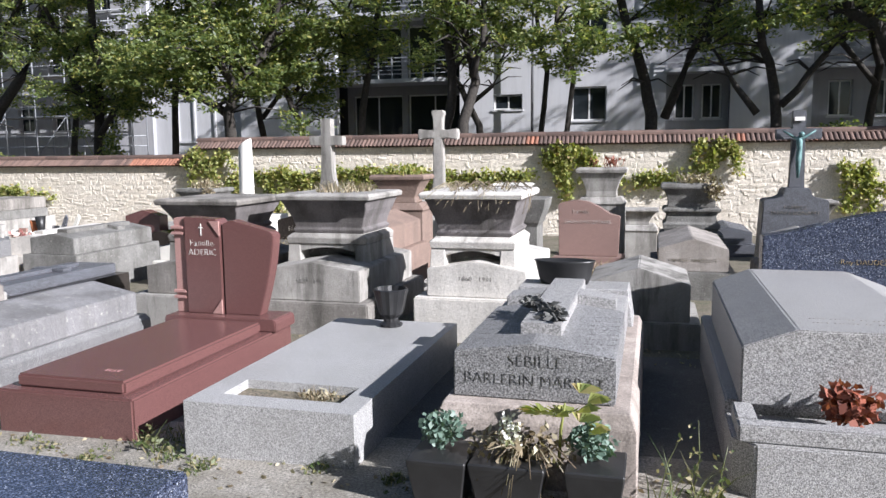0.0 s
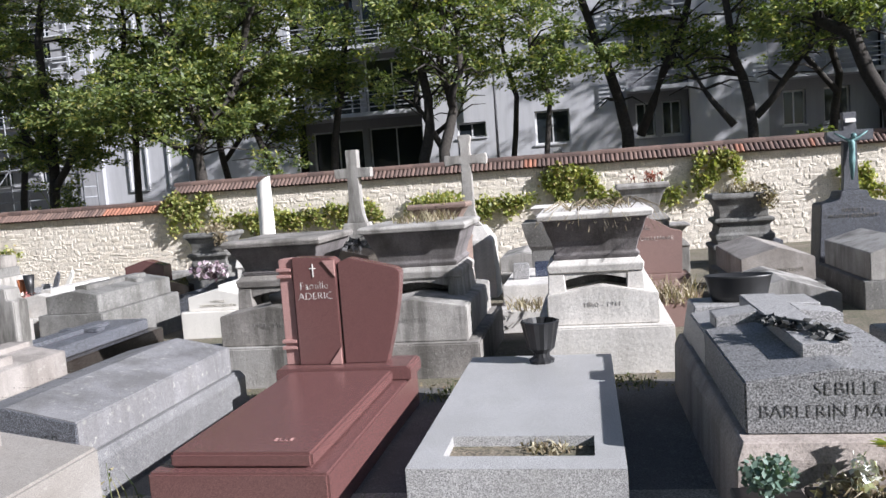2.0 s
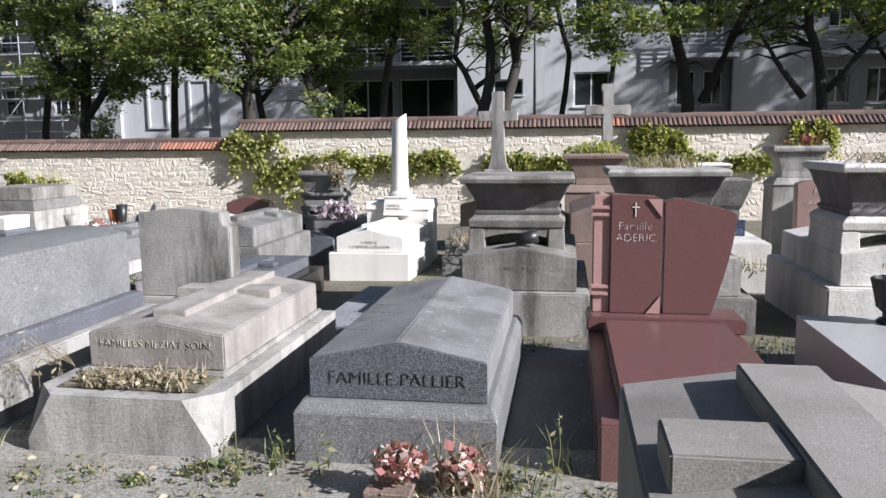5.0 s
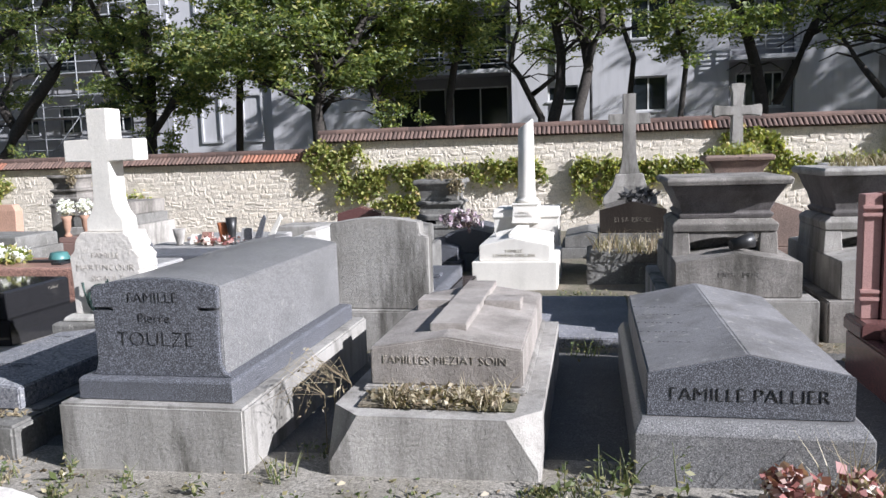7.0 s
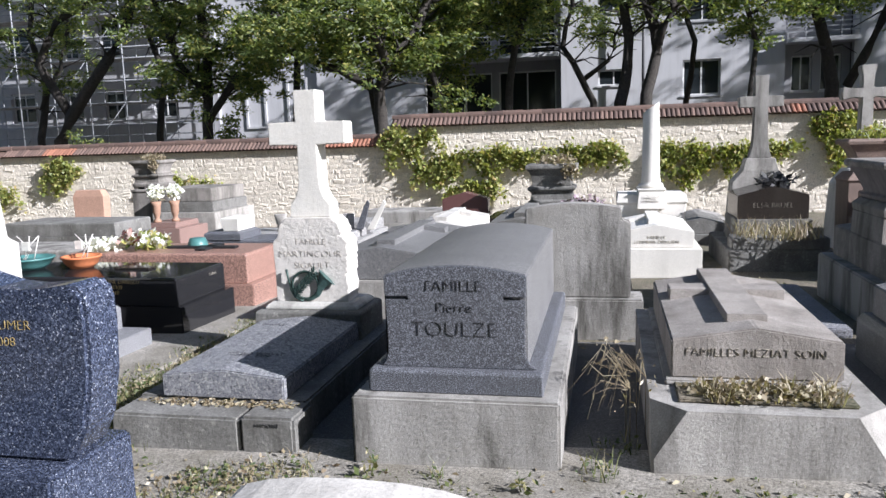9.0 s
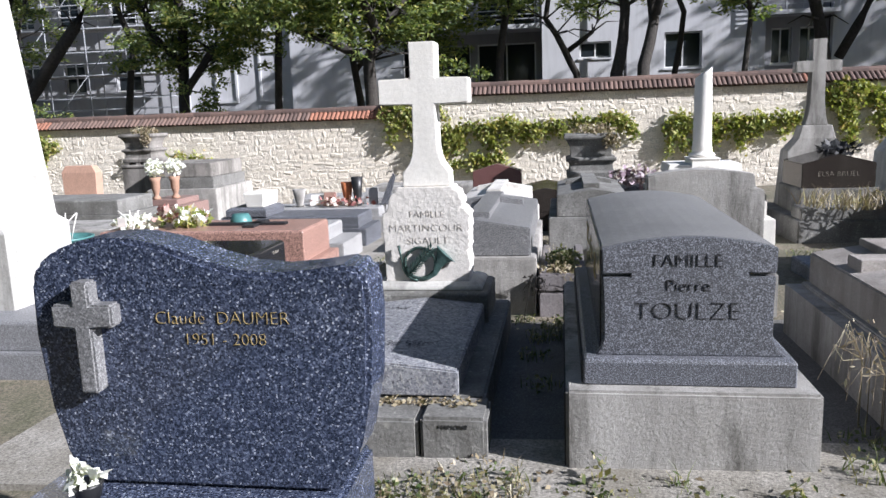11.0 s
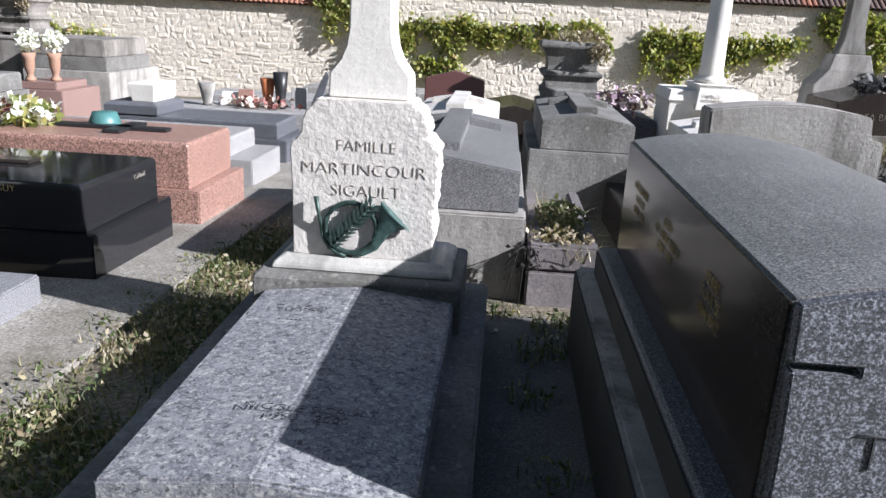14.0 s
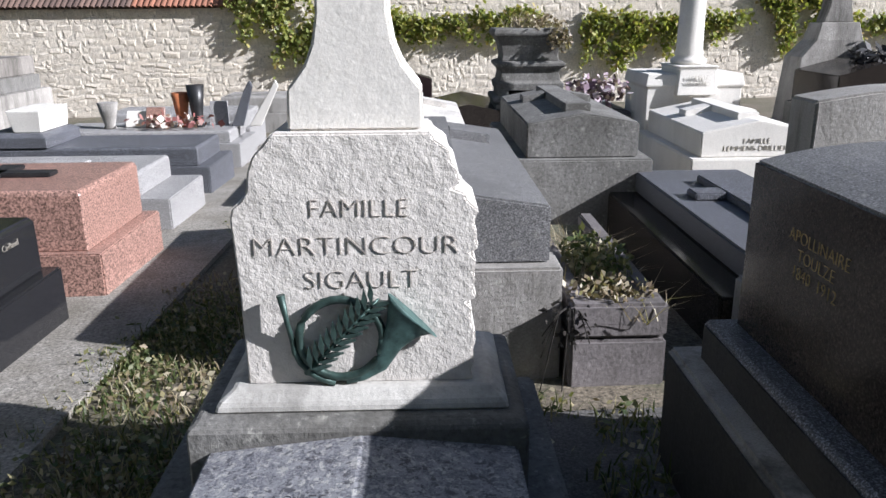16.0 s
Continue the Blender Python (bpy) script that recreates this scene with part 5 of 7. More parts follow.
def cross_slab(y0, y1, xf, zb, zt, mat, label, xh=-12.1, step=0.06, yin=0.05):
    """A grave lying across, its foot to the side path."""
    gz = ground_z(xf, y0)
    g = thing("grave_slab", (xf + xh) / 2, (y0 + y1) / 2, gz, label, "grave", "side graves")
    bm = B(); box(bm, xh, xf, y0, y1, gz - 0.2, zb, 0.008); part("base", bm, mat, g)
    bm = B(); loft(bm, [(zb, xh + 0.02, xf - step, y0 + yin, y1 - yin), (zt - 0.02, xh + 0.02, xf - step, y0 + yin, y1 - yin), (zt, xh + 0.03, xf - step - 0.015, y0 + yin + 0.012, y1 - yin - 0.012)]); part("slab", bm, mat, g)
    return g


cross_slab(4.55, 5.52, -10.10, 0.06, 0.25, "mid_granite", "grey granite grave slab on a stepped base", step=0.22)
gb_ = cross_slab(5.86, 6.78, -10.03, 0.14, 0.385, "black_polished", "polished black granite grave with gold lettering")
lettering("MARIE MADELEINE DANGUY\nNEE TANGUY\n1927  2018", -10.75, 5.905, 0.30, 0.05, "letter_gold", gb_)
lettering("GUY DANGUY\n1926 1977", -11.45, 5.905, 0.30, 0.05, "letter_gold", gb_)
lettering("Caillaud", -10.083, 6.5, 0.32, 0.04, "letter_worn", gb_, 90, 90)
bm = B(); box(bm, -10.95, -10.6, 6.3, 6.42, 0.387, 0.405, 0.004); part("inlay", bm, "dark_polished", gb_)
gp = cross_slab(7.08, 7.95, -9.98, 0.10, 0.405, "pink_granite", "speckled pink granite grave with a cross laid on top", step=0.08)
bm = B(); box(bm, -11.2, -10.35, 7.46, 7.56, 0.405, 0.43, 0.005); box(bm, -10.72, -10.6, 7.3, 7.72, 0.405, 0.43, 0.005); part("relief_cross", bm, "iron", gp)
g3 = cross_slab(8.45, 9.25, -10.08, 0.05, 0.215, "grey_granite", "grey granite grave with a relief on its slab", step=0.22)
bm = B(); box(bm, -11.1, -10.75, 8.78, 8.9, 0.215, 0.24, 0.005); part("relief", bm, "grey_polished", g3)
cross_slab(9.7, 10.5, -10.15, 0.02, 0.18, "dark_granite", "dark grey granite grave slab", step=0.1)
cross_slab(11.0, 11.8, -10.2, 0.0, 0.12, "grey_granite", "grey granite grave slab with vases and plaques", step=0.1)
cross_slab(12.4, 13.3, -10.4, -0.05, 0.12, "grey_granite", "grey granite grave slab near the wall")
cross_slab(11.0, 12.1, -14.25, 0.08, 0.30, "mossy_stone", "dark stone grave with a pale stepped end", -16.4)
cross_slab(8.0, 8.9, -12.5, 0.05, 0.30, "concrete", "pale concrete grave in the side rows", -14.8)
cross_slab(5.9, 6.8, -12.5, 0.05, 0.33, "grey_granite", "grey granite grave in the side rows", -14.8)
cross_slab(14.2, 15.1, -9.2, -0.1, 0.12, "concrete", "pale stone grave at the foot of the wall", -11.2)
# tall white monument
g = thing("cross_monument", -11.870, 5.2, ground_z(-11.820, 5.2), "tall tapering white stone monument", "monument")
bm = B(); loft(bm, [(-0.4, -12.420, -11.240, 4.75, 5.75), (0.10, -12.420, -11.240, 4.75, 5.75), (0.14, -12.370, -11.280, 4.8, 5.7)]); part("base", bm, "pale_stained", g)
bm = B(); loft(bm, [(0.14, -12.220, -11.220, 4.85, 5.5), (0.75, -12.220, -11.220, 4.85, 5.5), (0.80, -12.180, -11.280, 4.9, 5.46), (2.55, -12.100, -11.440, 4.98, 5.42), (2.60, -12.150, -11.380, 4.94, 5.46), (2.72, -12.150, -11.380, 4.94, 5.46)]); part("shaft", bm, "pale_stained", g)
upright_cross(g, -11.770, 5.2, 2.72, 3.3, 3.6, 0.3, 0.12, 0.1, "pale_stained", 0.05)
# pink headstone, pedestal with vases, dark altar tomb
g = thing("headstone", -16.15, 13.0, ground_z(-16, 13), "small pink granite headstone", "headstone")
bm = B(); box(bm, -16.65, -15.65, 12.6, 13.3, -0.6, 0.12, 0.01); part("base", bm, "concrete", g)
bm = B(); loft(bm, [(0.12, -16.45, -15.83, 12.88, 13.08), (0.60, -16.47, -15.81, 12.88, 13.08), (0.72, -16.40, -15.88, 12.90, 13.06)]); part("stone", bm, "salmon_granite", g)
g = thing("altar_tomb", -14.7, 14.6, ground_z(-14.7, 14.6), "dark stone altar tomb stepped against the wall", "tomb")
bm = B(); box(bm, -15.3, -13.95, 13.62, 15.3, -0.6, 0.20, 0.01); part("base", bm, "weathered", g)
bm = B(); box(bm, -15.25, -14.05, 13.75, 15.2, 0.20, 0.40, 0.01); part("step", bm, "mossy_stone", g)
bm = B(); box(bm, -15.25, -14.10, 13.80, 15.2, 0.40, 0.66, 0.015); part("body", bm, "mixed_stone", g)
g = thing("vase_pedestal", -14.45, 12.85, ground_z(-14.4, 12.8), "pink granite pedestal for flower vases", "pedestal")
bm = B(); box(bm, -14.85, -14.05, 12.5, 13.5, -0.5, 0.02, 0.01); part("base", bm, "brown_pink", g)
bm = B(); box(bm, -14.72, -14.18, 12.6, 13.4, 0.02, 0.12, 0.01); part("step", bm, "brown_pink", g)
for x, y in ((-14.6, 12.7), (-14.34, 12.88)):
    bm = B(); lathe(bm, [(0.07, 0.122), (0.075, 0.15), (0.04, 0.19), (0.045, 0.22), (0.07, 0.30), (0.075, 0.42), (0.10, 0.50), (0.085, 0.50)], x, y, 16)
    v = solo("flower_vase", bm, "clay", "pale clay flower vase with white artificial flowers", "vase", (x, y, 0.12), "terracotta vases")
    pl = B(); leaves(pl, (x, y, 0.66), (0.16, 0.14, 0.15), 150, 0.07, rng, 0, 1.1)
    solo("bouquet", pl, "petal_white", "white artificial flowers standing in a vase", "flowers", (x, y, 0.5))
# pots and flowers on the black grave
for nm, x, y, r, mat, lab in (("plant_pot", -11.85, 6.3, 0.22, "green_plastic", "dark green plastic bowl with a small plant"), ("plant_pot", -11.36, 6.4, 0.17, "terracotta", "orange terracotta bowl with canes")):
    bm = B(); lathe(bm, [(r * 0.6, 0.387), (r * 0.85, 0.43), (r, 0.48), (r * 1.06, 0.485), (r * 1.06, 0.50), (r * 0.95, 0.50), (r * 0.9, 0.47)], x, y, 20)
    solo(nm, bm, mat, lab, "pot", (x, y, 0.387))
    pl = B()
    for k in range(4):
        tube(pl, [(x + rng.uniform(-.08, .08), y, 0.46), (x + rng.uniform(-.10, .10), y, 0.57), (x + rng.uniform(-.16, .16), y, 0.70)], [0.006, 0.005, 0.004], 5)
    box(pl, x - 0.05, x + 0.03, y - 0.01, y, 0.56, 0.64, 0.002)
    solo("cane_bundle", pl, "letter_white", "thin white canes stuck in a pot", "canes", (x, y, 0.46))
pl = B(); leaves(pl, (-11.30, 7.42, 0.52), (0.22, 0.2, 0.08), 120, 0.06, rng, 0, 1.3); solo("bouquet", pl, "petal_white", "cream blooms in the arrangement on the grave", "flowers", (-11.30, 7.42, 0.45))
pl = B(); leaves(pl, (-11.35, 7.45, 0.48), (0.24, 0.2, 0.08), 170, 0.08, rng, 0, 1.6); solo("flower_arrangement", pl, "leaf_ivy", "green and cream flower arrangement on the pink grave", "flowers", (-11.35, 7.45, 0.41))
pl = B(); leaves(pl, (-11.50, 7.4, 0.55), (0.16, 0.15, 0.07), 60, 0.06, rng, 0, 1.1); solo("bouquet", pl, "petal_red", "red and white flowers lying in the arrangement", "flowers", (-11.50, 7.4, 0.45))
pl = B(); leaves(pl, (-11.80, 7.35, 0.46), (0.22, 0.2, 0.06), 170, 0.07, rng, 0, 1.1); solo("bouquet", pl, "petal_white", "white artificial flowers lying on the grave", "flowers", (-11.80, 7.35, 0.41))
bm = B(); lathe(bm, [(0.115, 0.407), (0.11, 0.44), (0.085, 0.50), (0.05, 0.505)], -10.86, 7.62, 8); solo("bowl", bm, "green_plastic", "dark green bowl turned upside down on the grave", "bowl", (-10.83, 7.62, 0.405))
g = thing("flower_box", -11.62, 10.05, 0.18, "white stone flower box on a dark foot standing on a grave", "planter")
bm = B(); loft(bm, [(0.18, -12.0, -11.45, 9.74, 10.38), (0.27, -12.0, -11.45, 9.74, 10.38), (0.30, -11.95, -11.5, 9.78, 10.34)]); part("foot", bm, "dark_granite", g)
bm = B(); loft(bm, [(0.30, -11.74, -11.52, 9.82, 10.32), (0.46, -11.77, -11.50, 9.80, 10.32), (0.48, -11.77, -11.50, 9.80, 10.32)]); part("box", bm, "white_stone", g)
# plaques, vases and lanterns on the far slab
for k, (x, y, h, w, mat, lab) in enumerate(((-11.55, 11.3, 0.26, 0.10, "weathered", "small stone urn on a grave"), (-11.3, 11.35, 0.16, 0.12, "white_stone", "white memorial plaque leaning on a grave"), (-11.1, 11.3, 0.20, 0.10, "pink_granite", "pinkish memorial plaque on a grave"),
                                           (-10.85, 11.4, 0.34, 0.09, "terracotta", "orange memorial lantern on a grave"), (-10.68, 11.35, 0.42, 0.09, "black_pot", "tall black flower vase on a grave"), (-10.5, 11.45, 0.24, 0.10, "grey_granite", "grey memorial plaque on a grave"))):
    bm = B()
    if k in (0, 3, 4):
        lathe(bm, [(w * 0.7, 0.122), (w * 0.5, 0.15), (w * 0.75, 0.12 + h * 0.5), (w, 0.12 + h), (w * 0.8, 0.12 + h)], x, y, 14)
    else:
        loft(bm, [(0.122, x - w, x + w, y, y + 0.04), (0.12 + h, x - w * 0.9, x + w * 0.9, y + 0.06, y + 0.09)], 0.004)
    solo("vase" if k in (0, 3, 4) else "plaque", bm, mat, lab, "vase" if k in (0, 3, 4) else "plaque", (x, y, 0.12))
for x, s in ((-10.3, 0.12), (-10.12, 0.2)):
    bm = B(); prism(bm, [(x - 0.05, 0.121), (x + 0.07, 0.121), (x + 0.07 + s, 0.52), (x + 0.04 + s, 0.58), (x - 0.02 + s, 0.48)], 11.36, 11.40, "y", 0.006)
    solo("plaque", bm, "white_stone" if s > 0.15 else "dark_granite", "tall pointed memorial stone leaning on a grave", "plaque", (x, 11.38, 0.12))
pl = B(); leaves(pl, (-10.9, 11.2, 0.2), (0.5, 0.12, 0.06), 90, 0.07, rng, 0, 1.1); solo("bouquet", pl, "petal_red", "faded red flowers lying among plaques", "flowers", (-10.9, 11.2, 0.12))
# brown headstone near the wall
g = thing("headstone", -8.65, 11.6, ground_z(-8.6, 11.6), "low red-brown granite headstone with a peaked top", "headstone")
bm = B(); box(bm, -9.1, -8.2, 11.3, 12.0, -0.5, 0.1, 0.01); part("base", bm, "brown_stone", g)
bm = B(); prism(bm, gable(-9.0, -8.3, 0.1, 0.56, 0.66), 11.5, 11.75, "y", 0.01); part("stone", bm, "red_granite", g)
for x, y, h, mat in ((-7.95, 10.9, 0.5, "dark_polished"), (-7.3, 10.3, 0.35, "dark_granite"), (-6.8, 10.6, 0.5, "dark_granite"), (-5.2, 11.9, 0.3, "mossy_stone"), (-5.0, 12.9, 0.25, "weathered"), (-2.55, 12.4, 0.45, "weathered"), (1.2, 13.0, 0.4, "dark_granite"), (3.3, 12.6, 0.4, "weathered"), (3.2, 7.4, 0.45, "dark_granite"), (3.6, 10.9, 0.5, "weathered"), (-9.0, 13.3, 0.2, "weathered"), (-7.0, 13.2, 0.3, "weathered")):
    g = thing("tomb", x, y, ground_z(x, y), "weathered stone tomb among others near the wall", "tomb", "small tombs")
    gz = ground_z(x, y)
    bm = B(); box(bm, x - 0.42, x + 0.42, y, y + 1.5, gz - 0.2, gz + h * 0.5, 0.01); part("base", bm, mat, g)
    bm = B(); prism(bm, gable(x - 0.36, x + 0.36, gz + h * 0.5, gz + h, gz + h + 0.08), y + 0.08, y + 1.42, "y", 0.008); part("body", bm, mat, g)

# ---- ivy on the wall ----
def ivy(x0, x1, z0, z1, n, label, seed):
    """Creeper flat against the wall: arching runners with leaves along them."""
    r = random.Random(seed)
    bm = B()
    runs = max(6, int((x1 - x0) * 9))
    for k in range(runs):
        x, z = r.uniform(x0, x1), z1 - (z1 - z0) * r.random() ** 1.6 * 0.5
        dx, reach = r.choice((-1, 1)) * r.uniform(0.15, 0.55), r.uniform(0.2, 1.0)
        pts = []
        for q in range(6):
            f = q / 5
            pts.append((x + dx * f, WALL_Y - 0.03 - 0.07 * math.sin(2.6 * f), max(z0, z + 0.10 * math.sin(3.1 * f) - (z1 - z0) * reach * f * f)))
        tube(bm, pts, [0.006, 0.005, 0.005, 0.004, 0.003, 0.002], 4)
        for _ in range(int(n * 2.0) // runs):
            f = r.random() * 4.999
            a, b = Vector(pts[int(f)]), Vector(pts[int(f) + 1])
            c = a.lerp(b, f % 1)
            leaves(bm, (c.x + r.gauss(0, 0.06), min(c.y - abs(r.gauss(0, 0.035)), WALL_Y - 0.02), c.z + r.gauss(0, 0.07)), (0.02, 0.01, 0.02), 1, 0.085, r, 0, 1.15)
    solo("ivy", bm, "leaf_ivy", label, "climber", ((x0 + x1) / 2, WALL_Y - 0.05, z0))


for k, (x0, x1, z0, z1, n) in enumerate(((-11.5, -10.6, 0.85, 1.6, 900), (-10.7, -9.4, 0.35, 1.0, 900), (-9.8, -6.2, 0.75, 1.1, 1900), (-9.9, -9.0, 0.0, 0.35, 500), (-5.45, -4.15, 0.3, 1.1, 1300), (-4.15, -2.5, 0.7, 1.05, 700), (-2.4, -1.4, 0.3, 1.65, 1500), (-1.4, 0.8, 0.75, 1.0, 500), (1.0, 1.55, 0.85, 1.7, 800),
                                         (3.6, 4.5, 0.3, 1.2, 700), (-20.7, -19.6, 0.3, 1.1, 900), (-17.6, -16.3, 0.35, 0.65, 400), (-22.5, -21.6, 0.0, 0.5, 300))):
    ivy(x0, x1, z0, z1, n, "light green creeper climbing the stone wall", 20 + k)


# ---- trees behind the wall ----
def tree_meshes(seed):
    """Wood and leaves of one leaning street tree, its foot at the origin."""
    r = random.Random(seed)
    wood, crown = B(), B()
    lean = r.uniform(-0.2, 0.2)
    fork = r.uniform(1.9, 3.3)
    foot = [(0, 0, -0.3), (lean * 0.3 * fork, 0, fork * 0.35), (lean * 0.8 * fork, r.uniform(-.1, .1), fork * 0.7), (lean * fork + r.uniform(-.15, .15), 0, fork)]
    tube(wood, foot, [0.32, 0.25, 0.22, 0.21], 10)
    top = Vector(foot[-1])
    tips = []
    n = r.randint(2, 4)
    for k in range(n):
        a = 2 * math.pi * (k + r.uniform(-0.3, 0.3)) / n
        out = r.uniform(1.3, 2.9)
        pts, p = [top - Vector((0, 0, 0.15))], top
        rise = [r.uniform(0.5, 1.2), r.uniform(0.9, 1.6), r.uniform(1.2, 2.0), r.uniform(1.4, 2.4)]
        for q, dz in enumerate(rise):
            w = out * (0.45, 0.3, 0.15, 0.1)[q]
            p = p + Vector((w * math.cos(a) + r.gauss(0, .22), w * 0.8 * math.sin(a) + r.gauss(0, .2), dz))
            pts.append(p)
        tube(wood, pts, [0.17, 0.145, 0.115, 0.08, 0.03], 8)
        for base in (pts[2], (pts[2] + pts[3]) / 2, pts[3], (pts[3] + pts[4]) / 2, pts[4]):
            for _ in range(r.randint(2, 4)):
                d = Vector((r.gauss(0, 1), r.gauss(0, 0.9), r.uniform(-0.45, 0.5))).normalized() * r.uniform(0.8, 2.1)
                e = base + d
                tube(wood, [base, base + d * 0.5 + Vector((0, 0, 0.15)), e], [0.045, 0.03, 0.012], 5)
                for f in (1.0, 0.72, 0.45):
                    tips.append(base + d * f + Vector((r.gauss(0, .2), r.gauss(0, .2), r.gauss(0, .12))))
    for k in range(2):
        p = top + Vector((r.gauss(0, .9), r.gauss(0, .7), 3.8))
        q = p + Vector((r.gauss(0, 1.2), r.gauss(0, 1.2), r.uniform(5, 8)))
        tube(wood, [top, top.lerp(p, 0.5) + Vector((r.gauss(0, .25), r.gauss(0, .2), 0)), p, q], [0.15, 0.12, 0.1, 0.03], 6)
        for f in (0.25, 0.45, 0.6, 0.75, 0.9, 1.0):
            c = p.lerp(q, f)
            leaves(crown, c + Vector((r.gauss(0, .8), r.gauss(0, .8), 0)), (1.3, 1.2, 0.8), 120, 0.3, r, 0.4, 2.2)
    for e in tips:
        if e.z < 2.9 and r.random() < 0.7:
            continue
        leaves(crown, e, (r.uniform(0.3, 0.7), r.uniform(0.3, 0.6), r.uniform(0.16, 0.36)), r.randint(85, 150), 0.135, r, 0.45, 2.4)
    out = []
    for nm, bm, mat in (("trunk", wood, "bark"), ("crown", crown, "leaf_tree")):
        me = bpy.data.meshes.new(nm)
        bm.to_mesh(me)
        bm.free()
        me.materials.append(M[mat])
        out.append(me)
    return out


KINDS = [tree_meshes(s) for s in (3, 8, 15)]
rt = random.Random(5)


def street_tree(y, stems, seed, low=3.6, girth=0.2, full=1.0, label="green street tree with dark winding limbs behind the wall"):
    """A tree of winding stems, each given by a few (x, z) bends; side limbs and layered leaf sprays grow from them."""
    r = random.Random(seed)
    x0, z0 = stems[0][0]
    foot = ground_z(x0, y) - 0.05
    wood, crown = B(), B()
    sprays = []
    for k, bends in enumerate(stems):
        pts = [Vector((a, y + (r.gauss(0, 0.25) if q else 0), b)) for q, (a, b) in enumerate(bends)]
        if k == 0:
            pts.insert(0, Vector((x0 - (pts[1].x - x0) * 0.3, y, foot)))
        d = (pts[-1] - pts[-2]).normalized()
        for _ in range(3 if pts[-1].z > 5.5 else 1):
            d = (d + Vector((r.gauss(0, 0.3), r.gauss(0, 0.3), 0.25))).normalized()
            pts.append(pts[-1] + d * r.uniform(0.9, 1.5))
        fine = [pts[0]]
        for a, b in zip(pts, pts[1:]):
            mid = a.lerp(b, 0.5) + Vector((r.gauss(0, 0.06), r.gauss(0, 0.06), 0))
            fine += [mid, b]
        g = girth * (1.0 if k == 0 else 0.66)
        n = len(fine)
        tube(wood, fine, [g * (1.25 if (q == 0 and k == 0) else 1) * (1 - 0.82 * q / (n - 1)) for q in range(n)], 9)
        for q in range(1, n):
            p = fine[q]
            if p.z < low - 0.9:
                continue
            for _ in range(3):
                out = Vector((r.gauss(0, 1), r.gauss(0, 0.8), r.uniform(-0.25, 0.55))).normalized() * r.uniform(0.7, 1.9)
                bend = p + out * 0.5 + Vector((0, 0, 0.18))
                tip = p + out
                tube(wood, [p, bend, tip], [0.04, 0.028, 0.010], 5)
                for f in (0.5, 0.8, 1.0):
                    c = bend.lerp(tip, f) if f < 1 else tip
                    if c.z > low:
                        sprays.append(c + Vector((r.gauss(0, 0.15), r.gauss(0, 0.15), r.gauss(0, 0.08))))
    for c in sprays:
        if r.random() > full * (0.62 if c.z > 6.0 else 1.0):
            continue
        for _ in range(5):
            e = c + Vector((r.gauss(0, 0.36), r.gauss(0, 0.34), r.gauss(0, 0.2)))
            leaves(crown, e, (r.uniform(0.2, 0.42), r.uniform(0.2, 0.4), r.uniform(0.08, 0.2)), r.randint(26, 48), 0.16, r, 0.45, 2.6)
    t = thing("tree", x0, y, foot, label, "tree", "street trees")
    part("trunk", wood, "bark", t)
    part("crown", crown, "leaf_tree", t)


street_tree(25.0, [[(-26.2, 1.8), (-24.7, 3.5), (-23.1, 5.8), (-22.4, 8.7)], [(-25.6, 2.6), (-26.9, 4.6), (-26.0, 6.1), (-24.4, 6.7), (-23.4, 7.7)]], 61, 5.2, 0.27, 0.4)
street_tree(24.0, [[(-19.7, 2.1), (-19.6, 4.5), (-19.6, 7.3), (-19.4, 9.1)], [(-19.6, 2.4), (-18.5, 3.6), (-17.5, 5.2), (-16.3, 6.5)], [(-19.6, 3.0), (-20.6, 4.2), (-21.3, 5.6), (-21.6, 7.0)]], 62, 2.9, 0.2)
street_tree(22.0, [[(-13.0, 1.7), (-13.0, 2.9), (-12.4, 4.0), (-11.6, 5.3), (-11.0, 6.8)], [(-13.0, 2.8), (-14.1, 3.5), (-15.2, 3.9), (-15.4, 4.6)], [(-12.7, 3.4), (-13.0, 4.6), (-13.4, 6.1)]], 63, 3.6, 0.22)
street_tree(24.0, [[(-11.5, 2.5), (-11.9, 3.7), (-12.3, 4.5), (-12.6, 5.7)], [(-11.8, 3.6), (-11.1, 4.3), (-10.3, 5.3)]], 64, 3.3, 0.13, 0.9)
street_tree(22.8, [[(-6.2, 2.3), (-6.0, 3.3), (-6.1, 4.9), (-6.2, 6.5)]], 66, 4.9, 0.2, 0.7)
street_tree(22.4, [[(-5.5, 2.5), (-5.2, 3.7), (-5.5, 4.9), (-5.3, 6.3)], [(-5.2, 3.8), (-4.8, 4.7), (-4.9, 6.0)]], 67, 4.9, 0.19, 0.7)
street_tree(31.8, [[(-7.1, 2.7), (-7.6, 3.7), (-8.3, 4.9), (-7.9, 6.5)], [(-7.5, 3.6), (-6.5, 4.3), (-6.3, 5.2)]], 65, 5.0, 0.17, 0.5, "thin winding tree before the facade")
street_tree(25.0, [[(-0.1, 2.7), (-0.3, 3.7), (-0.9, 5.5), (-1.4, 7.3)], [(0.3, 2.6), (1.0, 4.4), (1.7, 5.9), (2.0, 7.5)]], 69, 4.4, 0.22, 0.6)
street_tree(23.5, [[(3.3, 2.5), (3.1, 4.0), (2.8, 4.9), (2.6, 6.5)], [(3.4, 2.8), (4.1, 3.7), (4.9, 4.6), (5.5, 5.7)], [(2.8, 2.6), (2.2, 3.4), (1.9, 4.0)]], 70, 4.6, 0.17, 0.5)
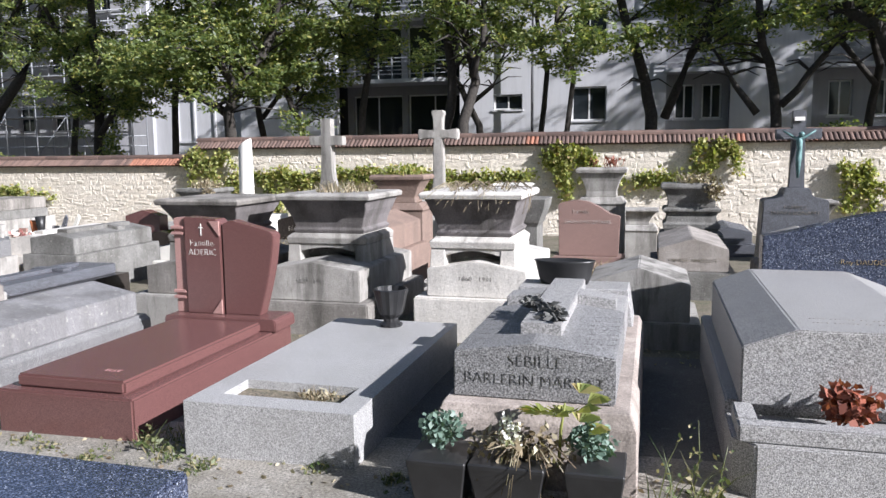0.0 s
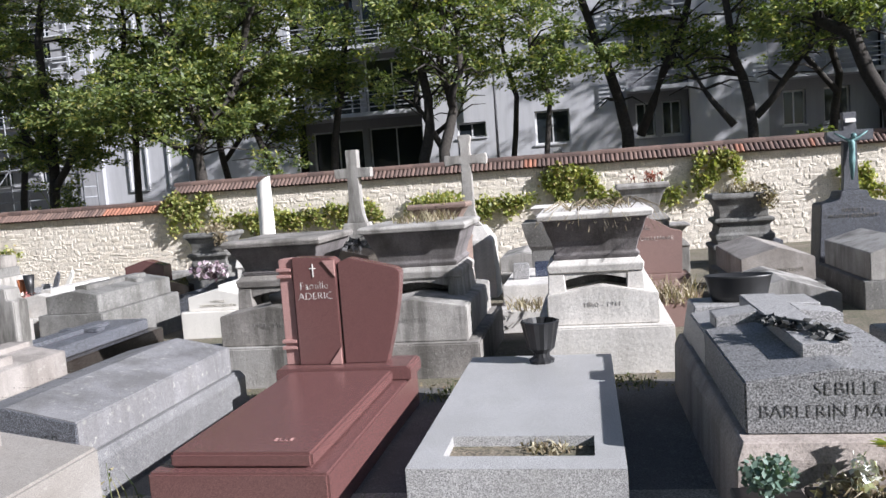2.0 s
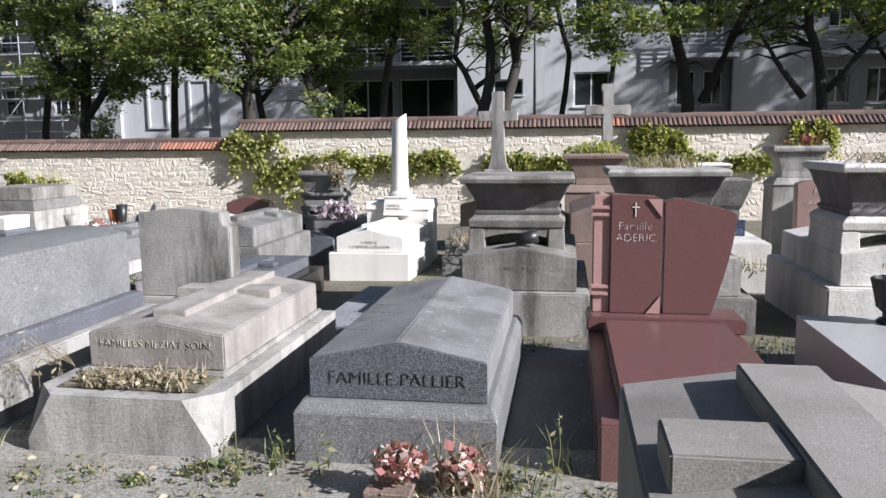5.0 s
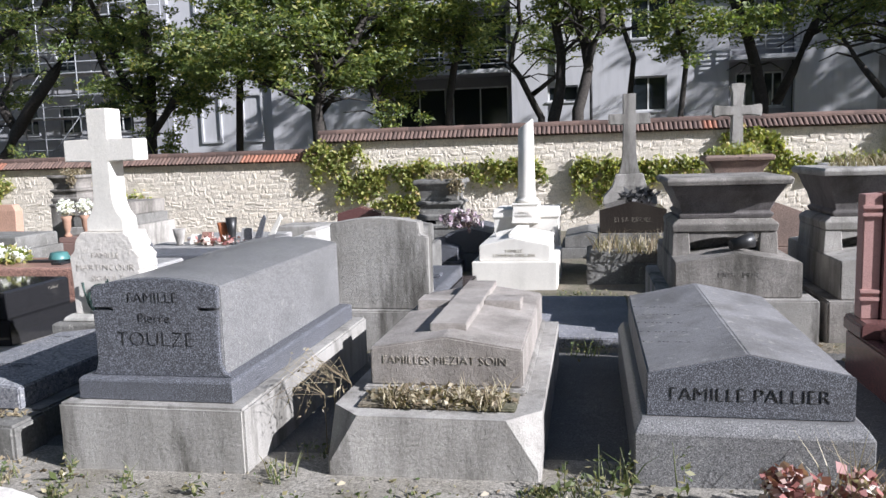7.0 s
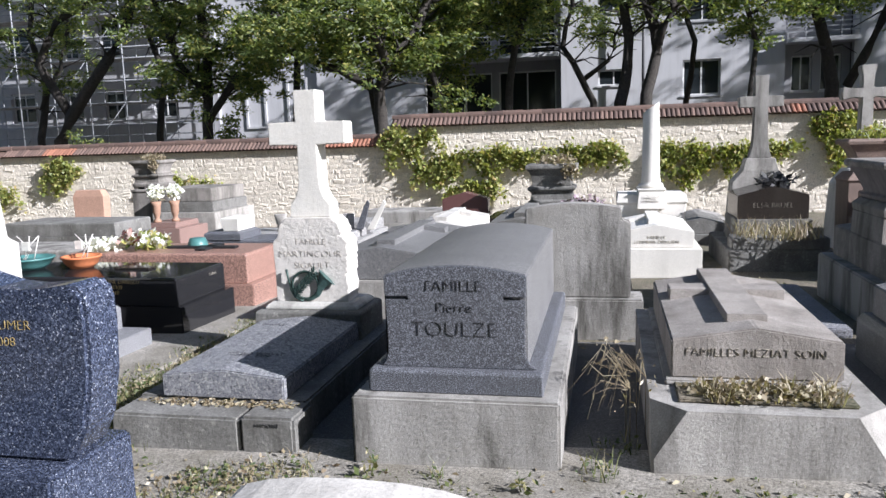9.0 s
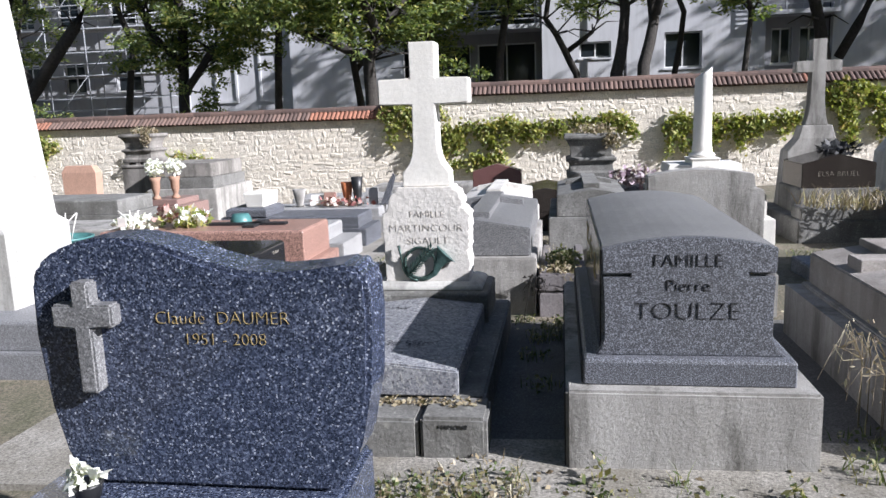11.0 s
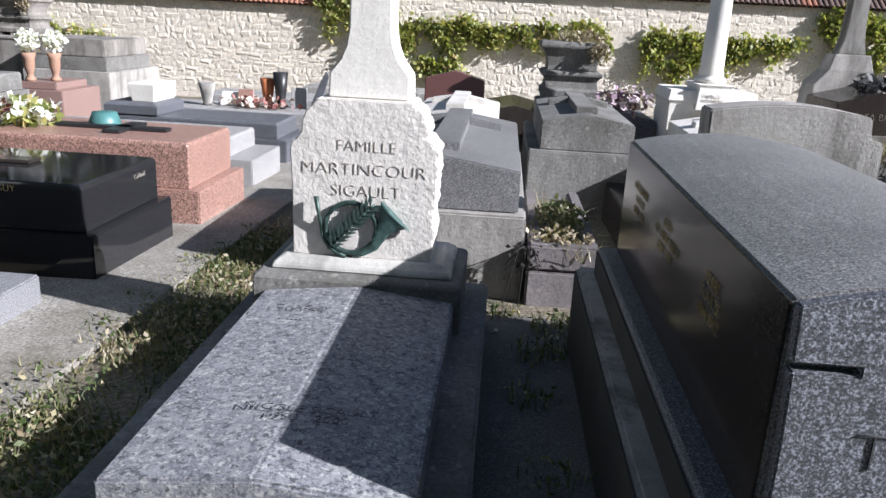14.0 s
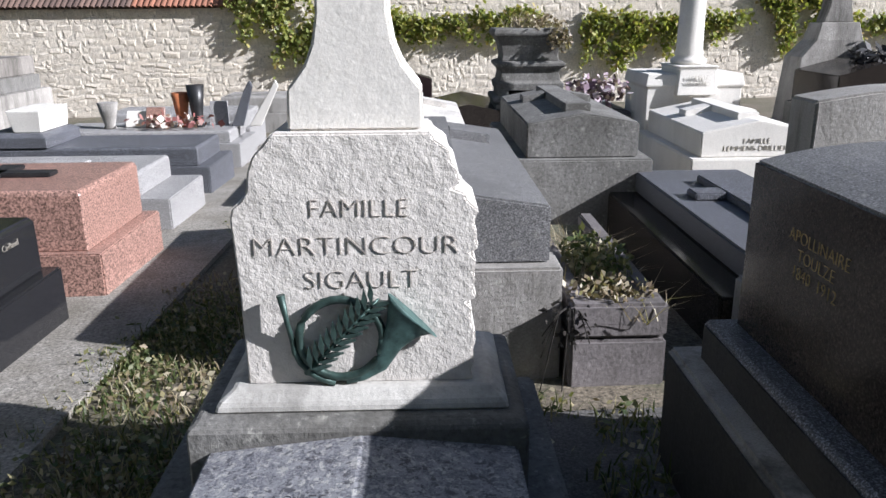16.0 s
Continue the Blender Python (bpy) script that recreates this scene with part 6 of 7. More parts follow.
street_tree(21.5, [[(6.2, 2.6), (5.3, 4.5), (4.7, 5.0), (4.4, 6.2)], [(6.1, 2.9), (7.0, 4.4), (7.6, 5.6)]], 71, 5.0, 0.22, 0.5)
street_tree(24.5, [[(-9.6, 2.0), (-9.4, 4.2), (-9.0, 6.0), (-8.8, 7.6)]], 72, 4.8, 0.15, 0.7)
street_tree(24.2, [[(-16.6, 2.0), (-16.4, 4.4), (-16.0, 6.4), (-15.8, 7.8)]], 73, 4.4, 0.14, 0.8)
street_tree(23.8, [[(-2.6, 2.0), (-2.4, 3.9), (-2.9, 5.4), (-2.7, 7.0)]], 74, 3.9, 0.1, 0.9, "slender young street tree behind the wall")
street_tree(27.5, [[(-14.8, 2.0), (-15.0, 4.0), (-14.6, 6.0), (-14.9, 7.8)], [(-14.9, 3.0), (-13.6, 4.6), (-13.0, 6.4)]], 75, 5.0, 0.15, 0.6)
street_tree(28.0, [[(-4.0, 2.0), (-3.7, 4.4), (-4.2, 6.4), (-4.0, 8.0)]], 76, 5.4, 0.12, 0.5)
street_tree(27.6, [[(6.6, 2.0), (6.9, 4.2), (6.4, 6.2), (6.6, 8.0)], [(6.8, 3.6), (5.7, 5.0), (5.0, 6.6)]], 77, 5.2, 0.16, 0.35)
street_tree(27.0, [[(-23.4, 2.0), (-23.0, 4.2), (-23.6, 6.2), (-23.3, 8.0)]], 78, 5.4, 0.15, 0.3)
street_tree(28.6, [[(-30.0, 2.0), (-29.6, 4.2), (-30.2, 6.2), (-29.8, 8.0)], [(-29.8, 3.2), (-28.6, 4.8), (-27.9, 6.4)]], 79, 3.8, 0.18, 0.4)
for k, (x, y) in enumerate(((-34.5, 24.5), (9.2, 23.8), (12.6, 23.0), (16.5, 24.0))):
    t = thing("tree", x, y, ground_z(x, y) - 0.05, "green street tree with a dark forked trunk behind the wall", "tree", "street trees")
    for nm, me in zip(("trunk", "crown"), KINDS[k % 3]):
        o = new(nm, me)
        o.parent = t
    t.rotation_euler = (0, 0, rt.uniform(0, 6.28))
    s = rt.uniform(0.92, 1.12)
    t.scale = (s, s, s)

# taller trees added out of view on the right to shade the facade
for k, (x, y) in enumerate(((16.5, 29.8), (20.0, 28.7), (25.0, 29.3), (32.0, 29.4))):
    t = thing("tree", x, y, ground_z(x, y) - 0.05, "tall unseen street tree added to shade the building", "tree", "facade trees")
    for nm, me in zip(("trunk", "crown"), KINDS[(k * 2 + 1) % 3]):
        o = new(nm, me)
        o.parent = t
    t.rotation_euler = (0, 0, rt.uniform(0, 6.28))
    t.scale = (1.25, 1.25, 1.45)

# ---- apartment building behind the trees ----
def holed_wall(bm, x0, x1, z0, z1, y0, y1, holes):
    """A wall with rectangular openings right through it."""
    xs = sorted({x0, x1, *[h[0] for h in holes], *[h[1] for h in holes]})
    zs = sorted({z0, z1, *[h[2] for h in holes], *[h[3] for h in holes]})
    for a, b in zip(xs, xs[1:]):
        for c, d in zip(zs, zs[1:]):
            if a < x0 or b > x1 or c < z0 or d > z1:
                continue
            mx, mz = (a + b) / 2, (c + d) / 2
            if not any(h[0] < mx < h[1] and h[2] < mz < h[3] for h in holes):
                box(bm, a, b, y0, y1, c, d, 0)
    bmesh.ops.remove_doubles(bm, verts=bm.verts, dist=0.0005)


bld = thing("apartment_building", -8, 36, -1.0, "pale rendered apartment building with balconies behind the trees", "building")
FY = 34.0
# The wing's half tone and the loggia's grey have shade mixed into the render.
SECTIONS = [(-60.0, -24.6, 0.0, "render_half_shade"), (-24.6, -19.6, 0.25, "render"), (-19.6, -14.5, 0.0, "render"), (-14.5, -8.5, 1.4, "render_grey"), (-8.5, 0.45, 0.0, "render"), (0.45, 3.0, 0.5, "render_grey"), (3.0, 6.1, 0.0, "render"), (6.1, 10.5, 0.6, "render_grey"), (10.5, 40.0, 0.0, "render")]
OPEN = [(-50.2, -48.8), (-45.2, -43.8), (-40.0, -38.4), (-36.0, -34.6), (-32.9, -31.9), (-30.7, -29.6), (-28.1, -26.7), (-17.9, -17.1), (-14.2, -11.7), (-11.4, -8.8), (-6.95, -5.65), (-3.5, -2.0), (0.8, 1.6), (1.9, 2.7), (6.8, 7.7), (8.4, 9.4), (12.5, 14.0), (17.0, 18.5), (22, 23.5), (28, 29.5)]
for x0, x1, back, mat in SECTIONS:
    holes = []
    for a, b in OPEN:
        if x0 < a and b < x1:
            for s in range(5):
                lo, hi = (2.9, 4.35) if s == 0 else (2.9 + 3.0 * s, 4.55 + 3.0 * s)
                if (a, b) == (-6.95, -5.65):
                    lo, hi = lo + 0.55, 4.12 + 3.0 * s
                # Loggia panes reach lower: dark glass stands in for the recess's shade.
                if -15 < a < -8.5:
                    lo -= 0.9
                if (a, b) == (-17.9, -17.1):
                    lo, hi = 5.05 + 3 * s, 5.75 + 3 * s
                holes.append((a, b, lo, hi))
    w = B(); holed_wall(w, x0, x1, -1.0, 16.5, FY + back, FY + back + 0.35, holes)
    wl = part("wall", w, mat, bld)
    for a, b, lo, hi in holes:
        fy = FY + back + 0.2
        f = B(); holed_wall(f, a, b, lo, hi, fy, fy + 0.06, [(a + 0.07, (a + b) / 2 - 0.03, lo + 0.07, hi - 0.07), ((a + b) / 2 + 0.03, b - 0.07, lo + 0.07, hi - 0.07)])
        wf = part("window", f, "frame_white", bld)
        p = B(); box(p, a + 0.06, b - 0.06, fy + 0.02, fy + 0.03, lo + 0.06, hi - 0.06, 0); part("pane", p, "glass", wf)
        p = B(); box(p, a - 0.06, b + 0.06, FY + back - 0.06, FY + back + 0.02, lo - 0.07, lo, 0); part("sill", p, "render", wf)
# Solid dark block in place of the unlit rooms behind the walls.
b = B(); box(b, -60, 40, FY + 1.9, FY + 12, -1.0, 16.4, 0); part("core", b, "dark_paint_and_rooms", bld)
b = B(); box(b, -60.3, 40.3, FY - 0.4, FY + 12, 16.5, 16.9, 0.02); part("roof", b, "render_grey", bld)
for x0, x1 in ((-23.2, -22.35), (-21.1, -20.25)):
    for s in range(4):
        b = B(); holed_wall(b, x0 - 0.1, x1 + 0.1, 2.2 + 3 * s, 4.45 + 3 * s, FY + 0.17, FY + 0.25, [(x0, x1, 2.3 + 3 * s, 4.35 + 3 * s)]); part("panel_frame", b, "render", bld)


def balcony(x0, x1, z, y0=FY - 0.35, y1=FY + 1.4):
    b = B(); box(b, x0, x1, y0, y1, z - 0.18, z, 0.01); bl = part("balcony", b, "render", bld)
    for k in range(5):
        r = B(); box(r, x0, x1, y0 + 0.03, y0 + 0.06, z + 0.2 + 0.18 * k, z + 0.24 + 0.18 * k, 0); part("rail", r, "steel", bl)
    for k in range(5):
        x = x0 + 0.04 + (x1 - x0 - 0.08) * k / 4
        r = B(); box(r, x - 0.025, x + 0.025, y0 + 0.02, y0 + 0.07, z, z + 1.0, 0); part("post", r, "steel", bl)


for z in (4.95, 7.95, 10.95, 13.95):
    balcony(-14.6, -8.6, z)
    balcony(0.4, 3.1, z, FY - 0.5, FY + 0.5)
    balcony(6.1, 10.5, z, FY - 0.3, FY + 0.6)
b = B(); tube(b, [(-5.12, FY - 0.6, -0.6), (-5.12, FY - 0.6, 4.0), (-5.1, FY - 0.6, 8.6)], [0.07, 0.06, 0.05], 8)
lamp = thing("street_lamp", -5.12, FY - 0.6, -0.5, "thin dark street lamp post before the building", "lamp post")
part("pole", b, "dark_paint_and_rooms", lamp)
b = B(); lathe(b, [(0.05, 8.6), (0.25, 8.65), (0.28, 8.75), (0.12, 8.85)], -5.1, FY - 0.6, 12); part("head", b, "dark_paint_and_rooms", lamp)

# scaffolding on the left wing
sc = thing("scaffolding", -30, 33, -0.9, "steel scaffolding with boards against the left wing", "scaffolding")
for y in (32.4, 33.5):
    for k in range(7):
        x = -36.0 + 1.9 * k
        p = B(); tube(p, [(x, y, -0.9), (x, y, 14)], [0.035, 0.035], 6); part("standard", p, "steel", sc)
for lv in range(7):
    z = 1.6 + 2.0 * lv
    for y in (32.4, 33.5):
        for dz in (0.0, 0.5, 1.0):
            p = B(); tube(p, [(-36.0, y, z + dz), (-24.6, y, z + dz)], [0.028, 0.028], 6); part("ledger", p, "steel", sc)
    p = B(); box(p, -36.0, -24.6, 32.45, 33.45, z - 0.06, z, 0.01); part("deck", p, "weathered", sc)
    for k in range(6):
        x = -36.0 + 1.9 * k
        if (k + lv) % 2:
            p = B(); tube(p, [(x, 32.38, z), (x + 1.9, 32.38, z + 2.0)], [0.024, 0.024], 6); part("brace", p, "steel", sc)
# low street hedge and wall behind the cemetery
rh = random.Random(9)
for cx, w, top in ((-18.6, 1.6, 2.6), (-10.8, 1.3, 2.9), (-23.2, 1.4, 2.0), (4.6, 1.2, 2.3)):
    hd = B()
    for k in range(int(w * 14)):
        a = rh.uniform(0, 6.28)
        e = Vector((cx + w * rh.uniform(0.1, 0.9) * math.cos(a), 22.6 + 0.6 * math.sin(a), rh.uniform(0.6, top)))
        tube(hd, [(cx + rh.gauss(0, 0.15), 22.6, ground_z(cx, 22.6) - 0.05), (cx + (e.x - cx) * 0.4, 22.6, e.z * 0.6), e], [0.02, 0.014, 0.006], 4)
        leaves(hd, e, (0.34, 0.3, 0.2), 80, 0.13, rh, 0.3, 2.2)
    solo("shrub", hd, "leaf_tree", "dark green shrub growing behind the boundary wall", "shrub", (cx, 22.6, ground_z(cx, 22.6)), "street shrubs")
strip("road", -60, 40, 19.0, 33.0, 0.012, "asphalt", "grey street behind the wall", 40)
# walls that close the cemetery behind the walk
b = B(); box(b, -60, 40, -14.4, -14, -1, 2.6, 0); solo("wall_south", b, "mortar", "pale stone wall far behind the walk", "wall", (0, -16, 0), kind="structure")

# unseen trees added on the other sides to hold back skylight
for k, (x, y) in enumerate([(-20.5, -7), (-21, -3), (-20, 0.5), (-21.5, 4), (-22, 8), (-24, -9.5), (-19.5, -10.5), (-16, -9.8), (-12.5, -10.6), (-9, -9.8), (-5.5, -10.5), (-2, -9.9), (1.5, -10.6), (5, -10), (9, -10.8), (-30, 2), (-31, 8)]):
    t = thing("tree", x, y, ground_z(x, y) - 0.05, "unseen green tree added to hold back skylight", "tree", "edge trees")
    for nm, me in zip(("trunk", "crown"), KINDS[k % 3]):
        o = new(nm, me)
        o.parent = t
    t.rotation_euler = (0, 0, rt.uniform(0, 6.28))
    t.scale = (1.3, 1.3, 1.2)
b = B(); box(b, -46.4, -46, -16, 17, -1.5, 3.2, 0); solo("wall_west", b, "mortar", "pale stone wall on the far side", "wall", (-46, 0, 0), kind="structure")

# ---- weeds, flowers and litter along the front ----
r5 = random.Random(77)


def tuft(x, y, r, n, h, mat="leaf_weed", name="weeds", label="green and dry weeds growing in the joints", lean=0.4):
    pl = B(); blades(pl, (x, y), r, int(n * 0.45), h * 0.75, r5, lean, 0.0035)
    leaves(pl, (x, y, ground_z(x, y) + h * 0.3), (r, r, h * 0.3), n // 2, 0.028, r5, 0.5)
    solo(name, pl, mat, label, "weeds", (x, y, ground_z(x, y)), "weed tufts", "stuff")


for x, y, r, n, h in ((-2.55, 3.45, 0.16, 160, 0.12), (-2.35, 3.3, 0.12, 70, 0.10), (0.15, 3.2, 0.15, 60, 0.35), (-5.2, 3.35, 0.10, 60, 0.16), (-5.05, 3.5, 0.08, 50, 0.22), (-3.9, 3.3, 0.15, 90, 0.2), (-3.75, 3.5, 0.06, 25, 0.35), (-6.6, 3.45, 0.10, 60, 0.16), (-6.5, 3.75, 0.12, 60, 0.12), (-7.85, 4.4, 0.10, 60, 0.10), (-7.9, 4.9, 0.1, 70, 0.12), (-7.85, 5.3, 0.12, 120, 0.14),
                      (-8.0, 3.3, 0.15, 90, 0.12), (-8.3, 3.2, 0.12, 60, 0.08), (-7.3, 3.35, 0.05, 20, 0.14), (-5.3, 3.2, 0.2, 120, 0.06), (-6.0, 3.3, 0.3, 100, 0.05), (-2.6, 5.45, 0.12, 100, 0.10), (-2.4, 5.6, 0.2, 120, 0.15), (-1.25, 5.6, 0.2, 160, 0.12), (-4.0, 5.6, 0.15, 90, 0.1), (-5.2, 8.3, 0.4, 220, 0.07), (-5.2, 5.7, 0.15, 70, 0.2), (0.55, 6.3, 0.2, 120, 0.14), (-7.75, 5.6, 0.15, 180, 0.12), (-8.0, 5.75, 0.1, 60, 0.1)):
    tuft(x, y, r, n, h)
for k in range(30):
    x, y = r5.uniform(-9.6, -9.1), r5.uniform(3.3, 7.5)
    tuft(x, y, 0.26, 240, 0.09, *(("leaf_dry", "dry_grass", "straw-coloured dry grass beside the grave") if k % 3 == 0 else ()))
for k in range(16):
    x, y = r5.uniform(-9.65, -9.1), r5.uniform(3.2, 6.8)
    tuft(x, y, 0.22, 230, 0.06, "leaf_weed", "weeds", "low green weeds spreading beside the grave")
for k in range(8):
    x, y = r5.uniform(-9.6, -9.0), r5.uniform(7.5, 13.5)
    tuft(x, y, 0.35, 160, 0.12)
for k in range(10):
    tuft(r5.uniform(-9.2, -6.5), r5.uniform(2.6, 3.0), 0.25, 140, 0.05)
for k in range(46):
    tuft(r5.uniform(-9.1, 0.4), r5.uniform(3.02, 3.4), r5.uniform(0.05, 0.14), r5.randint(30, 110), r5.uniform(0.03, 0.09))
for k in range(12):
    tuft(r5.uniform(-9.3, -7.9), r5.uniform(2.85, 3.4), r5.uniform(0.12, 0.25), 170, 0.07, *(("leaf_dry", "dry_grass", "straw-coloured dry grass beside the grave") if k % 2 else ()))
for x, h in ((-5.15, 0.3), (-5.02, 0.24), (-4.82, 0.26), (-5.28, 0.16), (-4.0, 0.24), (-3.8, 0.34), (-2.5, 0.2), (0.2, 0.34), (0.32, 0.26), (-7.6, 0.14), (-6.9, 0.1)):
    y = r5.uniform(3.2, 3.4)
    gz = ground_z(x, y)
    st = thing("weed", x, y, gz, "tall thin weed stalk with small leaves on the pavement", "weed", "weed stalks")
    pl = B()
    tube(pl, [(x, y, gz), (x + r5.gauss(0, 0.02), y, gz + h * 0.5), (x + r5.gauss(0, 0.04), y, gz + h)], [0.004, 0.003, 0.0015], 5)
    part("stem", pl, "leaf_weed", st)
    pl = B()
    for q in range(9):
        leaves(pl, (x + r5.gauss(0, 0.02), y + r5.gauss(0, 0.02), gz + h * (0.15 + 0.09 * q)), (0.015, 0.015, 0.01), 3, 0.05 * (1.2 - 0.09 * q), r5, 0.3, 2.4)
    part("foliage", pl, "leaf_weed", st)
pl = B()
for _ in range(900):
    x = r5.uniform(-9.6, 1.5)
    y = r5.choice((r5.uniform(2.8, 3.5), r5.uniform(5.45, 6.0)))
    leaves(pl, (x, y, ground_z(x, y) + 0.018), (0.01, 0.01, 0.003), 1, 0.035, r5, 0.95)
solo("fallen_leaves", pl, "leaf_dry", "small dry leaves scattered over the pavement", "leaves", (-4, 3.2, 0), kind="stuff")
pl = B()
leaves(pl, (-8.60, 3.74, 0.138), (0.42, 0.05, 0.006), 330, 0.024, r5, 0.8)
leaves(pl, (-8.20, 3.72, 0.147), (0.12, 0.06, 0.005), 90, 0.024, r5, 0.8)
solo("leaf_litter", pl, "leaf_dry", "brown leaf litter on a stone ledge", "leaves", (-8.55, 3.69, 0.06), kind="stuff")

# faded flower bunch before the ridged grey tomb
g = thing("bouquet", -4.42, 3.22, ground_z(-4.4, 3.2), "faded red and white artificial flower bunch on the ground", "flowers")
bm = B(); loft(bm, [(-0.02 + 0.018, -4.56, -4.38, 3.14, 3.30), (0.07, -4.57, -4.37, 3.13, 3.31)]); part("holder", bm, "brown_stone", g)
fl = B(); leaves(fl, (-4.44, 3.22, 0.17), (0.12, 0.10, 0.07), 330, 0.04, r5, 0, 1.2); part("flower_head", fl, "petal_red", g)
g = thing("bouquet", -4.18, 3.25, ground_z(-4.2, 3.2), "small faded pink flower bunch among dry grass", "flowers")
fl = B(); leaves(fl, (-4.18, 3.27, 0.13), (0.12, 0.10, 0.07), 160, 0.05, r5, 0, 1.2); part("flower_head", fl, "petal_red", g)
fl = B(); blades(fl, (-4.15, 3.25), 0.14, 70, 0.3, r5, 0.5, 0.004); part("stem", fl, "leaf_dry", g)

# planters and flowers before the coarse granite tomb
for x, w in ((-0.86, 0.13), (-0.56, 0.16), (-0.20, 0.12)):
    g = thing("planter", x, 3.09, ground_z(x, 3.09), "black angular planter box at the foot of the tomb", "planter", "black planters")
    gz = ground_z(x, 3.09)
    bm = B(); loft(bm, [(gz, x - w * 0.75, x + w * 0.75, 2.99, 3.19), (gz + 0.22, x - w, x + w, 2.95, 3.22), (gz + 0.24, x - w, x + w, 2.95, 3.22)]); part("box", bm, "black_pot", g)
for x in (-0.87, -0.22):
    pl = B(); leaves(pl, (x, 3.10, 0.42), (0.10, 0.09, 0.07), 420, 0.03, r5, 0, 1.4)
    tube(pl, [(x, 3.10, 0.28), (x, 3.10, 0.40)], [0.02, 0.02], 5)
    solo("succulent", pl, "succulent", "blue-green rosette succulent in a black planter", "plant", (x, 3.10, 0.3), "succulents")
pl = B()
for k in range(46):
    a, L = r5.uniform(0, 6.28), r5.uniform(0.08, 0.25)
    tube(pl, [(-0.5, 3.09, 0.28), (-0.5 + L * 0.6 * math.cos(a), 3.07 + 0.08 * math.sin(a), 0.40), (-0.5 + L * math.cos(a), 3.02 + 0.1 * math.sin(a), 0.30 + r5.uniform(-0.12, 0.12))], [0.005, 0.004, 0.002], 4)
leaves(pl, (-0.52, 3.07, 0.37), (0.24, 0.10, 0.09), 260, 0.04, r5)
solo("dried_bouquet", pl, "leaf_dry", "dried brown flower stems spilling over a planter", "plant", (-0.5, 3.09, 0.28))
pl = B(); leaves(pl, (-0.56, 3.05, 0.44), (0.05, 0.04, 0.08), 90, 0.03, r5, 0, 1.3)
solo("bouquet", pl, "petal_white", "faded white and pink artificial flowers in a planter", "flowers", (-0.58, 3.05, 0.36))
pl = B()
tube(pl, [(-0.36, 3.12, 0.28), (-0.35, 3.10, 0.45), (-0.33, 3.07, 0.58)], [0.008, 0.007, 0.004], 5)
for k in range(9):
    a = k * 0.9
    c = Vector((-0.34 + 0.10 * math.cos(a), 3.08 + 0.08 * math.sin(a), 0.46 + 0.018 * k))
    for j in range(5):
        b = a + (j - 2) * 0.45
        d = Vector((0.10 * math.cos(b), 0.075 * math.sin(b) - 0.02, 0.045))
        s = Vector((-math.sin(b), math.cos(b), 0.5)) * 0.024
        pl.faces.new([pl.verts.new(c), pl.verts.new(c + d * 0.5 + s), pl.verts.new(c + d - Vector((0, 0, 0.02))), pl.verts.new(c + d * 0.5 - s)])
solo("sapling", pl, "leaf_ivy", "bright green lobed sapling growing from a planter", "plant", (-0.36, 3.12, 0.28))

g = thing("flower_pot", -9.0, 2.27, 0.43, "small dark pot of white and blue flowers on a granite base", "flowers")
bm = B(); lathe(bm, [(0.03, 0.431), (0.04, 0.47), (0.042, 0.475), (0.036, 0.475)], -8.98, 2.265, 12); part("pot", bm, "black_pot", g)
fl = B(); leaves(fl, (-8.98, 2.262, 0.50), (0.06, 0.03, 0.03), 60, 0.035, r5, 0, 1.2); part("flower_head", fl, "petal_white", g)

# ---- wall stones and coping tiles ----
def pillow(w, h, d, seed):
    """A rough stone: an uneven front set proud of its back."""
    r = random.Random(seed)
    j = lambda s: r.uniform(-s, s)
    me = bpy.data.meshes.new("stone")
    e = min(w, h) * 0.26
    back = [(-w / 2, 0.03, -h / 2), (w / 2, 0.03, -h / 2), (w / 2, 0.03, h / 2), (-w / 2, 0.03, h / 2)]
    mid = [(x + j(e * 1.1), 0.0, z + j(e * 1.1)) for x, _, z in back]
    frt = [(x * (1 - 2 * e / w) + j(e * 0.4), -d + j(d * 0.6), z * (1 - 2 * e / h) + j(e * 0.6)) for x, _, z in back]
    f = [(8, 9, 10, 11)] + [(a + i, a + (i + 1) % 4, a + 4 + (i + 1) % 4, a + 4 + i) for a in (0, 4) for i in range(4)]
    me.from_pydata(back + mid + frt, [], f)
    me.materials.append(M["rubble"])
    me.update()
    return me


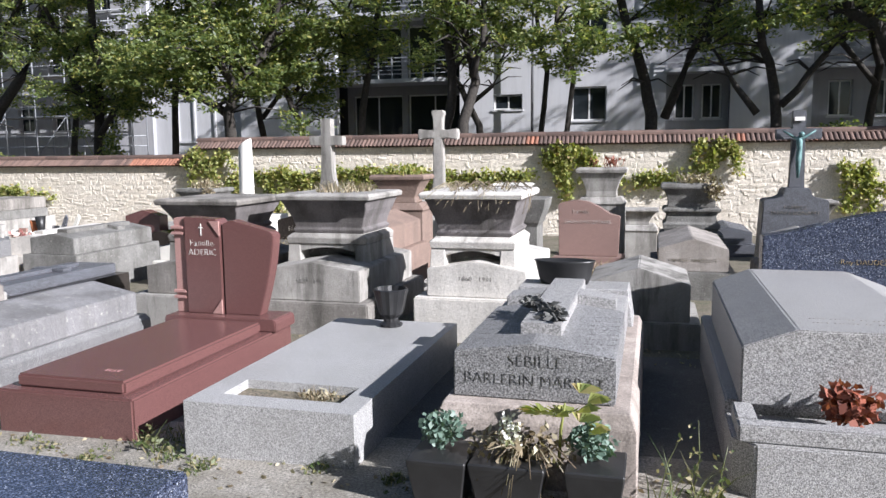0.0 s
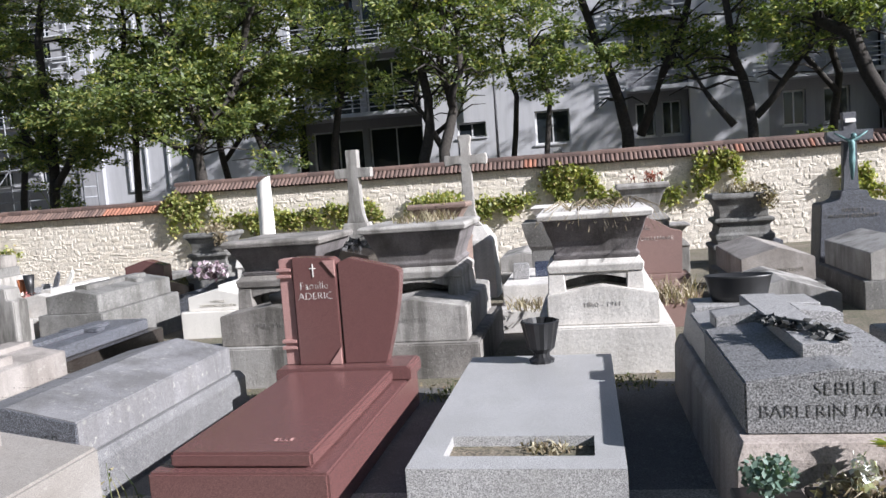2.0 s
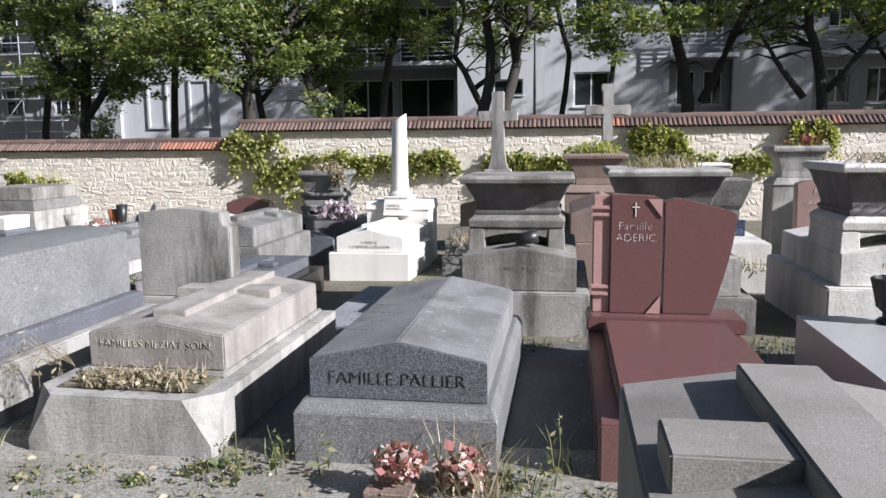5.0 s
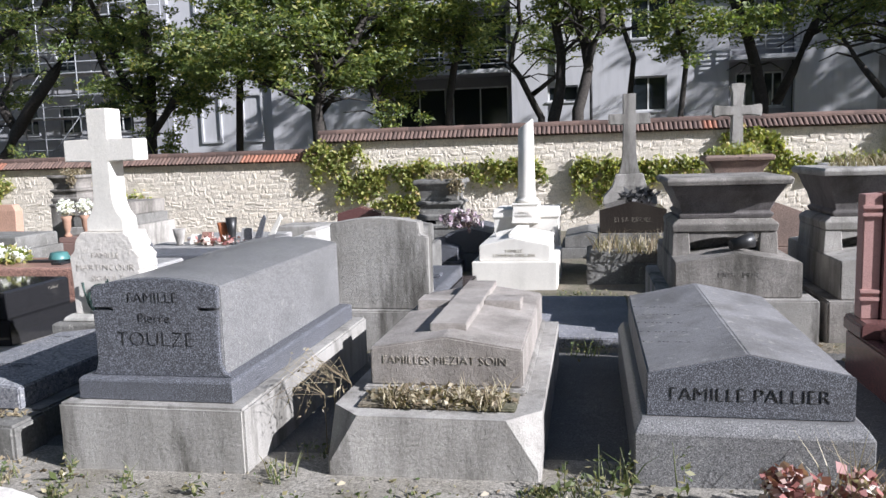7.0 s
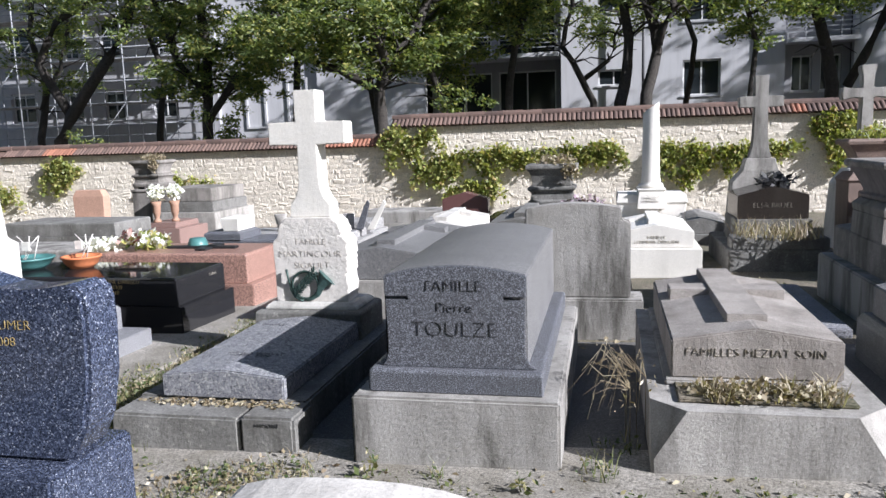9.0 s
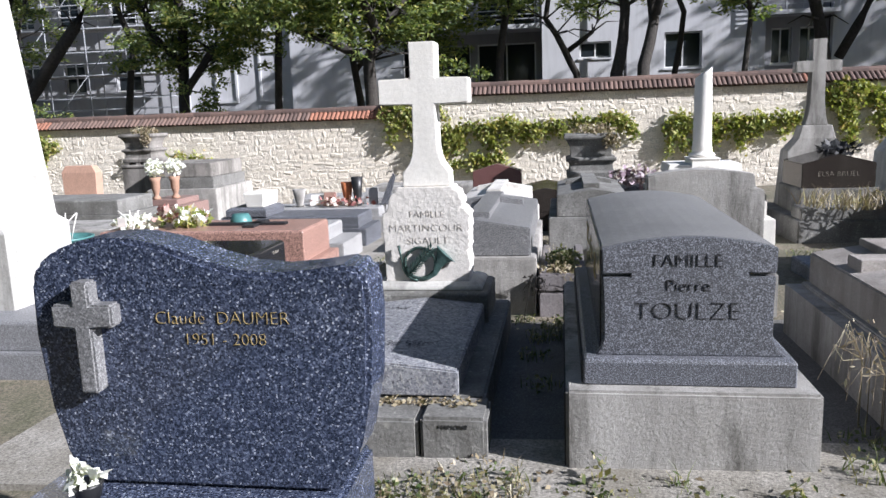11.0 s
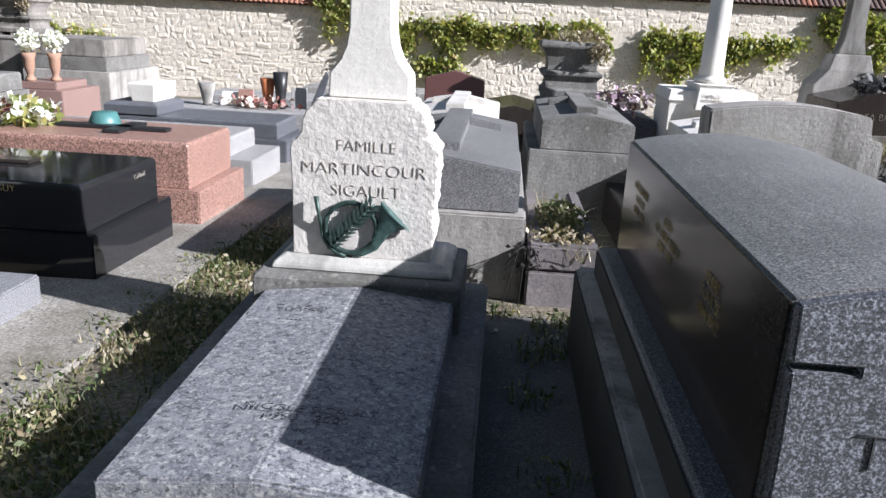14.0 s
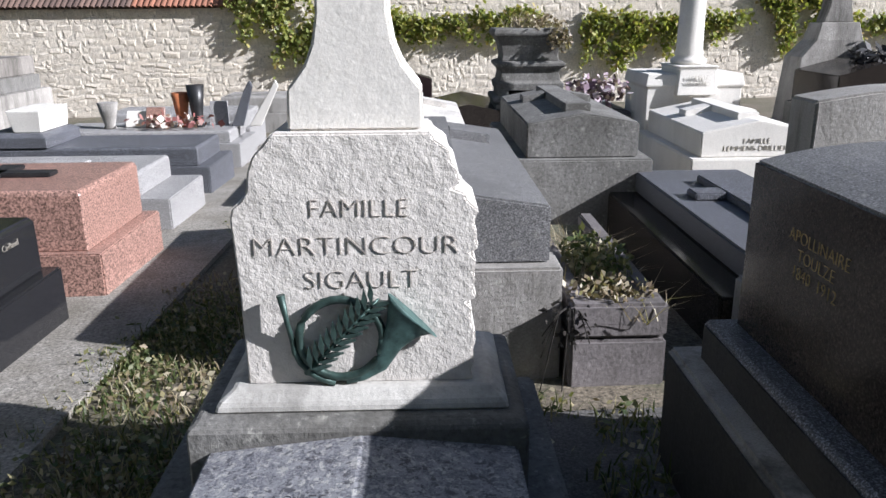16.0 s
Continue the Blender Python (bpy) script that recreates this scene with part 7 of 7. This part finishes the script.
rs = random.Random(12)
walls = [bpy.data.objects["wall_1"], bpy.data.objects["wall_2"], bpy.data.objects["wall_3"]]
SIZES = [(0.10, 0.08), (0.14, 0.09), (0.20, 0.11), (0.13, 0.11), (0.23, 0.10), (0.28, 0.13), (0.09, 0.09)]
LIB = {(i, k): pillow(w, h, 0.003 + 0.003 * k, i * 10 + k) for i, (w, h) in enumerate(SIZES) for k in range(3)}
singles = 0
rest = {0: ([], []), 1: ([], []), 2: ([], [])}
for wi, (x0, x1, zt) in enumerate(STEPS):
    z = -0.75 if wi < 2 else -0.4
    xa, xb = max(x0, -26.0), min(x1, 9.0)
    while z < zt - 0.05:
        row = rs.uniform(0.06, 0.13)
        x = xa + rs.uniform(0, 0.1)
        while x < xb - 0.1:
            i = rs.randrange(len(SIZES))
            w, h = SIZES[i]
            k = rs.randrange(3)
            sx, sz = rs.uniform(0.7, 1.15), row / h * rs.uniform(0.8, 1.3)
            w *= sx
            if x + w > xb:
                break
            px, pz = x + w / 2, z + row / 2 + rs.uniform(-0.03, 0.03)
            near = (wi == 0 and -14.0 < px and pz > -0.35) or (wi == 1 and px < -10.0 and pz > 0)
            if near and singles < 300 and rs.random() < 0.9:
                o = new("stone", LIB[(i, k)])
                o.parent = walls[wi]
                o.location = Vector((px, WALL_Y + 0.03, pz)) - walls[wi].location
                o.scale = (sx, rs.uniform(0.7, 1.2), sz)
                o.rotation_euler = (0, rs.uniform(-0.2, 0.2), 0)
                singles += 1
            else:
                vs, fs = rest[wi]
                n0 = len(vs)
                ca = rs.uniform(-0.2, 0.2)
                for v in LIB[(i, k)].vertices:
                    vs.append((px + v.co.x * sx + v.co.z * ca, WALL_Y + 0.03 + v.co.y, pz + v.co.z * sz - v.co.x * ca))
                fs.extend(tuple(n0 + q for q in p.vertices) for p in LIB[(i, k)].polygons)
            x += w + rs.uniform(0.004, 0.025)
        z += row + rs.uniform(0.0, 0.012)
for wi in range(3):
    vs, fs = rest[wi]
    me = bpy.data.meshes.new("stones")
    me.from_pydata([tuple(Vector(v) - walls[wi].location) for v in vs], [], fs)
    me.materials.append(M["rubble_joined"])
    o = new("stones", me)
    o.parent = walls[wi]
    tagged(o, kind="stuff")

# barrel tiles down the front slope, ridge tiles along the top
def barrel(length, r, mat, name):
    me = bpy.data.meshes.new(name)
    n, vs, fs = 6, [], []
    for a, y in ((0, 0.0), (1, length)):
        for rad in (r, r - 0.014):
            rr = rad * (1.0 if a == 0 else 0.85)
            vs += [(rr * math.cos(math.pi * k / n), y, rr * math.sin(math.pi * k / n)) for k in range(n + 1)]
    m = n + 1
    for k in range(n):
        fs += [(k, k + 1, 2 * m + k + 1, 2 * m + k), (m + k + 1, m + k, 3 * m + k, 3 * m + k + 1), (k + 1, k, m + k, m + k + 1), (2 * m + k, 2 * m + k + 1, 3 * m + k + 1, 3 * m + k)]
    me.from_pydata(vs, [], fs)
    me.materials.append(M[mat])
    me.update()
    return me


OLD, NEW, RIDGE = barrel(0.38, 0.052, "tile", "tile"), barrel(0.38, 0.052, "tile_new", "tile"), barrel(0.46, 0.11, "tile", "ridge_tile")
copings = [o for o in bpy.data.objects if o.name.startswith("wall_coping")]
slope = math.atan2(0.21, 0.30)
for wi, (x0, x1, zt) in enumerate(STEPS):
    cop = min(copings, key=lambda o: abs(o.location.x - x0))
    x = max(x0, -22.0) + 0.07
    while x < min(x1, 8.5) - 0.05:
        fresh = (wi == 0 and -13.4 < x < -11.4) or (wi == 0 and -20.8 < x < -19.9) or (wi == 1 and (-2.8 < x < -2.5 or rs.random() < 0.015))
        o = new("tile", NEW if fresh else OLD)
        o.parent = cop
        o.location = Vector((x, WALL_Y - 0.085, zt + 0.005)) - cop.location
        o.rotation_euler = (slope + rs.uniform(-0.02, 0.02), 0, rs.uniform(-0.03, 0.03))
        x += 0.1
    x = max(x0, -24.0)
    while x < min(x1, 8.5) - 0.3:
        o = new("ridge_tile", RIDGE)
        o.parent = cop
        o.location = Vector((x + 0.45, WALL_Y + 0.225, zt + 0.20)) - cop.location
        o.rotation_euler = (rs.uniform(0.0, 0.05), 0, math.pi / 2)
        x += 0.43
